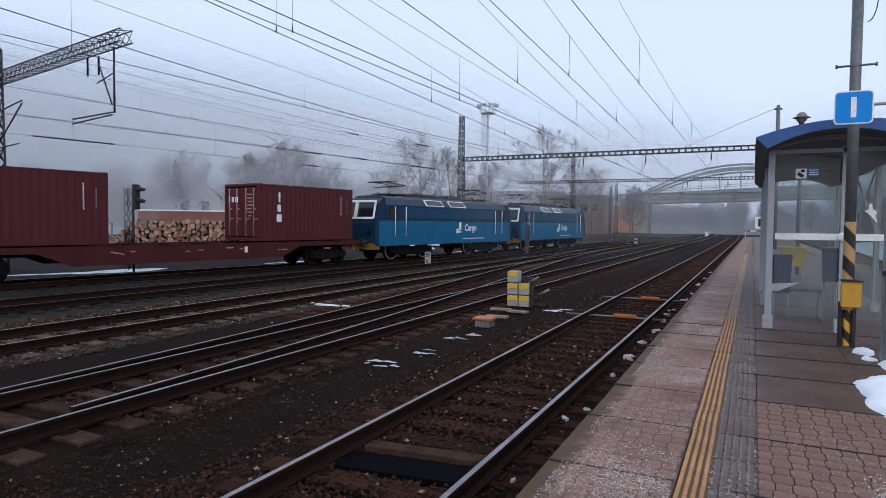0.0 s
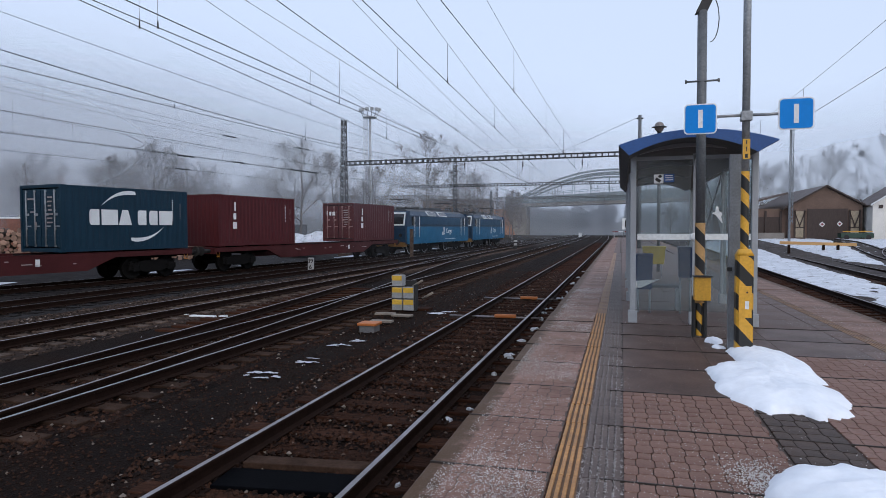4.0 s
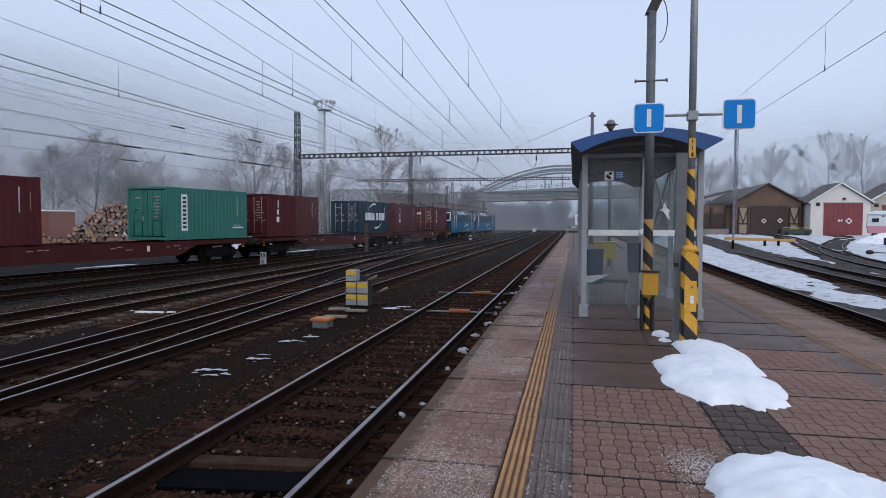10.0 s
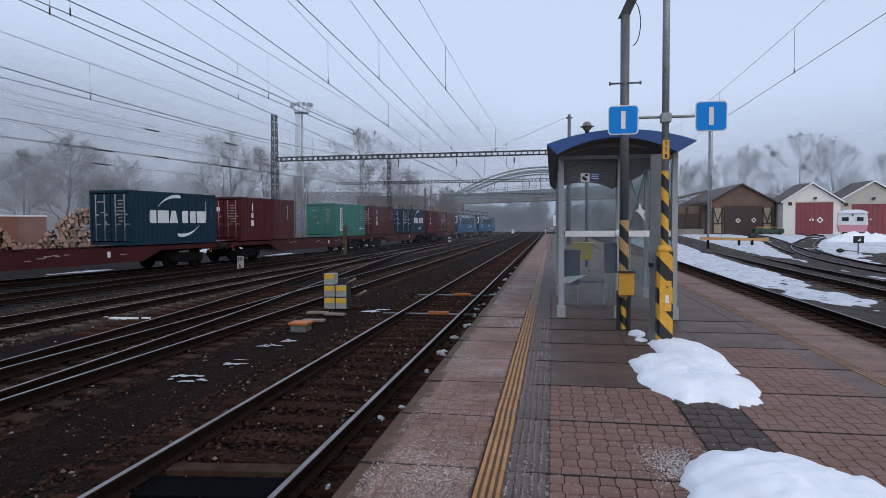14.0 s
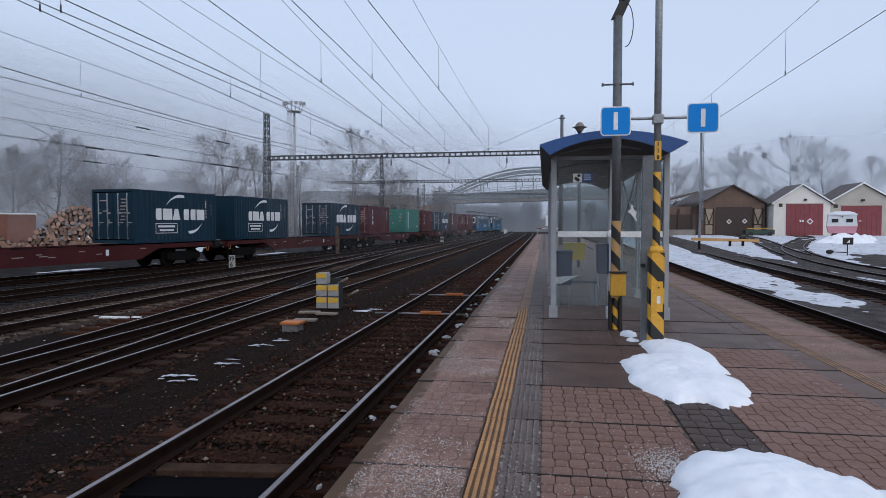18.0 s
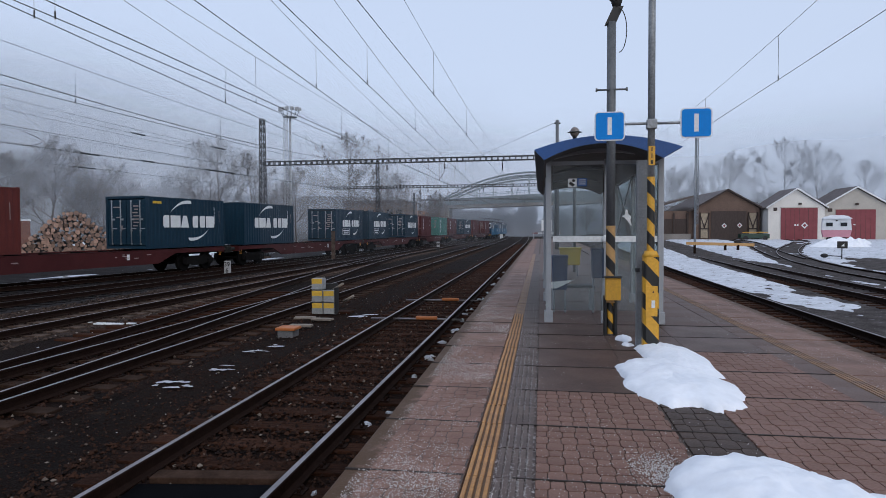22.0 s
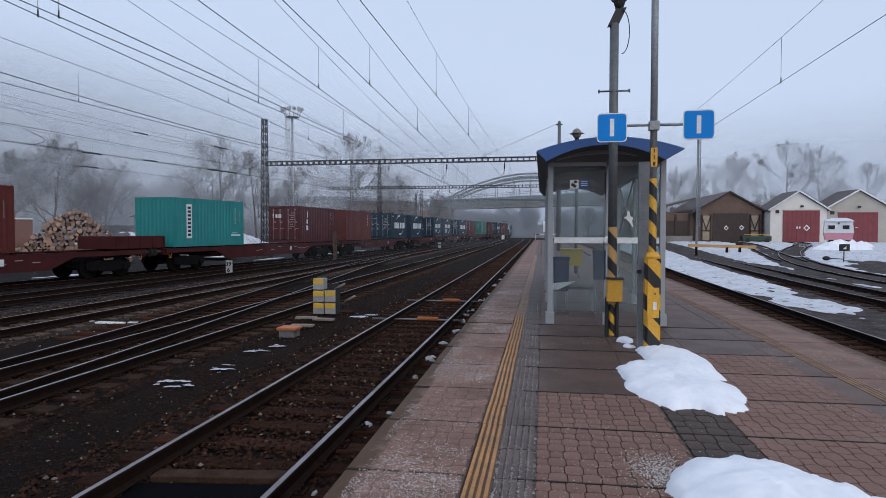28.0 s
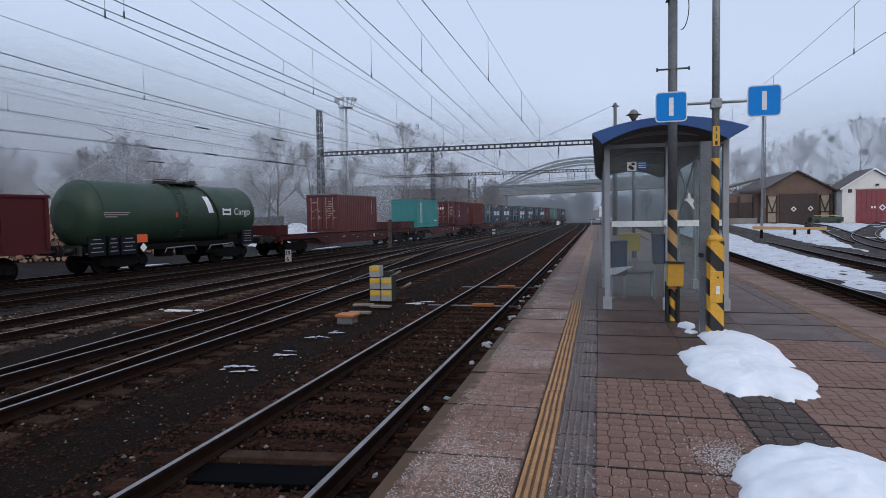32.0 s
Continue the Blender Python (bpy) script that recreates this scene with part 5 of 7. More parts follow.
# ---- snow on and beside the platform ----
def mound(name, label, cx, cy, rx, ry, h, turn, seed, base=0.0, n=72, mat=None):
    rng = random.Random(seed)
    ph = [rng.uniform(0, 6.28) for _ in range(8)]
    vs, fs = [(0, 0, h)], []
    R = 16
    for j in range(1, R + 1):
        u = j / R
        for i in range(n):
            a = 2 * math.pi * i / n
            w = 1 + 0.1 * math.sin(2 * a + ph[0]) + 0.07 * math.sin(3 * a + ph[1]) + 0.05 * math.sin(5 * a + ph[2]) + 0.04 * math.sin(9 * a + ph[3]) + 0.025 * math.sin(17 * a + ph[4]) + 0.02 * math.sin(29 * a + ph[5])
            w = 1 + (w - 1) * u ** 2
            x, y = rx * w * u * math.cos(a), ry * w * u * math.sin(a)
            z = h * (1 - u ** 2.2) ** 0.62 if u < 1 else -0.01
            k = 1 - u ** 6
            big = max(1, min(rx, ry))
            z += k * (h * 0.3 * noise.noise(Vector((x * 3, y * 3, seed)) / big) + h * 0.14 * noise.noise(Vector((x * 8, y * 8, seed)) / big) + 0.014 * noise.noise(Vector((x * 22, y * 22, seed))))
            vs.append((x, y, z))
    for i in range(n):
        fs.append((0, 1 + i, 1 + (i + 1) % n))
    for j in range(R - 1):
        for i in range(n):
            a, b = 1 + j * n + i, 1 + j * n + (i + 1) % n
            fs.append((a, a + n, b + n, b))
    me = bpy.data.meshes.new(name)
    me.from_pydata(vs, [], fs)
    me.polygons.foreach_set("use_smooth", [True] * len(fs))
    o = mesh_part(name, me, mat or snow_m)
    o.matrix_world = pose(cx, cy, base, 0, 0, turn)
    return tagged(o, label, "snow", "heaps of old snow")


mound("snow_mound", "white heap of old snow round the striped post", 1.38, 6.87, 0.48, 1.2, 0.13, 10, 3)
mound("snow_mound", "white heap of old snow round the striped post", 1.66, 8.15, 0.32, 1.15, 0.11, 8, 8)
mound("snow_mound", "large white heap of old snow on the pavers", 1.38, 3.8, 0.6, 0.72, 0.2, 25, 5)
mound("snow_mound", "large white heap of old snow on the pavers", 1.9, 3.2, 0.7, 0.8, 0.2, 10, 12)
mound("snow_mound", "small dirty lump of snow at the lamp post's foot", 1.2, 9.45, 0.13, 0.16, 0.07, 0, 6)
mound("snow_mound", "small dirty lump of snow at the lamp post's foot", 1.2, 9.0, 0.08, 0.1, 0.04, 0, 7)


# ---- spur tracks to the sheds ----
SPUR_1 = curve([(-80, 14.7), (30, 14.7), (39.6, 15.3), (48.7, 17.1), (61.5, 22.4), (79.3, 30.5), (91, 33.8), (420, 34)])
SPUR_3 = curve([(-80, 14.7), (30, 14.7), (39.6, 15.2), (48.7, 16.8), (65, 20.8), (84, 24.8), (91, 25.5), (420, 26)])
for line, y0 in ((SPUR_1, 14), (SPUR_3, 44)):
    t = thing("railway_track", "curved spur track through trodden snow towards a shed", "railway track", "railway tracks", "structure")
    for s in (-0.753, 0.753):
        o = sweep("rail", line, RAIL, y0, 91, 0.8, [rail_rust, rail_dull], t, side=s)
        for v in o.data.vertices:
            v.co.z += max(0, ground_height(v.co.x, v.co.y) + 0.14 - (-0.55))
    o = bed("ballast_bed", line, 1.0, y0, 91, yard_stone, t, drop=0.06)
    for v in o.data.vertices:
        v.co.z += max(0, ground_height(v.co.x, v.co.y) + 0.06 + 0.755)

# ---- overhead line ----
lattice_m = material("dark_lattice_steel", (0.024, 0.026, 0.03), 0.6, 0.2, scale=5, bump=0.1)
concrete_m = material("stained_concrete", (0.22, 0.2, 0.18), 0.85, scale=0.6, fine=10, bump=0.3, spread=0.25)
wire_m = material("oxidised_copper_wire", (0.012, 0.013, 0.015), 0.6, bump=0)


def lattice(bm, a, b, w, n, r=0.025, up=Vector((0, 0, 1)), taper=1.0):
    """A four-sided lattice girder from a to b."""
    a, b = Vector(a), Vector(b)
    d = (b - a).normalized()
    u = d.cross(up)
    u = Vector((1, 0, 0)) if u.length < 0.1 else u.normalized()
    v = d.cross(u).normalized()
    rings = []
    for i in range(n + 1):
        k = w / 2 * (1 + (taper - 1) * i / n)
        c = a.lerp(b, i / n)
        rings.append([c + u * k * p + v * k * q for p, q in ((-1, -1), (1, -1), (1, 1), (-1, 1))])
    for j in range(4):
        rod(bm, rings[0][j], rings[-1][j], r * 1.5, 4)
    for i in range(n):
        for j in range(4):
            k = (j + 1) % 4
            rod(bm, rings[i][j], rings[i + 1][k], r, 3)
            rod(bm, rings[i][k], rings[i + 1][j], r, 3)
    return bm


def batten_beam(a, b, w, pitch):
    """A box girder of four flat chords joined by upright battens."""
    bm = B()
    n = int((b[0] - a[0]) / pitch)
    slope = math.atan2(b[2] - a[2], b[0] - a[0])
    tilt = Matrix.Rotation(-slope, 3, "Y")
    mid = [(p + q) / 2 for p, q in zip(a, b)]
    for dy in (-w / 2, w / 2):
        for dz in (-w / 2, w / 2):
            box(bm, (mid[0], mid[1] + dy, mid[2] + dz), (b[0] - a[0], 0.05, 0.08), tilt)
    for i in range(n + 1):
        x, z = a[0] + (b[0] - a[0]) * i / n, a[2] + (b[2] - a[2]) * i / n
        for dy in (-w / 2, w / 2):
            box(bm, (x, a[1] + dy, z), (0.1, 0.02, w))
        box(bm, (x, a[1], z - w / 2), (0.06, w, 0.02))
    return bm


def lattice_mast(x, y, z0, z1, label, w=0.55):
    m = thing("catenary_mast", label, "mast", "catenary masts")
    part("shaft", lattice(B(), (x, y, z0), (x, y, z1), w, int((z1 - z0) / 0.62), 0.026, Vector((0, 1, 0)), 0.6), lattice_m, m)
    boxpart("foundation", (x, y, z0 - 0.1), (0.9, 0.9, 0.5), sleeper_conc, m)
    return m


def portal(y, xs, ends, z, label):
    for x, top in xs:
        if x > 0:
            m = thing("catenary_mast", "round grey mast of the overhead line", "mast", "catenary masts")
            part("shaft", rod(B(), (x, y, -0.75), (x, y, top), 0.17, 12, 0.12), pole_grey, m)
            part("pulley", rod(B(), (x - 0.25, y, top - 0.25), (x + 0.25, y, top - 0.25), 0.06, 8), lattice_m, m)
            continue
        lattice_mast(x, y, -0.75, top, "dark steel lattice mast of the overhead line", 0.55 if top > 8 else 0.34)
    p = thing("catenary_portal", label, "portal", "catenary portals")
    part("beam", batten_beam((ends[0], y, z), (ends[1], y, z + 0.05), 0.3, 0.46), lattice_m, p)
    for x in (LINE_1(y), LINE_2(y), LINE_3(y)):
        if ends[0] < x < ends[1]:
            bm = rod(B(), (x, y, z), (x, y, z - 0.9), 0.02, 6)
            rod(bm, (x, y, z - 0.9), (x - 0.5, y, z - 1.6), 0.016, 6)
            part("dropper_arm", bm, lattice_m, p)
            part("insulator", rod(B(), (x, y, z - 0.3), (x, y, z - 0.7), 0.045, 8), rail_rust, p)


portal(50, [(-22.9, 10.85), (1.25, 10.0)], (-22.8, 1.3), 7.1, "long lattice portal beam across the tracks")
lattice_mast(-19.35, 96, -0.75, 7.2, "slim dark lattice mast beyond the goods train", 0.34)
portal(84, [(-21.95, 10.9), (1.9, 9.6)], (-29.5, 2.0), 7.3, "more distant lattice portal beam across the tracks")
portal(125, [(-24, 9.5), (3, 9.5)], (-24, 3), 7.4, "hazy distant lattice portal beam")

gantry = thing("cantilever_gantry", "dark lattice cantilever gantry with hanging wire supports", "gantry")
part("mast", lattice(B(), (-27.6, 15.0, -0.7), (-27.6, 15.0, 8.4), 0.6, 14, 0.03, Vector((0, 1, 0)), 0.7), lattice_m, gantry)
part("beam", lattice(B(), (-28.2, 15.1, 7.1), (-17.55, 13.35, 7.25), 0.38, 28, 0.014), lattice_m, gantry)
bm = rod(B(), (-18.2, 13.4, 7.0), (-18.2, 13.4, 4.95), 0.035, 6)
rod(bm, (-18.2, 13.4, 6.2), (-19.3, 13.6, 6.0), 0.02, 6)
rod(bm, (-18.3, 13.4, 5.2), (-19.2, 13.6, 6.6), 0.025, 6)
rod(bm, (-18.2, 13.4, 4.98), (-20.4, 13.5, 4.9), 0.025, 6)
rod(bm, (-18.3, 13.4, 4.9), (-20.4, 13.5, 4.75), 0.025, 6)
part("hanger", bm, lattice_m, gantry)
for x in (-19.35, -19.9):
    part("insulator", rod(B(), (x, 13.7, 6.9), (x, 13.7, 6.3), 0.032, 8), rail_rust, gantry)
bm = rod(B(), (-27.5, 15, 5.8), (-25.2, 14.7, 6.1), 0.03, 6)
rod(bm, (-27.5, 15, 4.4), (-25.2, 14.7, 6.0), 0.03, 6)
rod(bm, (-27.5, 15, 4.4), (-25.6, 14.8, 4.5), 0.025, 6)
part("bracket", bm, lattice_m, gantry)


def wire_pair(x_of, low_z, mid_y, y0, y1, label, k=0.0014, spans=50.0, r=0.0068, cuts=(), first=3.0):
    """A contact wire at z = 5 with its carrier, lowest (low_z) at mid_y and hung on droppers; cuts are (carrier or contact, y, length)."""
    w = thing("overhead_wire", label, "wire", "overhead wires")

    def zh(y):
        u = ((y - mid_y + spans / 2) % spans) - spans / 2
        return low_z + k * u * u
    ys = np.arange(y0, y1 + 0.1, 2.0)
    for name, zf, rr in (("contact_wire", lambda y: 5.0, r), ("carrier_wire", zh, r * 0.72)):
        tube(name, [(x_of(a), a, zf(a)) for a in ys], [rr * (1 + max(a, 0) / 110) for a in ys], wire_m, w, 4)
    for which, y, long in cuts:
        z0, z1 = (zh(y), zh(y + long)) if which == "carrier" else (5.0, 5.0)
        part("insulator", rod(B(), (x_of(y), y, z0), (x_of(y + long), y + long, z1), 0.032, 8), lattice_m, w)
    y = y0 + first
    while y < min(y1, 110):
        part("dropper", rod(B(), (x_of(y), y, 5.0), (x_of(y), y, zh(y)), 0.0035 + y / 14000, 4), wire_m, w)
        part("clamp", rod(B(), (x_of(y), y, 4.97), (x_of(y), y, 5.1), 0.013, 5), wire_m, w)
        y += 6.9
    return w


def along(a, b, line, c=0.0):
    """Slanting across to y = 50, then parallel to a track."""
    return lambda y: a + b * y + c * y * y if y < 50 else a + b * 50 + c * 2500 + line(y) - line(50)


wire_pair(along(-2.69, 0.0022, LINE_1), 6.02, 22, -6, 220, "overhead wire pair above the platform track", k=0.0013, first=8.0)
wire_pair(along(-3.487, -0.0348, LINE_1), 5.76, 24, -6, 50, "slanting overhead wire pair beside the platform track", k=0.0016, first=6.6)
wire_pair(along(-4.62, -0.0467, LINE_2), 5.78, 28, -6, 120, "slanting overhead wire pair between two tracks", k=0.0011, first=6.8)
wire_pair(along(-7.79, 0.0189, LINE_2), 6.05, 30, -4, 220, "overhead wire pair above the main track", k=0.0008, first=6.2)
wire_pair(along(-7.38, -0.058, LINE_3), 5.86, 22, -4, 150, "overhead wire pair above the crossover", k=0.0022, first=6.1)
wire_pair(along(-13.1, 0.0606, LINE_3), 5.76, 30, 0, 110, "overhead wire pair above the third track", k=0.0009, first=8.3)
wire_pair(along(-18.08, 0.0655, LINE_3), 5.75, 29, 2, 50, "overhead wire pair slanting towards the third track", k=0.001, first=6.5, cuts=(("carrier", 29.4, 1.2),))
wire_pair(along(-24.36, 0.2235, TRAIN, -0.0014), 6.2, 34, 8, 220, "overhead wire pair above the goods train", first=2.7, cuts=(("contact", 28.2, 0.9), ("contact", 33.0, 2.6), ("carrier", 27.6, 0.9)))
wire_pair(along(-24.6, 0.2235, TRAIN, -0.0014), 6.05, 35, 8, 120, "second overhead wire pair above the goods train", first=1.9, cuts=(("contact", 25.0, 1.0),))
wire_pair(along(-30.39, 0.2668, TRAIN, -0.0023), 6.38, 36, 12, 120, "overhead wire pair beyond the goods train", first=5.5, cuts=(("contact", 30.5, 1.2), ("contact", 16.0, 3.2)))
wire_pair(lambda y: 5.15 + 0.0142 * y + max(y - 30, 0) ** 2 / 1500, 5.96, 22, -4, 110, "overhead wire pair above the snowy track", first=5.8)
single = thing("overhead_wire", "single overhead wire beside the main track's pair", "wire", "overhead wires")
tube("contact_wire", [(-7.207 + 0.0046 * a, a, 5.0) for a in range(-4, 52, 2)], [0.0075 * (1 + max(a, 0) / 80) for a in range(-4, 52, 2)], wire_m, single, 4)
single = thing("overhead_wire", "single sagging feeder wire above the third track", "wire", "overhead wires")
tube("wire", [(-11.8, a, 5.05 + 0.0017 * (a - 16) ** 2) for a in range(0, 51, 2)], [0.008 * (1 + a / 80) for a in range(0, 51, 2)], wire_m, single, 4)
loop = thing("jumper_cable", "thin looped jumper cable between two overhead wires", "wire", "overhead wires")
tube("cable", [(-20.25 + 0.25 * math.sin(a * 0.35), 22.3 + 0.62 * math.sin(a * 0.35) + 0.02 * a, 5.0 + 0.55 * (1 - a / 9) ** 1.2) for a in range(10)], 0.012, wire_m, loop, 5)
span = thing("span_wire", "thin span wire from the portal to a far mast", "wire", "overhead wires")
part("wire", rod(B(), (-5.2, 50, 7.2), (1.3, 50, 9.9), 0.012, 5), wire_m, span)
# Steel paled: the haze before this distant mast is put into its colour.
tower_m = material("haze_paled_mast", (0.42, 0.44, 0.46), 0.5, 0.2, scale=4, bump=0.1)
tower = thing("floodlight_tower", "tall grey floodlight mast with a ring of lamps", "light mast")
part("mast", rod(B(), (-30.7, 75, -0.5), (-30.7, 75, 15.6), 0.2, 10, 0.13), tower_m, tower)
part("cage", lattice(B(), (-31.3, 75, -0.5), (-31.3, 75, 15.6), 0.42, 30, 0.011, Vector((0, 1, 0))), tower_m, tower)
part("platform_ring", rod(B(), (-30.7, 75, 15.5), (-30.7, 75, 15.58), 0.9, 12), tower_m, tower)
for i in range(7):
    a = radians(180 + i * 30)
    part("floodlight", box(B(), (-30.7 + 1.25 * math.cos(a), 75 + 1.0 * math.sin(a), 16.45), (0.42, 0.25, 0.4), bevel=0.03), tower_m, tower)
    part("lamp_bracket", rod(B(), (-30.7 + 0.9 * math.cos(a), 75 + 0.8 * math.sin(a), 15.6), (-30.7 + 1.2 * math.cos(a), 75 + 1.0 * math.sin(a), 16.3), 0.05, 5), tower_m, tower)

# ---- the arch bridge ----
bridge_m = material("weathered_bridge_steel", (0.1, 0.13, 0.135), 0.6, scale=0.5, fine=8, bump=0.1)
brick_m = material("orange_brick_slope", (0.3, 0.15, 0.09), 0.85, scale=0.8, fine=8, bump=0.3, spread=0.3)
bridge = thing("road_bridge", "steel tied-arch road bridge across the railway", "bridge")
BY = 180


def deck_z(x):
    return 9.9 + 0.055 * (x + 29)


part("deck", prism(B(), [(-32, 7.3), (-29, 7.5), (22, 8.7), (27, 8.8), (27, 12.4), (22, 12.2), (-29, deck_z(-29)), (-32, deck_z(-32))], "y", BY, BY + 9), concrete_m, bridge)
part("edge_girder", prism(B(), [(-32, 8.1), (-29, 8.3), (22, 9.6), (27, 9.7), (27, 12.6), (22, 12.4), (-29, deck_z(-29) + 0.2), (-32, deck_z(-32) + 0.2)], "y", BY - 0.5, BY - 0.01), bridge_m, bridge)
for yy in (BY - 0.3, BY + 9):
    N = 28
    pts = []
    for i in range(N + 1):
        x = -28 + 46 * i / N
        u = (x + 5) / 23
        pts.append((x, deck_z(x) + 6.1 * (1 - u * u)))
    for dz in (0, -1.3):
        tube("arch", [(p[0], yy, p[1] + dz * (0.4 + 0.6 * (1 - ((p[0] + 5) / 23) ** 2))) for p in pts], 0.28, bridge_m, bridge, 6)
    for p in pts[3:-2:3]:
        part("hanger", rod(B(), (p[0], yy, deck_z(p[0])), (p[0], yy, p[1] - 1.0), 0.09, 5), bridge_m, bridge)
bm = B()
for i in range(36):
    x = -31 + i * 2.2
    rod(bm, (x, BY - 0.45, deck_z(x)), (x, BY - 0.45, deck_z(x) + 1.1), 0.06, 4)
for dz in (0.6, 1.1):
    rod(bm, (-32, BY - 0.45, deck_z(-32) + dz), (46, BY - 0.45, deck_z(46) + dz), 0.06, 4)
part("railing", bm, bridge_m, bridge)
part("abutment", prism(B(), [(-33, -0.7), (-27, -0.7), (-28, 7.4), (-33, 7.2)], "y", BY, BY + 9), concrete_m, bridge)
part("pier", box(B(), (-27.2, BY + 4, 3.4), (2.2, 7, 8.4)), concrete_m, bridge)
part("pier", box(B(), (20, BY + 4, 4.4), (1.6, 7, 10.4)), concrete_m, bridge)
part("embankment", prism(B(), [(-52, -0.7), (-29, -0.7), (-32.2, 6.9), (-36, 6.9), (-44, 3.0)], "y", BY - 2, BY + 12), brick_m, bridge, "orange-brown embankment slope")

# ---- buildings ----
plaster = material("pale_plaster", (0.7, 0.68, 0.64), 0.85, scale=0.8, fine=12, bump=0.2, spread=0.1)
plaster2 = material("beige_plaster", (0.45, 0.42, 0.375), 0.85, scale=0.8, fine=12, bump=0.2, spread=0.12)
ochre_wall = material("ochre_timber_wall", (0.14, 0.09, 0.068), 0.8, scale=0.9, fine=10, bump=0.3, spread=0.2)
dark_wood = material("dark_weathered_timber", (0.055, 0.038, 0.033), 0.8, scale=2, fine=14, bump=0.4, stretch=(6, 6, 1))
door_red = paint("dull_red_door_paint", (0.21, 0.04, 0.05), 0.6)
roof_tile = material("brown_wet_roofing", (0.085, 0.062, 0.055), 0.6, scale=1.2, fine=10, bump=0.3)


def gable_house(name, label, x0, x1, y0, y1, z0, eave, ridge, wall, over=0.35, cat="shed"):
    h = thing(name, label, cat)
    xm = (x0 + x1) / 2
    part("wall", prism(B(), [(x0, z0), (x1, z0), (x1, eave), (xm, ridge), (x0, eave)], "y", y0, y1), wall, h)
    k = (ridge - eave) / (xm - x0)
    for s, xe in ((-1, x0), (1, x1)):
        xo = xe + s * over
        zo = eave - over * k
        part("roof", prism(B(), [(xo, zo + 0.03), (xm, ridge + 0.03), (xm, ridge + 0.25), (xo, zo + 0.25)], "y", y0 - 0.3, y1), roof_tile, h)
        part("verge_board", prism(B(), [(xo, zo + 0.06), (xm, ridge + 0.06), (xm, ridge + 0.27), (xo, zo + 0.27)], "y", y0 - 0.36, y0 - 0.304), white_m if wall is not ochre_wall else dark_wood, h)
    return h


GZ = -0.1


def shed_door(h, x0, x1, z1, y):
    d = boxpart("door", ((x0 + x1) / 2, y - 0.06, (GZ + z1) / 2), (x1 - x0, 0.1, z1 - GZ), door_red, h, "dull red double door")
    for i in range(1, 8):
        boxpart("board_joint", (x0 + (x1 - x0) * i / 8, y - 0.114, (GZ + z1) / 2), (0.03, 0.01, z1 - GZ - 0.1), dark_wood, d)
    boxpart("lintel", ((x0 + x1) / 2, y - 0.05, z1 + 0.06), (x1 - x0 + 0.2, 0.1, 0.1), plaster2, h)
    return d


def diamond(parent, x, y, z, s):
    o = part("diamond_mark", box(B(), (0, 0, 0), (s, 0.02, s)), white_m, parent)
    o.matrix_local = pose(x, y, z, 0, 45, 0)
    part("diamond_core", box(B(), (0, -0.012, 0), (s * 0.55, 0.01, s * 0.55)), door_red, o)


shed1 = gable_house("engine_shed", "white plastered shed with a large dull red door", 29.95, 36.9, 90, 96, GZ, 4.3, 6.6, plaster)
d = shed_door(shed1, 31.5, 36.0, 4.2, 90)
diamond(d, 34.4, 89.86, 1.9, 0.6)
for dx in (-1.15, -0.85):
    boxpart("door_mark", (34.4 + dx, 89.88, 1.95), (0.2, 0.02, 0.26), white_m, d)
boxpart("wall_lamp", (33.8, 89.85, 4.75), (0.3, 0.3, 0.25), dark_wood, shed1)
boxpart("vent", (30.8, 89.96, 4.05), (0.45, 0.08, 0.45), dark_wood, shed1)
shed2 = gable_house("engine_shed", "beige plastered shed with a large dull red door", 37.0, 44.8, 90.4, 96.5, GZ, 4.4, 6.75, plaster2)
d = shed_door(shed2, 38.4, 43.2, 3.95, 90.4)
boxpart("door_mark", (40.6, 90.26, 1.95), (0.3, 0.02, 0.1), white_m, d)
boxpart("wall_lamp", (40.9, 90.2, 4.65), (0.3, 0.3, 0.25), dark_wood, shed2)
boxpart("vent", (37.7, 90.36, 3.9), (0.5, 0.08, 0.45), dark_wood, shed2)
old_plaster = material("dirty_ochre_plaster", (0.36, 0.3, 0.22), 0.9, scale=1.5, fine=12, bump=0.3, spread=0.3)
barn = gable_house("goods_shed", "old ochre timber-framed goods shed with dark open doorway", 21.2, 29.5, 92, 114, GZ, 4.3, 6.7, ochre_wall, 0.9)
boxpart("doorway", (25.5, 91.95, 1.9), (4.6, 0.12, 4.0), dark_wood, barn, "dark timber double door")
diamond(barn, 24.9, 91.85, 1.9, 0.5)
diamond(barn, 26.9, 91.85, 1.95, 0.5)
for x in (22.3, 28.6):
    boxpart("window_panel", (x, 91.94, 1.9), (1.1, 0.1, 3.4), old_plaster, barn, "pale panel with braced timbers")
    for dx in (-0.55, 0.55):
        boxpart("frame_post", (x + dx, 91.86, 1.9), (0.16, 0.1, 3.7), dark_wood, barn)
    for s in (-1, 1):
        boxpart("frame_brace", (x + s * 0.3, 91.86, 2.6), (0.13, 0.1, 2.2), dark_wood, barn, rot=Matrix.Rotation(s * radians(18), 3, "Y"))
    boxpart("frame_rail", (x, 91.86, 1.5), (1.3, 0.1, 0.14), dark_wood, barn)
part("wing_wall", box(B(), (17.5, 100, 1.9), (7.4, 14, 4.2)), ochre_wall, barn)
part("wing_roof", prism(B(), [(13.2, 3.7), (21.0, 5.9), (21.0, 6.15), (13.2, 3.95)], "y", 92.5, 108), roof_tile, barn)
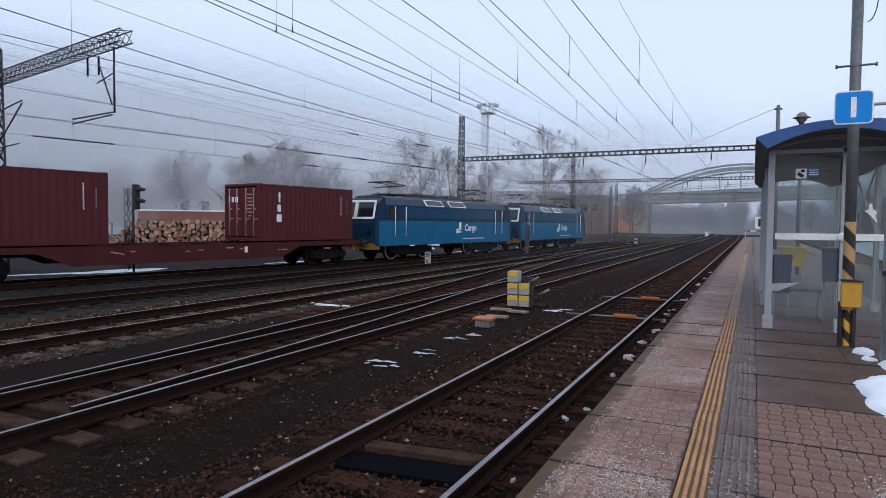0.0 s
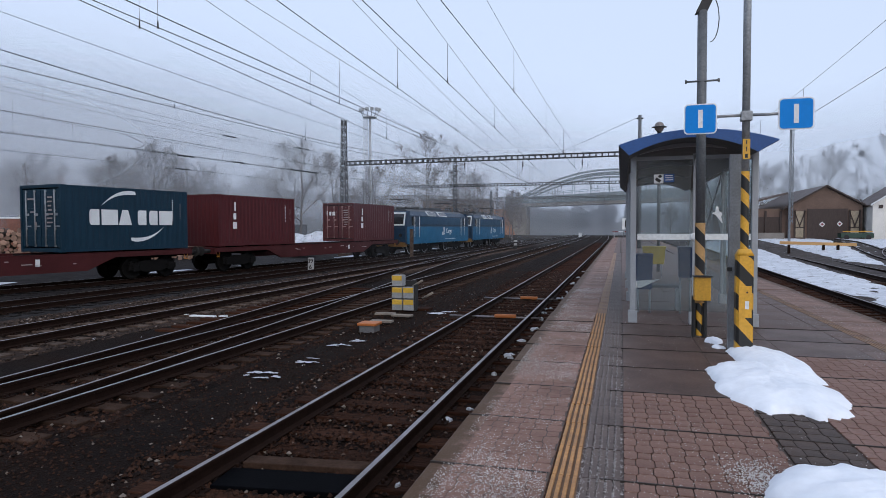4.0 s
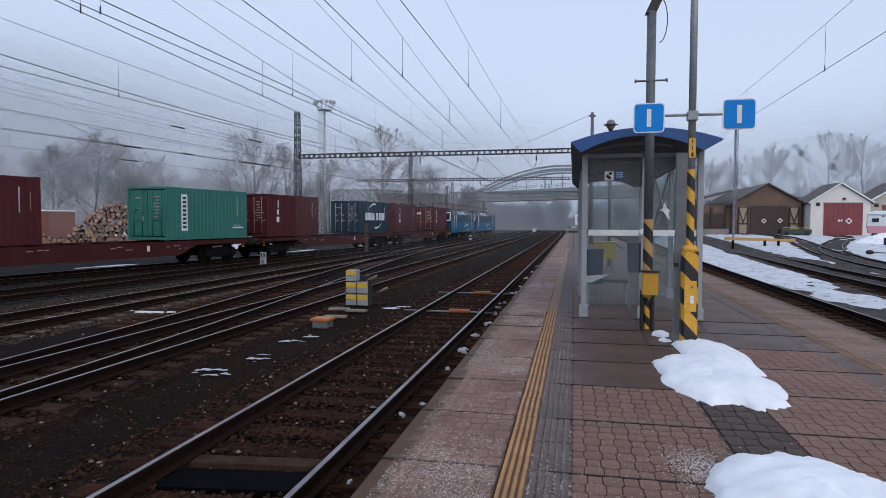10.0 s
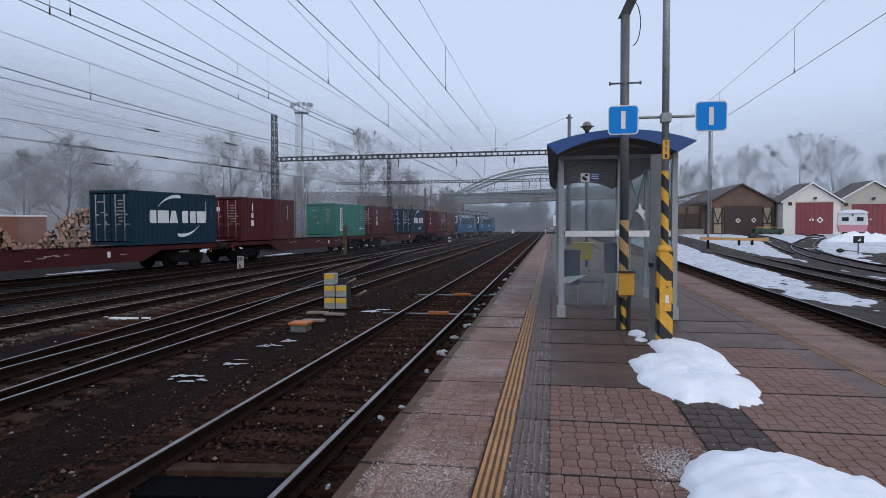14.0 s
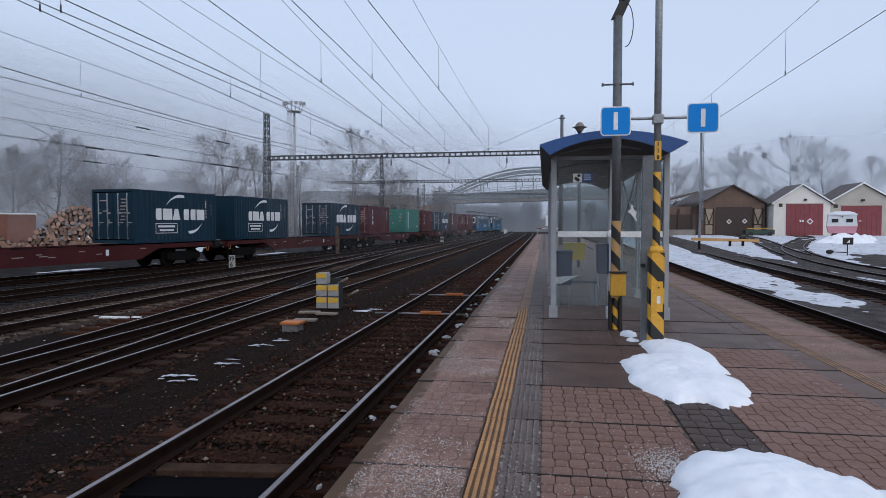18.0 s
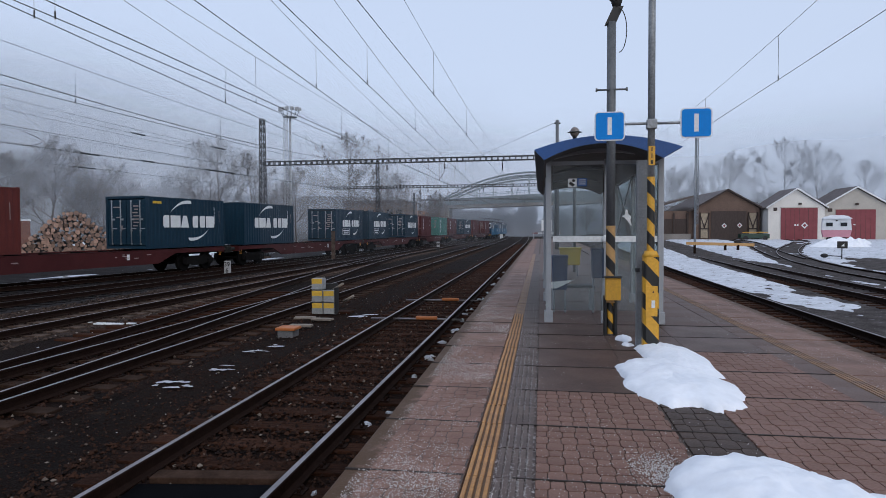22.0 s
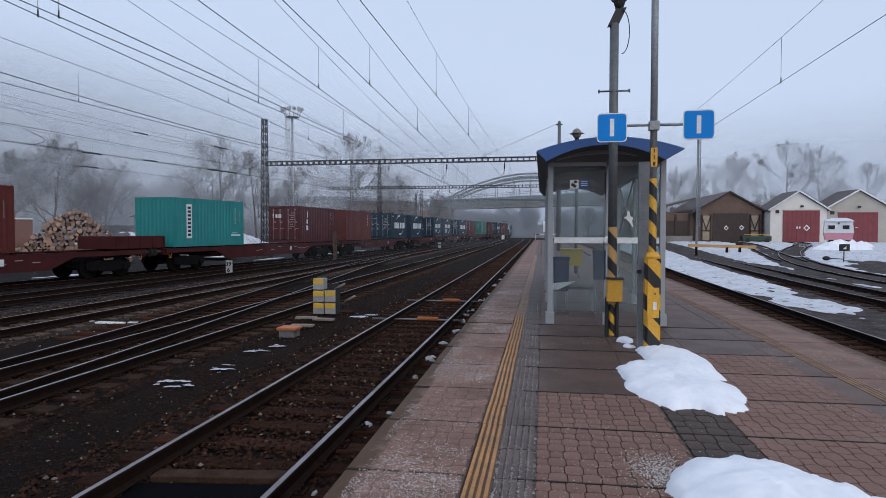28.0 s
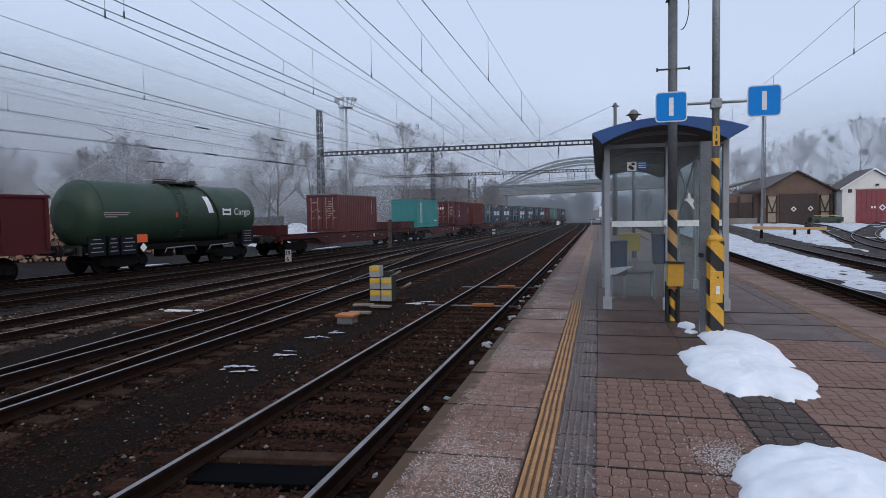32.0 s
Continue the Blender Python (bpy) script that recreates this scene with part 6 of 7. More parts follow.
for x in (14.5, 16.5, 18.5, 20.3):
    boxpart("wing_post", (x, 92.9, 1.8), (0.25, 0.2, 3.8), dark_wood, barn)
# Dark flat panels put the shade of open bays on the solid wing wall.
for x in (15.5, 17.5, 19.4):
    boxpart("open_bay", (x, 92.97, 1.7), (1.55, 0.06, 2.4), dark_wood, barn, "dark panel standing in for an open bay's shade between posts")
boxpart("loading_dock", (17.0, 91.6, 0.35), (6.5, 2.0, 0.9), concrete_m, barn)
annex = gable_house("lean_to", "dark timber annex between two sheds", 29.1, 30.4, 96, 106, GZ, 3.8, 4.2, dark_wood)
cart = thing("rail_trolley", "dark rail trolley with a yellow frame by the goods shed", "trolley")
boxpart("body", (28.0, 89.6, 0.5), (3.6, 1.4, 0.6), paint("dark_green_paint", (0.02, 0.05, 0.035)), cart, bevel=0.05)
part("rail_frame", box(B(), (28.0, 88.9, 1.0), (3.2, 0.08, 0.08)), hazard_y, cart)
for x in (26.8, 29.2):
    part("wheel", rod(B(), (x, 88.85, 0.25), (x, 88.95, 0.25), 0.3, 16), black_m, cart)

van = thing("caravan", "small white and pink works caravan by the shed", "caravan")
pink_m = paint("faded_pink_paint", (0.62, 0.28, 0.34), 0.6)
part("lower_body", prism(B(), [(31.95, 0.5), (34.55, 0.5), (34.72, 1.35), (31.78, 1.35)], "y", 78, 80.6), pink_m, van, "faded pink lower panels")
part("upper_body", prism(B(), [(31.78, 1.354), (34.72, 1.354), (34.6, 2.6), (31.9, 2.6)], "y", 78, 80.6), white_m, van, "white upper panels")
part("waist_band", box(B(), (33.25, 77.985, 1.36), (2.9, 0.02, 0.1)), white_m, van)
part("roof", prism(B(), [(31.75, 2.604), (34.75, 2.604), (34.4, 2.86), (33.9, 3.0), (32.6, 3.0), (32.1, 2.86)], "y", 77.8, 80.7), snow_m, van, "snow-covered curved roof")
for x in (32.55, 33.95):
    w = boxpart("window", (x, 77.98, 1.95), (0.78, 0.06, 0.55), white_m, van)
    boxpart("pane", (x, 77.94, 1.95), (0.64, 0.03, 0.42), dark_glass, w)
    part("wheel", rod(B(), (x, 78.3, 0.25), (x, 78.6, 0.25), 0.32, 16), black_m, van)
part("lamp", rod(B(), (33.25, 77.9, 2.4), (33.25, 78.0, 2.4), 0.09, 10), black_m, van)
boxpart("drawbar", (33.25, 77.4, 0.4), (0.12, 1.2, 0.1), black_m, van)
van.matrix_world = Matrix.Translation((33.25, 78, 0)) @ Matrix.Rotation(radians(-20), 4, "Z") @ Matrix.Translation((-33.25, -78, 0))

mast_r = thing("light_pole", "slender pale steel light pole in the snow", "lamp post")
part("pole", rod(B(), (17.2, 75, -0.3), (17.2, 75, 12.0), 0.13, 10, 0.08), grey_m, mast_r)
part("ladder", lattice(B(), (17.4, 74.9, 2), (17.4, 74.9, 12.0), 0.2, 24, 0.012, Vector((0, 1, 0))), grey_m, mast_r)
boxpart("lamp", (17.2, 74.6, 12.1), (0.8, 0.5, 0.25), grey_m, mast_r, bevel=0.03)

beam = thing("barrier_beam", "yellow steel barrier beam lying on low stands in snow", "barrier")
boxpart("beam", (14.6, 55, 0.28), (5.3, 0.18, 0.24), hazard_pale, beam, bevel=0.02, rot=Matrix.Rotation(radians(1.5), 3, "Y"))
for x in (12.6, 15.0, 16.0):
    boxpart("stand", (x, 55, -0.2), (0.14, 0.3, 0.8), rail_rust, beam)


def ground_signal(x, y, label, h=0.8):
    s = thing("ground_signal", label, "signal", "low black signals")
    z = ground_height(x, y)
    part("post", rod(B(), (x, y, z), (x, y, z + h), 0.04, 8), black_m, s)
    boxpart("head", (x, y, z + h + 0.2), (0.5, 0.2, 0.42), black_m, s, bevel=0.03)
    boxpart("foot", (x, y, z + 0.05), (0.5, 0.4, 0.14), black_m, s)
    for dz in (0.1, 0.28):
        part("hood", rod(B(), (x, y - 0.1, z + h + dz), (x, y - 0.26, z + h + dz), 0.08, 10), black_m, s)
    return s


ground_signal(16.0, 55.2, "low black shunting signal beside a yellow beam", 0.5)
stand = thing("switch_stand", "black square switch indicator with a weighted lever", "switch stand")
z = ground_height(19.4, 44.7)
part("post", rod(B(), (19.4, 44.7, z), (19.4, 44.7, z + 0.75), 0.035, 8), black_m, stand)
boxpart("target", (19.4, 44.65, z + 0.95), (0.62, 0.05, 0.46), black_m, stand)
part("arrow", prism(B(), [(19.3, z + 0.85), (19.5, z + 0.85), (19.5, z + 1.05)], "y", 44.61, 44.62), white_m, stand)
part("lever", rod(B(), (19.4, 44.7, z + 0.2), (18.4, 44.6, z + 0.25), 0.03, 8), black_m, stand)
part("weight", ball(B(), (18.3, 44.6, z + 0.25), 0.18, (1.3, 1, 0.8)), black_m, stand)

# ---- snow on the ground ----
def snow_cover(x, y):
    n = noise.noise(Vector((x, y * 0.6, 3)) * 0.35) * 0.45 + noise.noise(Vector((x, y * 0.5, 9)) * 1.3) * 0.4 + noise.noise(Vector((x, y * 0.5, 1)) * 3.5) * 0.28
    a, b = RIGHT_1(y), RIGHT_2(y)
    c = -1.0
    if a + 0.95 < x < b - 1.3:
        e = min(x - a - 0.95, b - 1.3 - x)
        c = min(e * 0.9, 0.5) - 0.42 + 0.4 * smoothstep(18, 32, y) - 0.75 * (1 - smoothstep(13, 31, y))
    elif x > b + 1.2 and y > 26:
        e = min(abs(x - s(y)) for s in (SPUR_1, SPUR_3))
        c = min((x - b - 1.2) * 0.8, 0.75) - 0.95 * (1 - smoothstep(0.8, 1.5, e)) - 0.9 * (1 - smoothstep(36, 50, y))
        c -= 0.75 * smoothstep(1.0, 3.5, x - SPUR_1(y)) * (1 - smoothstep(44, 58, y))
    return c + n


snow_xs = [6.6 + 0.22 * i for i in range(90)] + [26.6 + 0.6 * i for i in range(45)]
snow_ys = [11 + 0.35 * i for i in range(90)] + [43 + 0.7 * i for i in range(72)]
me = grid_mesh("snow_field", snow_xs, snow_ys, lambda x, y: ground_height(x, y) + max(min(0.13 * snow_cover(x, y), 0.12), -0.3) + 0.03)
tagged(mesh_part("snow_field", me, dirty_snow), "patchy melting snow between the tracks and sheds", "snow", kind="stuff")
mound("snow_mound", "ploughed grey-white snow heap before the sheds", 26.4, 61, 2.4, 1.7, 0.95, 0, 21, -0.4)
mound("snow_mound", "ploughed grey-white snow heap before the sheds", 29.8, 66, 1.7, 1.5, 0.9, 0, 22, -0.4)
for i, (x, y, rx, ry, h) in enumerate(((-27.5, 55, 3.2, 2.4, 2.3), (-31.5, 58, 3.5, 2.5, 2.0), (-36, 50, 5, 2.2, 0.7), (-33, 46, 3.5, 1.6, 0.5), (-42, 34, 3, 1.2, 0.5), (-26, 47, 3.0, 1.5, 0.5))):
    mound("snow_mound", "dirty snow heap beyond the goods train", x, y, rx, ry, h * 0.62, 30 * i, 30 + i, -0.5, mat=dirty_snow)

def back_cover(x, y):
    e = TRAIN(y) - 2.2 - x
    return min(e, 4.2 - e) * 0.9 - 2.05 + 1.0 * noise.noise(Vector((x * 0.3, y * 0.22, 5))) + 0.2 * noise.noise(Vector((x, y, 2)) * 1.5)


me = bpy.data.meshes.new("snow_strip")
vs = [(TRAIN(y * 0.6) - 1.8 - i * 0.35, y * 0.6, ground_height(TRAIN(y * 0.6) - 1.8 - i * 0.35, y * 0.6) + max(min(0.14 * back_cover(TRAIN(y * 0.6) - 1.8 - i * 0.35, y * 0.6), 0.14), -0.3) + 0.02) for y in range(10, 130) for i in range(16)]
me.from_pydata(vs, [], [(j * 16 + i, j * 16 + i + 1, j * 16 + i + 17, j * 16 + i + 16) for j in range(119) for i in range(15)])
tagged(mesh_part("snow_strip", me, dirty_snow), "broken strip of snow beyond the goods train", "snow", kind="stuff")

# ---- beyond the goods train ----
bark_m = material("log_bark", (0.06, 0.04, 0.032), 0.85, scale=3, bump=0.5, per_object=0.25)
cut_m = material("pale_cut_wood", (0.32, 0.2, 0.15), 0.8, second=(0.27, 0.165, 0.12), scale=4, bump=0.2, per_object=0.45)


def log_mesh(r):
    bm = rod(B(), (0, 0, 0), (4, 0, 0), r, 12)
    for f in bm.faces:
        f.material_index = int(len(f.verts) > 4)
    me = bpy.data.meshes.new("log")
    bm.to_mesh(me)
    bm.free()
    me.materials.append(bark_m), me.materials.append(cut_m)
    return me


log_mes = [log_mesh(r) for r in (0.085, 0.105, 0.125, 0.15)]


def log_pile(cx, cy, width, rows, turn, label, peak, seed):
    pile = thing("log_pile", label, "log pile", "log piles")
    pile.matrix_world = pose(cx, cy, ground_height(cx, cy), 0, 0, turn)
    rng = random.Random(seed)
    for j in range(rows):
        w = width * (1 - (j / rows) ** 1.3 * peak)
        n = max(int(w / 0.25), 1)
        for i in range(n):
            o = mesh_part("log", rng.choice(log_mes), None, pile)
            o.matrix_local = pose(rng.uniform(-0.25, 0.25), -w / 2 + (i + 0.5) * w / n + rng.uniform(-0.07, 0.07), 0.12 + j * 0.205 + rng.uniform(-0.06, 0.06), rng.uniform(0, 360), rng.uniform(-2, 2), rng.uniform(-3, 3) + 180)
    return pile


log_pile(-29.3, 36.0, 6.6, 16, -52, "pyramid of freshly cut logs with pale ends", 0.88, 1)
log_pile(-31.2, 27.6, 9.0, 10, -42, "long low stack of cut logs", 0.45, 2)
log_pile(-36.5, 37.5, 6.5, 4, -48, "stack of snow-dusted cut logs", 0.3, 3)
log_pile(-34.0, 22.5, 6.0, 5, -36, "stack of thin cut logs", 0.2, 4)

terracotta = material("terracotta_block_wall", (0.2, 0.075, 0.047), 0.85, scale=1.0, fine=12, bump=0.4, spread=0.25)
yard_wall = thing("yard_wall", "terracotta block wall with a pale coping", "wall", kind="structure")
for i in range(2):
    o = boxpart("wall_panel", (0, 0, 1.35), (4.9, 0.3, 2.7), terracotta, yard_wall)
    o.matrix_local = pose(-42.6 + i * 3.35, 36.5 + i * 3.6, -0.35, 0, 0, 47)
    o = boxpart("coping", (0, 0, 2.75), (5.0, 0.42, 0.1), white_m, yard_wall)
    o.matrix_local = pose(-42.6 + i * 3.35, 36.5 + i * 3.6, -0.35, 0, 0, 47)
sig = thing("railway_signal", "black railway signal with hooded lamps seen from behind", "signal")
part("post", rod(B(), (-24.6, 19.0, -0.7), (-24.6, 19.0, 2.25), 0.05, 8), black_m, sig)
boxpart("head", (-24.4, 19.0, 2.6), (0.2, 0.26, 1.1), black_m, sig, bevel=0.03)
for dz in (2.45, 2.95):
    part("hood", rod(B(), (-24.32, 19.0, dz), (-23.95, 19.06, dz - 0.03), 0.11, 10, 0.07), black_m, sig)
part("bracket", rod(B(), (-24.6, 19.0, 2.15), (-24.4, 19.0, 2.2), 0.03, 6), black_m, sig)
part("rail_hoop", lattice(B(), (-24.78, 18.9, -0.6), (-24.78, 18.9, 3.0), 0.24, 8, 0.009, Vector((0, 1, 0))), black_m, sig)


def house(x, y, z, w, d, h, ridge, turn, label, wall):
    o = thing("house", label, "house", "hazy houses")
    o.matrix_world = pose(x, y, z, 0, 0, turn)
    part("wall", prism(B(), [(-w / 2, -1), (w / 2, -1), (w / 2, h), (0, ridge), (-w / 2, h)], "y", -d / 2, d / 2), wall, o)
    for s in (-1, 1):
        part("roof", prism(B(), [(s * (w / 2 + 0.4), h - 0.4 * (ridge - h) / (w / 2)), (0, ridge + 0.02), (0, ridge + 0.25), (s * (w / 2 + 0.4), h - 0.4 * (ridge - h) / (w / 2) + 0.22)], "y", -d / 2 - 0.3, d / 2 + 0.3), roof_tile, o)
    for dx in (-w / 5, w / 5):
        boxpart("window", (dx, -d / 2 - 0.02, h * 0.55), (1.0, 0.1, 1.3), dark_glass, o)
    boxpart("chimney", (w / 5, 0, ridge), (0.6, 0.6, 1.6), terracotta, o)
    return o


house(-70, 64, 2.4, 6.5, 8, 2.2, 5.4, 48, "gabled house dim in the mist", plaster)
house(-77, 58, 1.6, 9, 7, 2.6, 4.6, -42, "low house with a pale roof in the mist", plaster2)
house(-74, 82, 3.0, 8, 8, 3.5, 6.5, 30, "hazy house beyond the log yard", plaster)
flat = thing("workshop_building", "plain brown workshop building by the bridge", "building")
part("wall", box(B(), (-38, 150, 3.5), (14.4, 14, 8.8)), ochre_wall, flat)
part("roof", box(B(), (-38, 149.8, 8.05), (15.2, 15, 0.4)), roof_tile, flat)
for i in range(6):
    boxpart("window", (-43.6 + i * 2.25, 142.96, 5.4), (1.4, 0.1, 1.5), dark_glass, flat)


def car(x, y, turn, mat, label):
    c = thing("car", label, "car", "parked cars")
    c.matrix_world = pose(x, y, ground_height(x, y), 0, 0, turn)
    body = prism(B(), [(-2.1, 0.35), (2.1, 0.35), (2.15, 0.75), (1.2, 0.9), (-2.0, 0.95), (-2.15, 0.7)], "y", -0.85, 0.85)
    part("body", body, mat, c)
    part("cabin", prism(B(), [(-1.8, 0.95), (1.15, 0.9), (0.5, 1.42), (-1.3, 1.45)], "y", -0.75, 0.75), mat, c)
    for s in (-1, 1):
        part("side_window", prism(B(), [(-1.5, 1.0), (0.85, 0.97), (0.42, 1.36), (-1.2, 1.38)], "y", s * 0.755 - 0.006, s * 0.755 + 0.006), dark_glass, c)
        for wx in (-1.3, 1.3):
            part("wheel", rod(B(), (wx, s * 0.72, 0.32), (wx, s * 0.88, 0.32), 0.32, 16), black_m, c)
    return c


silver_m = paint("silver_car_paint", (0.6, 0.62, 0.64), 0.3)
slush_m = material("slushy_bank", (0.075, 0.07, 0.07), 0.7, second=(0.045, 0.04, 0.04), scale=1.0, fine=9, bump=0.5, spot=(0.68, 0.7, 0.75), spots=0.16, spot_scale=0.55, dist=0.05)
terrace = boxpart("terrace", (0, 0, 0.75), (15, 7, 2.7), asphalt, None, bevel=0.05)
terrace.matrix_world = pose(-48.5, 74.2, 0, 0, 0, 62)
tagged(terrace, "low wet asphalt terrace with parked cars", "terrace", kind="structure")
mound("snow_bank", "dirty snow bank with a track up to parked cars", -43.5, 66.5, 9, 4.5, 2.1, 40, 51, -0.6, mat=slush_m)
for x, y, z, m, label in ((-46.5, 72.3, 2.1, silver_m, "silver estate car parked on a snowy bank"), (-48.0, 77.5, 2.1, silver_m, "pale grey car parked on a snowy bank")):
    car(x, y, 80, m, label).matrix_world = pose(x, y, z, 0, 0, 80)
house(-53.5, 83, 1.6, 7, 5, 1.9, 3.4, 40, "low pale cottage above the snowy bank", plaster)

# ---- trees in winter ----
twig_m = material("grey_brown_twigs", (0.11, 0.095, 0.09), 0.9, scale=4, bump=0.2)


def tree_meshes(seed, height, wide, limbs=13, bare=0.22, twig=0.009, dense=2):
    """A tapering trunk with limbs that reach for a domed outline and split into finer and finer twigs."""
    rng = random.Random(seed)
    segs = []
    up = Vector((0, 0, 1))
    mid, rx, rz = height * (0.5 + bare * 0.3), wide * height / 2, height * (0.5 - bare * 0.3)

    def reach(p, d):
        """How far the outline lies from p along d."""
        a, b = Vector((p.x / rx, p.y / rx, (p.z - mid) / rz)), Vector((d.x / rx, d.y / rx, d.z / rz))
        q, h, c = b.dot(b), a.dot(b), a.dot(a) - 1
        return max((-h + math.sqrt(max(h * h - q * c, 0))) / q, 0.0) if c < 0 else height * 0.03

    def limb(p, d, length, r, level):
        n = (0, 7, 4, 3, 1)[level]
        for i in range(n):
            d = (d + Vector((rng.uniform(-1, 1), rng.uniform(-1, 1), rng.uniform(-0.8, 0.9))) * (0.1 if level < 3 else 0.13) + up * (0.06 if level == 1 else 0.03)).normalized()
            q = p + d * length / n
            segs.append((p, q, r, r * 0.82, level))
            p, r = q, r * 0.82
            if level < 4:
                for _ in range((dense, 1, 2)[level - 1]):
                    a = Vector((rng.uniform(-1, 1), rng.uniform(-1, 1), rng.uniform(-0.7, 0.9))).normalized()
                    e = (d * 0.8 + a * 0.62 + up * 0.08).normalized()
                    limb(p, e, min(reach(p, e), length * rng.uniform(0.4, 0.68)) * rng.uniform(0.75, 1.05) + height * 0.006, r * 0.55, level + 1)
    p, d, r = Vector((0, 0, -0.4)), up.copy(), height * 0.016
    steps, k = 12, 0
    for i in range(steps):
        d = (d + Vector((rng.uniform(-1, 1), rng.uniform(-1, 1), 0)) * 0.08 + up * 0.2).normalized()
        q = p + d * height * 0.78 / steps
        segs.append((p, q, r, r * 0.9, 0))
        p, r = q, r * 0.9
        if p.z > bare * height:
            for _ in range(max(1, round(limbs / (steps * (1 - bare))))):
                k += 1
                a = 2.4 * k + rng.uniform(-0.4, 0.4)
                e = Vector((math.cos(a), math.sin(a), rng.uniform(0.3, 1.1))).normalized()
                limb(p, e, reach(p, e) * rng.uniform(0.78, 1.0), r * 0.55, 1)
    limb(p, up, height - p.z, r * 0.8, 1)
    nests = [q for p, q, r0, r1, l in segs if l == 2 and q.z > height * 0.62]
    out = []
    for name, test in (("trunk", lambda l: l == 0), ("crown", lambda l: l > 0)):
        vs, fs = [], []
        for p, q, r0, r1, l in segs:
            if not test(l):
                continue
            k = 7 if l == 0 else 3
            r0, r1 = max(r0, twig), max(r1, twig * 0.8)
            d = (q - p).normalized()
            u = d.orthogonal().normalized()
            v = d.cross(u)
            b = len(vs)
            for c, r in ((p, r0), (q, r1)):
                vs += [tuple(c + (u * math.cos(2 * math.pi * i / k) + v * math.sin(2 * math.pi * i / k)) * r) for i in range(k)]
            fs += [(b + i, b + (i + 1) % k, b + k + (i + 1) % k, b + k + i) for i in range(k)]
        me = bpy.data.meshes.new(name)
        me.from_pydata(vs, [], fs)
        me.materials.append(twig_m)
        out.append((name, me))
    NESTS.append((nests[len(nests) // 3], nests[len(nests) // 2]))
    return out


NESTS = []
KINDS = [tree_meshes(11, 12, 0.8, 14, 0.2, dense=3), tree_meshes(12, 12, 0.95, 15, 0.12, dense=3), tree_meshes(13, 12, 0.62, 13, dense=3), tree_meshes(15, 12, 0.9, 9, 0.28, 0.0075, 2), tree_meshes(16, 12, 0.85, 8, 0.1, 0.018, 1), tree_meshes(17, 12, 1.1, 8, 0.06, 0.018, 1), tree_meshes(18, 12, 0.65, 7, 0.12, 0.018, 1), tree_meshes(21, 12, 1.0, 10, 0.22, 0.0065, 2), tree_meshes(22, 12, 0.6, 9, 0.25, 0.0065, 2), tree_meshes(23, 12, 0.85, 9, 0.2, 0.0065, 2)]


def tree(x, y, h, kind, label="bare winter tree with fine grey-brown twigs", nested=False):
    t = thing("tree", label, "tree", "bare trees")
    for name, me in KINDS[kind]:
        o = mesh_part(name, me, None, t)
    k = h / 12
    t.matrix_world = pose(x, y, ground_height(x, y), 0, 0, (x * 37 + y * 11) % 360) @ Matrix.Diagonal((k, k, k, 1))
    for c in NESTS[kind] if nested else ():
        bm = B()
        rr = random.Random(5)
        for _ in range(240):
            d = Vector((rr.gauss(0, 1), rr.gauss(0, 1), rr.gauss(0, 1))).normalized()
            rod(bm, c + d * 0.1, c + d * rr.uniform(0.34, 0.5), 0.012, 3)
        part("mistletoe", bm, twig_m, t, "round tuft of mistletoe")
    return t


for x, y, h, k in ((-36.2, 67, 12.4, 9), (-38.8, 69.5, 10.4, 8), (-33.2, 70, 11, 8), (-31.2, 78, 10.0, 7), (-34, 80, 8.5, 9), (-28.6, 92, 16.2, 7), (-25, 98, 12, 8), (-30.5, 99, 12, 3), (-26.4, 116, 12.6, 3), (-20.5, 122, 9.5, 2), (-54, 63, 12.0, 1), (-58.5, 62, 10.5, 0), (-53, 67, 8.5, 1), (-64, 57, 10.5, 1), (-71, 52, 9, 1), (-31, 135, 12, 3), (-24, 140, 9, 0), (-78, 46, 9, 1)):
    tree(x, y, h, k)
for x, y, h, k in ((41.4, 117, 16.6, 7), (46.8, 117, 15.6, 8), (32.1, 117, 14.6, 9), (25.8, 118, 12.6, 8), (22.5, 117, 12.2, 9), (54.3, 117, 12.8, 7), (61, 116, 12.5, 9), (18, 117, 11, 9), (28.5, 121, 10.5, 8), (50.5, 124, 9.5, 9), (70, 118, 11, 8), (14, 132, 10, 9)):
    tree(x, y, h, k, "bare winter tree behind the sheds", h == 16.6)
rng = random.Random(77)
for i in range(40):
    a, r = radians(rng.uniform(30, 72)), rng.uniform(100, 150)
    tree(-r * math.sin(a), r * math.cos(a), rng.uniform(7, 12), rng.randrange(4, 7), "hazy bare tree on the misty hillside")
for i in range(22):
    tree(rng.uniform(8, 90), rng.uniform(128, 165), rng.uniform(5, 8), rng.randrange(4, 7), "hazy bare tree behind the sheds")
for i in range(20):
    tree(rng.uniform(-70, 25), rng.uniform(200, 300), rng.uniform(8, 13), rng.randrange(4, 7), "hazy bare tree beyond the bridge")

for i in range(70):
    tree(rng.uniform(-40, 26), rng.uniform(192, 226), rng.uniform(5, 10), rng.randrange(4, 7), "hazy leafless bush beyond the bridge")

for i in range(16):
    tree(rng.uniform(14, 62), rng.uniform(113, 117), rng.uniform(5, 8), rng.randrange(4, 7), "leafless thicket close behind the sheds")

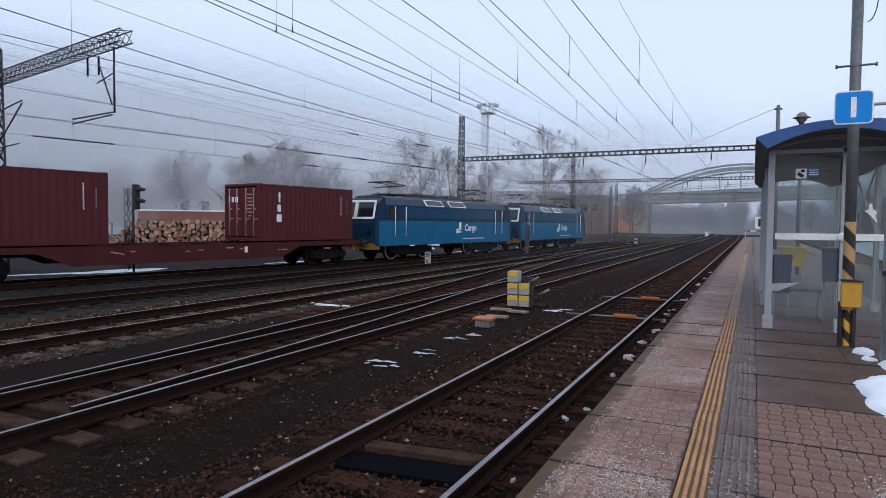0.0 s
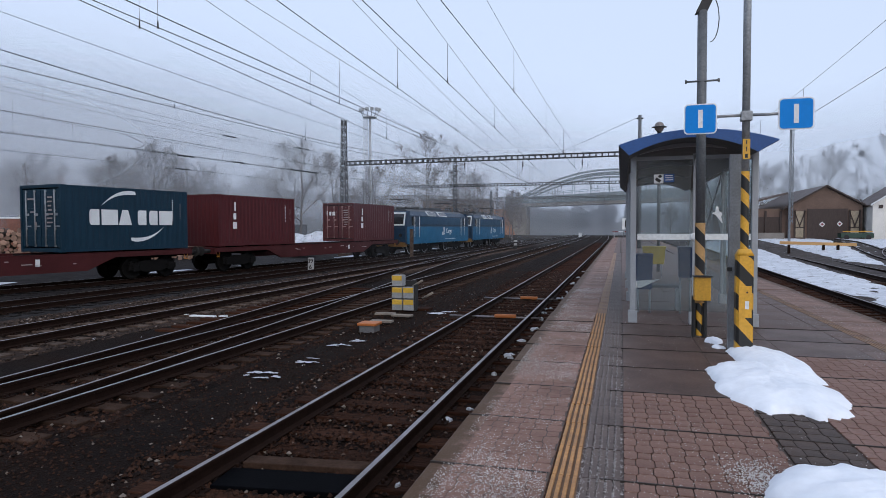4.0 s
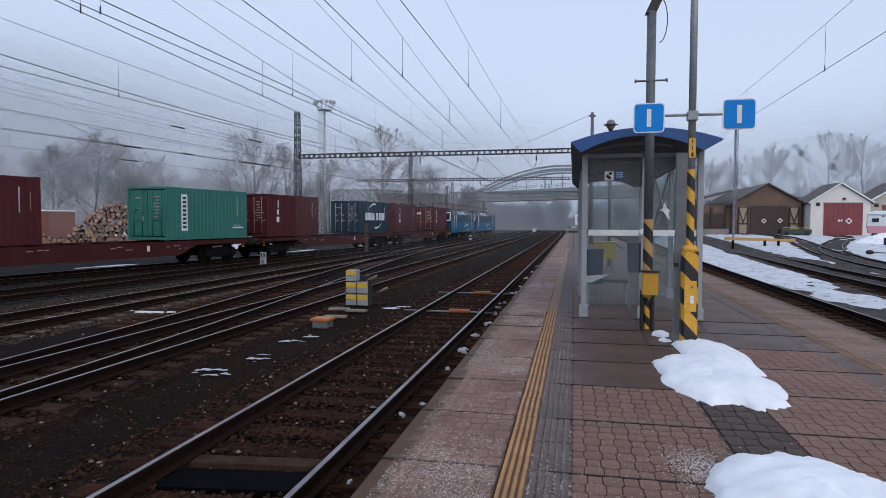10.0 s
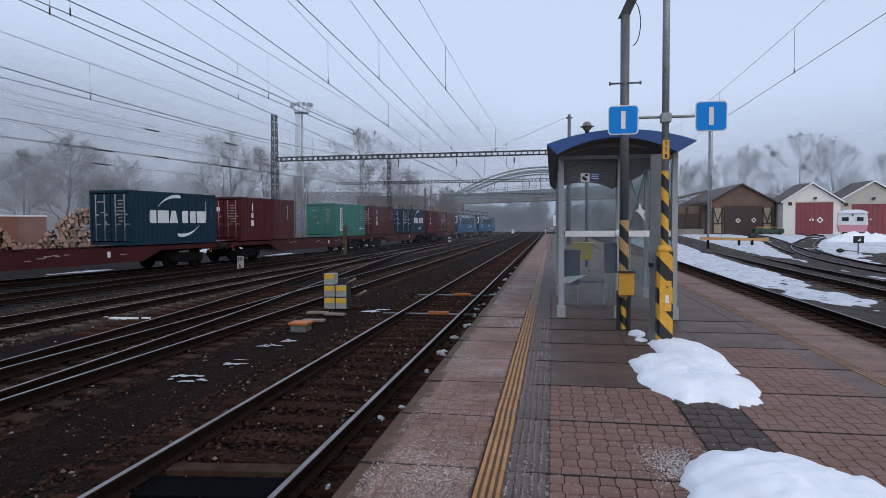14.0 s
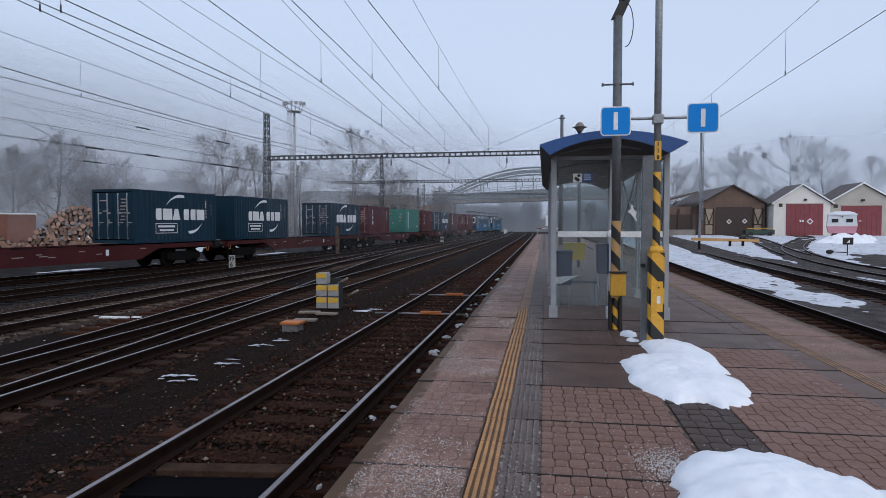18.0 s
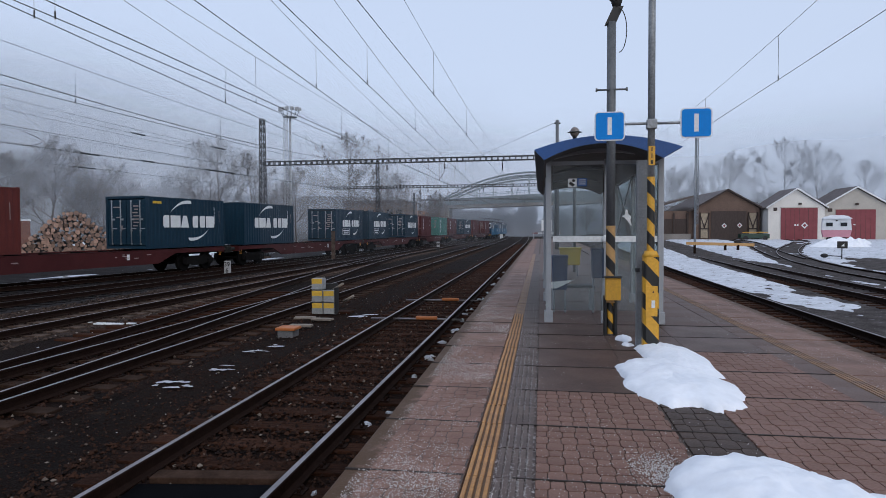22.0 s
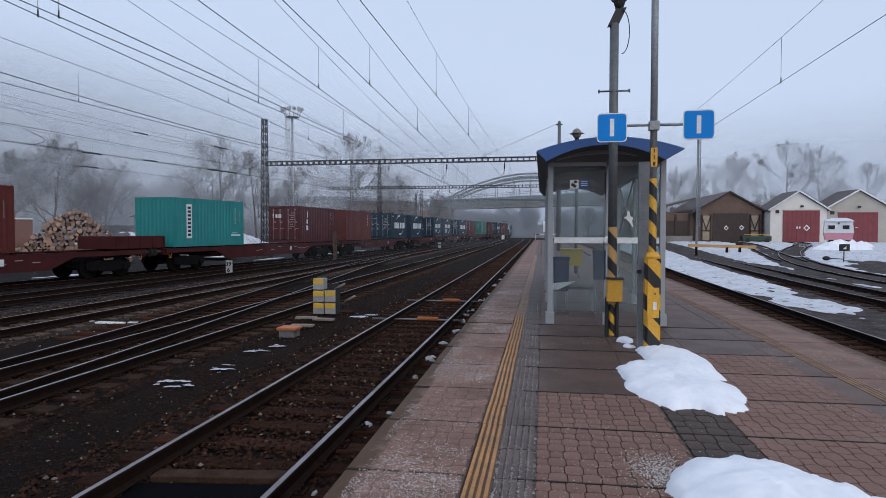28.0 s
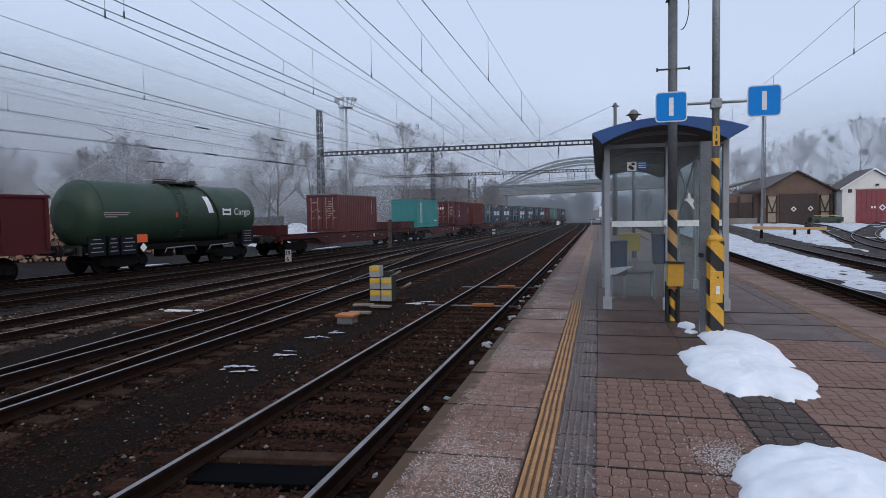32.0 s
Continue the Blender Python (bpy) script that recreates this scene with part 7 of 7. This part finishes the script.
# ---- haze, put in as upright see-through sheets ----
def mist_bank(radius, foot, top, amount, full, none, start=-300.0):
    """An upright curved sheet whose pale tint stands in for haze: thin at the ground (foot, a share), thickest at half
    its height, gone at its top and beyond x = none.
    """
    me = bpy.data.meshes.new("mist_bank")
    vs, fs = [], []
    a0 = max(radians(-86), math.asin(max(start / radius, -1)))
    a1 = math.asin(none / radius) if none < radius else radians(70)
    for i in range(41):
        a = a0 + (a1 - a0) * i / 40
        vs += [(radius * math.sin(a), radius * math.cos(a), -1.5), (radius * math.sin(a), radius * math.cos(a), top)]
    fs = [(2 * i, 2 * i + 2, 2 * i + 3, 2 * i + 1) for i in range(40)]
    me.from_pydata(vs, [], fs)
    m = haze_material("mist", amount, 0.69 if none < 5 else 0.9)
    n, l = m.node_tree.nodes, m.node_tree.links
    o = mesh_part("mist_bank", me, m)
    tagged(o, "curved see-through sheet standing in for winter mist over the railway", "mist", "mist banks", "stuff")
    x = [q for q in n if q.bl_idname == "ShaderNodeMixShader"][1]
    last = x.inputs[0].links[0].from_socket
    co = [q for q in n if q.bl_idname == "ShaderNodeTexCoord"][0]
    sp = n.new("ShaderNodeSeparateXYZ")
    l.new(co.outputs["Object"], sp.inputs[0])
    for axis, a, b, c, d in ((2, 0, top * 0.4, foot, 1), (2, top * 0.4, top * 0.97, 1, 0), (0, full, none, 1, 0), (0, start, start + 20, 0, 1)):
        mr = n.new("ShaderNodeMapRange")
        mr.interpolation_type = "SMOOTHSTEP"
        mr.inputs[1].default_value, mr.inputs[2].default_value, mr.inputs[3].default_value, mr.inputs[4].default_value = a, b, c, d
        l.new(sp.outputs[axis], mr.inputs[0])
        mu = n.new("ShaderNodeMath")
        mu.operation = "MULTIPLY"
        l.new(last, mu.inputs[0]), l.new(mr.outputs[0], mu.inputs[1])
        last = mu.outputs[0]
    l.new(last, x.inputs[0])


# One haze sheet per row, so distant things pale in steps.
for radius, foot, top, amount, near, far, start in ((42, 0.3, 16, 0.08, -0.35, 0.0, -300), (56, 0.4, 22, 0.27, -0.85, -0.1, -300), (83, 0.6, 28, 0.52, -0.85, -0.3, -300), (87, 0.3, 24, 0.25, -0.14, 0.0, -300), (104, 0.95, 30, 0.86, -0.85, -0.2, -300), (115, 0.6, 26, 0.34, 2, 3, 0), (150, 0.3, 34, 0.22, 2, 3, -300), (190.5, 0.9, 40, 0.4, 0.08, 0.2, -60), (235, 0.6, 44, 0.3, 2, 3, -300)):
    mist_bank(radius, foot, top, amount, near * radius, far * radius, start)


# ---- small things by the tracks ----
block_grey = material("pale_grey_block", (0.3, 0.31, 0.32), 0.8, scale=5, bump=0.3)
block_yellow = paint("faded_block_yellow", (0.6, 0.37, 0.04), 0.7)
board_m = material("pale_weathered_board", (0.23, 0.195, 0.16), 0.8, scale=4, bump=0.3)
signal_orange = paint("weathered_orange_cover", (0.4, 0.12, 0.025), 0.6)
stack = thing("block_signal", "stack of grey and yellow weight blocks on a switch stand", "switch stand")
for cx, cz in ((-6.16, -0.58), (-5.82, -0.58), (-6.16, -0.24), (-5.82, -0.24), (-6.16, 0.1)):
    b = boxpart("weight_block", (cx, 17.0, cz), (0.31, 0.32, 0.31), block_grey, stack, bevel=0.015)
    boxpart("yellow_half", (cx, 16.836, cz + 0.08), (0.29, 0.012, 0.14), block_yellow, b)
boxpart("back_plate", (-6.06, 17.25, -0.34), (0.72, 0.1, 0.84), black_m, stack)
boxpart("side_plate", (-5.645, 17.0, -0.38), (0.03, 0.3, 0.74), black_m, stack)
boxpart("base_beam", (-5.9, 17.3, -0.74), (1.2, 0.4, 0.08), sleeper_wood, stack)
for z0, x0 in ((-0.08, -5.6), (-0.42, -5.3)):
    part("lever", rod(B(), (x0 - 0.2, 17.2, z0), (x0 + 0.12, 17.1, z0 + 0.18), 0.035, 8), board_m, stack)
box_grey = material("stained_grey_box", (0.13, 0.13, 0.135), 0.8, scale=5, bump=0.3)
obox = thing("cable_box", "low grey cable box with an orange lid", "box")
boxpart("body", (-5.62, 13.5, -0.71), (0.36, 0.36, 0.16), box_grey, obox, bevel=0.01)
boxpart("lid", (-5.62, 13.5, -0.6), (0.46, 0.42, 0.06), signal_orange, obox, "weathered orange lid", 0.015)
for x, y, a in ((-5.75, 14.6, 4), (-5.6, 15.7, -5), (-6.15, 15.9, 10)):
    o = boxpart("board", (0, 0, 0), (0.55, 0.22, 0.05), board_m, None, bevel=0.006)
    o.matrix_world = pose(x, y, -0.71, 0, 0, a)
    tagged(o, "pale weathered board lying on the ballast", "board", "loose boards")
for y in (15.7, 19.95):
    o = thing("point_rod", "orange-covered point rod across the track", "rod", "point rods")
    part("rod", rod(B(), (-4.3, y, -0.66), (-1.95, y, -0.66), 0.025, 8), rail_dull, o)
    boxpart("cover", (-2.85, y, -0.63), (0.55, 0.11, 0.09), signal_orange, o, "orange cover", 0.03)
post_m = paint("dirty_white_post", (0.36, 0.36, 0.36), 0.7, spread=0.2)
km = thing("distance_post", "white distance post with black figures beside the track", "post")
boxpart("plate", (-15.75, 30.1, -0.33), (0.31, 0.12, 0.74), post_m, km, bevel=0.01)
letters("39", 0.32, black_m, km, Matrix.Translation((-15.75, 30.03, -0.14)) @ REAR, bold=0.006)
letters("6", 0.32, black_m, km, Matrix.Translation((-15.75, 30.03, -0.45)) @ REAR, bold=0.006)
boxpart("foot", (-15.75, 30.1, -0.72), (0.26, 0.1, 0.2), concrete_m, km)
km2 = thing("dwarf_signal", "small pale banded dwarf signal beside the far tracks", "signal")
boxpart("foot", (-11.05, 68, -0.55), (0.3, 0.2, 0.42), black_m, km2, bevel=0.01)
boxpart("plate", (-11.05, 68, -0.05), (0.34, 0.14, 0.58), post_m, km2, bevel=0.02)
boxpart("band", (-11.05, 67.92, -0.02), (0.35, 0.02, 0.14), black_m, km2)
boxpart("cap", (-11.05, 68, 0.26), (0.38, 0.2, 0.05), black_m, km2, bevel=0.01)
km3 = thing("distance_post", "white board by the far curve", "post")
boxpart("plate", (-9.2, 150, -0.2), (0.66, 0.1, 1.0), white_m, km3)
white_plank = thing("white_board", "white board lying between two tracks", "board")
boxpart("plank", (-10.75, 14.4, -0.735), (0.75, 0.16, 0.04), white_m, white_plank, bevel=0.008)
for dx in (-0.62, 0.6):
    boxpart("fragment", (-10.8 + dx, 14.5, -0.73), (0.22, 0.1, 0.03), white_m, white_plank)
sign_far = thing("platform_end_sign", "white framed sign at the platform's far end", "sign")
boxpart("board", (0.9, 100, 2.1), (1.6, 0.1, 1.7), white_m, sign_far)
boxpart("black_mark", (0.9, 99.93, 2.1), (0.8, 0.03, 1.1), hazard_k, sign_far)
for dx in (-0.6, 0.6):
    part("leg", rod(B(), (0.9 + dx, 100, 0), (0.9 + dx, 100, 1.3), 0.04, 8), pole_grey, sign_far)
barrier = thing("platform_barrier", "low red and white barrier at the platform's end", "barrier")
for i in range(5):
    boxpart("rail_piece", (-0.9 + i * 0.9, 101.5, 0.9), (0.88, 0.06, 0.16), white_m if i % 2 else door_red, barrier)
for x in (-1.1, 0.9, 2.9):
    part("leg", rod(B(), (x, 101.5, 0), (x, 101.5, 1.0), 0.04, 8), white_m, barrier)
hose = thing("cable_conduit", "dark blue cable cover and brown plank laid between the rails", "conduit")
part("cover", box(B(), (-2.97, 5.08, -0.72), (1.28, 0.42, 0.06), Matrix.Rotation(0.12, 3, "Z"), 0.01), paint("dark_blue_conduit", (0.0022, 0.0024, 0.0034), 0.8, spec=0.03), hose)
part("plank", box(B(), (-2.93, 5.46, -0.69), (1.3, 0.2, 0.06), Matrix.Rotation(0.12, 3, "Z"), 0.01), sleeper_stain, hose)
p = thing("marker_post", "slim grey concrete cable marker post by the tracks", "post")
part("post", box(B(), (-15.5, 46.0, 0.35), (0.26, 0.16, 2.3), bevel=0.01), sleeper_conc, p)

# scraps of snow
flake = []
for i in range(4):
    rng = random.Random(50 + i)
    vs = [(0, 0, 0.03)] + [((0.5 + rng.uniform(-0.2, 0.3)) * math.cos(a * 0.5236), (0.5 + rng.uniform(-0.2, 0.3)) * math.sin(a * 0.5236), -0.02) for a in range(12)]
    me = bpy.data.meshes.new("snow_scrap")
    me.from_pydata(vs, [], [(0, 1 + k, 1 + (k + 1) % 12) for k in range(12)])
    me.materials.append(dirty_snow)
    flake.append(me)
lumps = []
for i in range(4):
    rng = random.Random(80 + i)
    vs = [(rng.uniform(-0.1, 0.1), rng.uniform(-0.1, 0.1), 0.042)]
    for r, z in ((0.3, 0.036), (0.52, 0.018), (0.62, -0.03)):
        vs += [(r * rng.uniform(0.75, 1.3) * math.cos(a * 0.6283), r * rng.uniform(0.75, 1.3) * math.sin(a * 0.6283), z + rng.uniform(-0.008, 0.012)) for a in range(10)]
    fs = [(0, 1 + k, 1 + (k + 1) % 10) for k in range(10)]
    fs += [(1 + b + k, 11 + b + k, 11 + b + (k + 1) % 10, 1 + b + (k + 1) % 10) for b in (0, 10) for k in range(10)]
    me = bpy.data.meshes.new("snow_lump")
    me.from_pydata(vs, [], fs)
    me.polygons.foreach_set("use_smooth", [True] * len(me.polygons))
    me.materials.append(dirty_snow)
    lumps.append(me)
rng = random.Random(9)
CLUSTERS = ((-5.47, 11.6), (-5.34, 12.1), (-5.38, 9.96), (-5.72, 9.06), (-5.5, 8.81))
SCRAPS = [(-4.9, 16.6, 0.26, 0.2), (-4.7, 17.0, 0.2, 0.14)]
SCRAPS += [(cx + rng.gauss(0, 0.13), cy + rng.gauss(0, 0.1), rng.uniform(0.03, 0.13), rng.uniform(0.02, 0.06)) for cx, cy in CLUSTERS for _ in range(6)]
SCRAPS += [(-2.0 + rng.uniform(-0.1, 0.1), y, rng.uniform(0.025, 0.12), rng.uniform(0.04, 0.18)) for y in (3.3, 5.3, 7.3, 7.8, 9.85, 11.25, 11.4, 12.9, 14.5, 16.0, 16.2, 17.3, 18.1, 18.3, 20.9, 21.2, 23.0, 26.5, 27, 30, 34)]
SCRAPS += [(rng.uniform(-6.1, -4.0), rng.uniform(6.5, 24), rng.uniform(0.006, 0.018), rng.uniform(0.004, 0.014)) for _ in range(40)]
SCRAPS += [(rng.uniform(4.5, 5.15), 7 + 25 * rng.random() ** 0.8, rng.uniform(0.03, 0.16), rng.uniform(0.05, 0.35)) for _ in range(90)]
SCRAPS += [(rng.uniform(-11, -9.4), rng.uniform(10, 30), rng.uniform(0.012, 0.03), rng.uniform(0.012, 0.03)) for _ in range(24)]
for x, y, sx, sy in SCRAPS:
    o = mesh_part("snow_scrap", rng.choice(lumps if -2.2 < x < -1.8 else flake), None)
    o.matrix_world = pose(x, y, -0.74 if -2.2 < x < -1.8 else -0.745, 0, 0, rng.uniform(-30, 30)) @ Matrix.Diagonal((sx * 1.7, sy * 1.7, 0.95 if -2.2 < x < -1.8 else 0.22, 1))
    tagged(o, "small scrap of melting snow on dark ground", "snow", "scraps of snow")


# ---- loose ballast stones, as one mass each ----
def stones(name, label, n, place, size, mat, seed):
    rs = np.random.RandomState(seed)
    base = np.array([(0, 0, 1), (0.9, 0, 0.1), (0.1, 0.85, 0), (-0.9, 0.1, 0.1), (0, -0.9, 0), (0.2, 0.1, -0.8)])
    tri = np.array([(0, 1, 2), (0, 2, 3), (0, 3, 4), (0, 4, 1), (5, 2, 1), (5, 3, 2), (5, 4, 3), (5, 1, 4)])
    xy = place(rs, n)
    r = rs.uniform(size[0], size[1], (n, 1, 1))
    v = base[None] * (1 + rs.uniform(-0.35, 0.35, (n, 6, 3))) * r * np.array([1, 1, 0.7])
    a = rs.uniform(0, 6.28, n)
    c, s = np.cos(a)[:, None], np.sin(a)[:, None]
    out = np.stack([v[..., 0] * c - v[..., 1] * s + xy[:, 0:1], v[..., 0] * s + v[..., 1] * c + xy[:, 1:2], v[..., 2] + xy[:, 2:3]], -1)
    faces = (tri[None] + 6 * np.arange(n)[:, None, None]).reshape(-1, 3)
    me = bpy.data.meshes.new(name)
    me.from_pydata(out.reshape(-1, 3).tolist(), [], faces.tolist())
    return tagged(mesh_part(name, me, mat), label, "ballast", kind="stuff")


def stone_material(name, a, b, pale):
    m = bpy.data.materials.new(name)
    m.use_nodes = True
    n, l = m.node_tree.nodes, m.node_tree.links
    g = n.new("ShaderNodeNewGeometry")
    cr = n.new("ShaderNodeValToRGB")
    cr.color_ramp.elements[0].color, cr.color_ramp.elements[1].color = (*a, 1), (*b, 1)
    cr.color_ramp.elements[1].position = 0.96
    e = cr.color_ramp.elements.new(0.995)
    e.color = (*pale, 1)
    l.new(g.outputs["Random Per Island"], cr.inputs[0])
    l.new(cr.outputs[0], n["Principled BSDF"].inputs["Base Color"])
    n["Principled BSDF"].inputs["Roughness"].default_value = 0.85
    n["Principled BSDF"].inputs["Specular IOR Level"].default_value = 0.15
    return m


brown_stones = stone_material("brown_ballast", (0.0045, 0.0025, 0.0018), (0.046, 0.0195, 0.011), (0.2, 0.17, 0.145))
grey_stones = stone_material("grey_ballast", (0.014, 0.0095, 0.0072), (0.085, 0.058, 0.045), (0.2, 0.17, 0.15))


dim_stones = stone_material("sooty_ballast", (0.009, 0.0075, 0.0073), (0.03, 0.024, 0.0225), (0.07, 0.06, 0.056))


def band(x0, x1, y0, y1, z, lean=None, power=1.8):
    def place(rs, n):
        y = y0 + (y1 - y0) * rs.rand(n) ** power
        x = rs.uniform(x0, x1, n) + (np.array([lean(q) for q in y]) if lean else 0)
        return np.stack([x, y, z + rs.uniform(-0.015, 0.02, n)], 1)
    return place


stones("ballast_stones", "loose rusty brown ballast between the platform track's rails", 13000, band(-3.65, -2.3, 2.5, 34, -0.738), (0.016, 0.042), brown_stones, 1)
stones("ballast_stones", "loose rusty brown ballast beside the platform track", 9000, band(-4.75, -3.8, 2.5, 34, -0.765), (0.015, 0.042), brown_stones, 2)
stones("ballast_stones", "loose dark ballast at the platform's foot", 5000, band(-2.15, -1.25, 2.5, 34, -0.765), (0.015, 0.04), brown_stones, 3)
stones("ballast_stones", "fine dark grit on the ground between tracks", 9000, band(-6.4, -4.6, 3, 34, -0.772, power=1.5), (0.008, 0.024), brown_stones, 4)
stones("ballast_stones", "loose brown ballast along the main track", 9000, band(-9.2, -6.0, 5, 40, -0.758, power=1.5), (0.02, 0.05), brown_stones, 5)
stones("ballast_stones", "loose grey ballast round the third track", 16000, band(-2.9, 1.7, 4, 50, -0.762, LINE_3, 1.3), (0.02, 0.055), grey_stones, 6)
stones("ballast_stones", "sooty ballast by the dark siding", 6000, band(-3.0, 1.4, 12, 46, -0.77, SIDING, 1.3), (0.02, 0.05), dim_stones, 16)
stones("ballast_stones", "loose brown ballast beside the snowy track", 5000, band(-1.0, 1.2, 8, 40, -0.758, RIGHT_1, 1.4), (0.02, 0.05), brown_stones, 7)
def gritted(rs, n):
    """Grit lies in drifts: most along the platform's edge, some by the far edge."""
    x = np.where(rs.rand(6 * n) < 0.72, rs.uniform(-1.2, -0.5, 6 * n), np.where(rs.rand(6 * n) < 0.45, rs.uniform(-0.3, 1.6, 6 * n), rs.uniform(2.6, 4.15, 6 * n)))
    y = 3.0 + 14 * rs.rand(6 * n) ** 1.5
    keep = np.array([noise.noise(Vector((a * 1.1, b * 0.9, 4))) + 0.6 * noise.noise(Vector((a * 3.5, b * 3, 8))) for a, b in zip(x, y)]) > rs.uniform(-0.25, 0.6, 6 * n)
    x, y = x[keep][:n], y[keep][:n]
    out = np.stack([x, y, np.where((x < -0.48) & (y < 8.65), 0.011, 0.003)], 1)
    return out[rs.permutation(n) % len(out)]


stones("grit", "drifts of pale grit on the platform slabs", 17000, gritted, (0.0022, 0.0062), material("pale_grit", (0.55, 0.52, 0.5), 0.8, bump=0), 8)

stones("grit", "little drift of pale grit beside the snow heap", 1100, lambda rs, n: np.stack([rs.normal(0.82, 0.12, n), rs.normal(4.35, 0.2, n), np.full(n, 0.003)], 1), (0.003, 0.009), bpy.data.materials["pale_grit"], 21)
stones("grit", "grit lines washed into the grooved strip", 4500, lambda rs, n: np.stack([-0.285 + 0.05 * rs.randint(0, 5, n) + rs.normal(0, 0.006, n), 2.9 + 12 * rs.rand(n) ** 1.5, np.full(n, 0.0)], 1), (0.002, 0.0048), bpy.data.materials["pale_grit"], 22)

# ---- pavers before the shelter ----
def paver_mesh(w, h, cx, cy, lo, hi, mat):
    """An eight-sided block w by h with cut corners, or flat where lo or hi trims it."""
    pts = [(-w / 2 + cx, -h / 2), (w / 2 - cx, -h / 2), (w / 2, -h / 2 + cy), (w / 2, h / 2 - cy), (w / 2 - cx, h / 2), (-w / 2 + cx, h / 2), (-w / 2, h / 2 - cy), (-w / 2, -h / 2 + cy)]
    pts = [(u, min(max(v, lo), hi)) for u, v in pts]
    vs = [(u * 0.98, v * 0.98, 0) for u, v in pts] + [(u, v, -0.003) for u, v in pts] + [(u, v, -0.05) for u, v in pts]
    fs = [tuple(range(8))] + [(8 * r + i, 8 * (r + 1) + i, 8 * (r + 1) + (i + 1) % 8, 8 * r + (i + 1) % 8) for r in range(2) for i in range(8)]
    me = bpy.data.meshes.new("paver")
    me.from_pydata(vs, [], fs)
    me.materials.append(mat)
    return me


def pave(x0, x1, y0, y1, mat, parts, pw=0.125, sw=0.094, row=PITCH / 8, seam=True, lift=0.0):
    """Rows of eight-sided and small blocks, staggered; singly, or joined into one mass."""
    rng = random.Random(int(x0 * 100))
    bulge = row * 0.085
    cx, cy, g = (pw - sw) / 2, bulge * 2, 0.006
    big = [paver_mesh(pw - g, row + 2 * bulge - 1.8 * g, cx, cy, lo, hi, mat) for lo, hi in ((-1, 1), (-row / 2 + 0.008, 1), (-1, row / 2 - 0.008))]
    small = paver_mesh(sw - g, row - 2 * bulge - 1.8 * g, 0.002, 0.002, -1, 1, mat)
    vs, fs = [], []
    j = 0
    while y0 + (j + 1) * row <= y1 + 0.01:
        y = y0 + (j + 0.5) * row
        x = x0 - (0.03 if j % 2 else 0.03 + (pw + sw) / 2)
        i = 0
        cut = 1 if seam and j % 8 == 0 else 2 if seam and j % 8 == 7 else 0
        while x < x1:
            w = pw if i % 2 == 0 else sw
            xa, xb = max(x, x0), min(x + w, x1)
            if xb - xa > 0.02:
                me = big[cut] if i % 2 == 0 else small
                m = pose((xa + xb) / 2, y, lift + rng.uniform(-0.002, 0.001), rng.uniform(-0.4, 0.4), rng.uniform(-0.4, 0.4), rng.uniform(-0.5, 0.5)) @ Matrix.Diagonal(((xb - xa) / w, 1, 1, 1))
                if parts:
                    o = mesh_part("paver", me, None, platform)
                    o.matrix_local = m
                else:
                    b = len(vs)
                    vs += [tuple(m @ v.co) for v in me.vertices]
                    fs += [tuple(b + q for q in p.vertices) for p in me.polygons]
            x += w
            i += 1
        j += 1
    if vs:
        me = bpy.data.meshes.new("pavers")
        me.from_pydata(vs, [], fs)
        o = mesh_part("pavers", me, mat, platform, "rest of the interlocking pavers")
        o["kind"] = "stuff"


pave(-0.028, 1.07, 2.945, 6.365, paver_m, True)
pave(1.09, 1.58, 2.945, 7.5, paver_dark, True, 0.15, 0.113, 0.175, False)
pave(1.6, 2.93, 2.945, 8.645, paver_m, False)
pave(PL + 0.17, PL + 0.81, 2.945, 8.645, edge_paver_m, False, lift=0.009)
boxpart("bed", (PL + 0.49, 5.795, -0.0145), (0.64, 5.7, 0.04), joint_m, platform)
boxpart("bed", (2.265, 7.5, -0.045), (1.33, 2.28, 0.06), joint_m, platform)
boxpart("bed", (1.45, 4.655, -0.045), (2.96, 3.42, 0.06), joint_m, platform)
boxpart("bed", (1.335, 7.0, -0.045), (0.5, 1.3, 0.06), joint_m, platform)


motions()
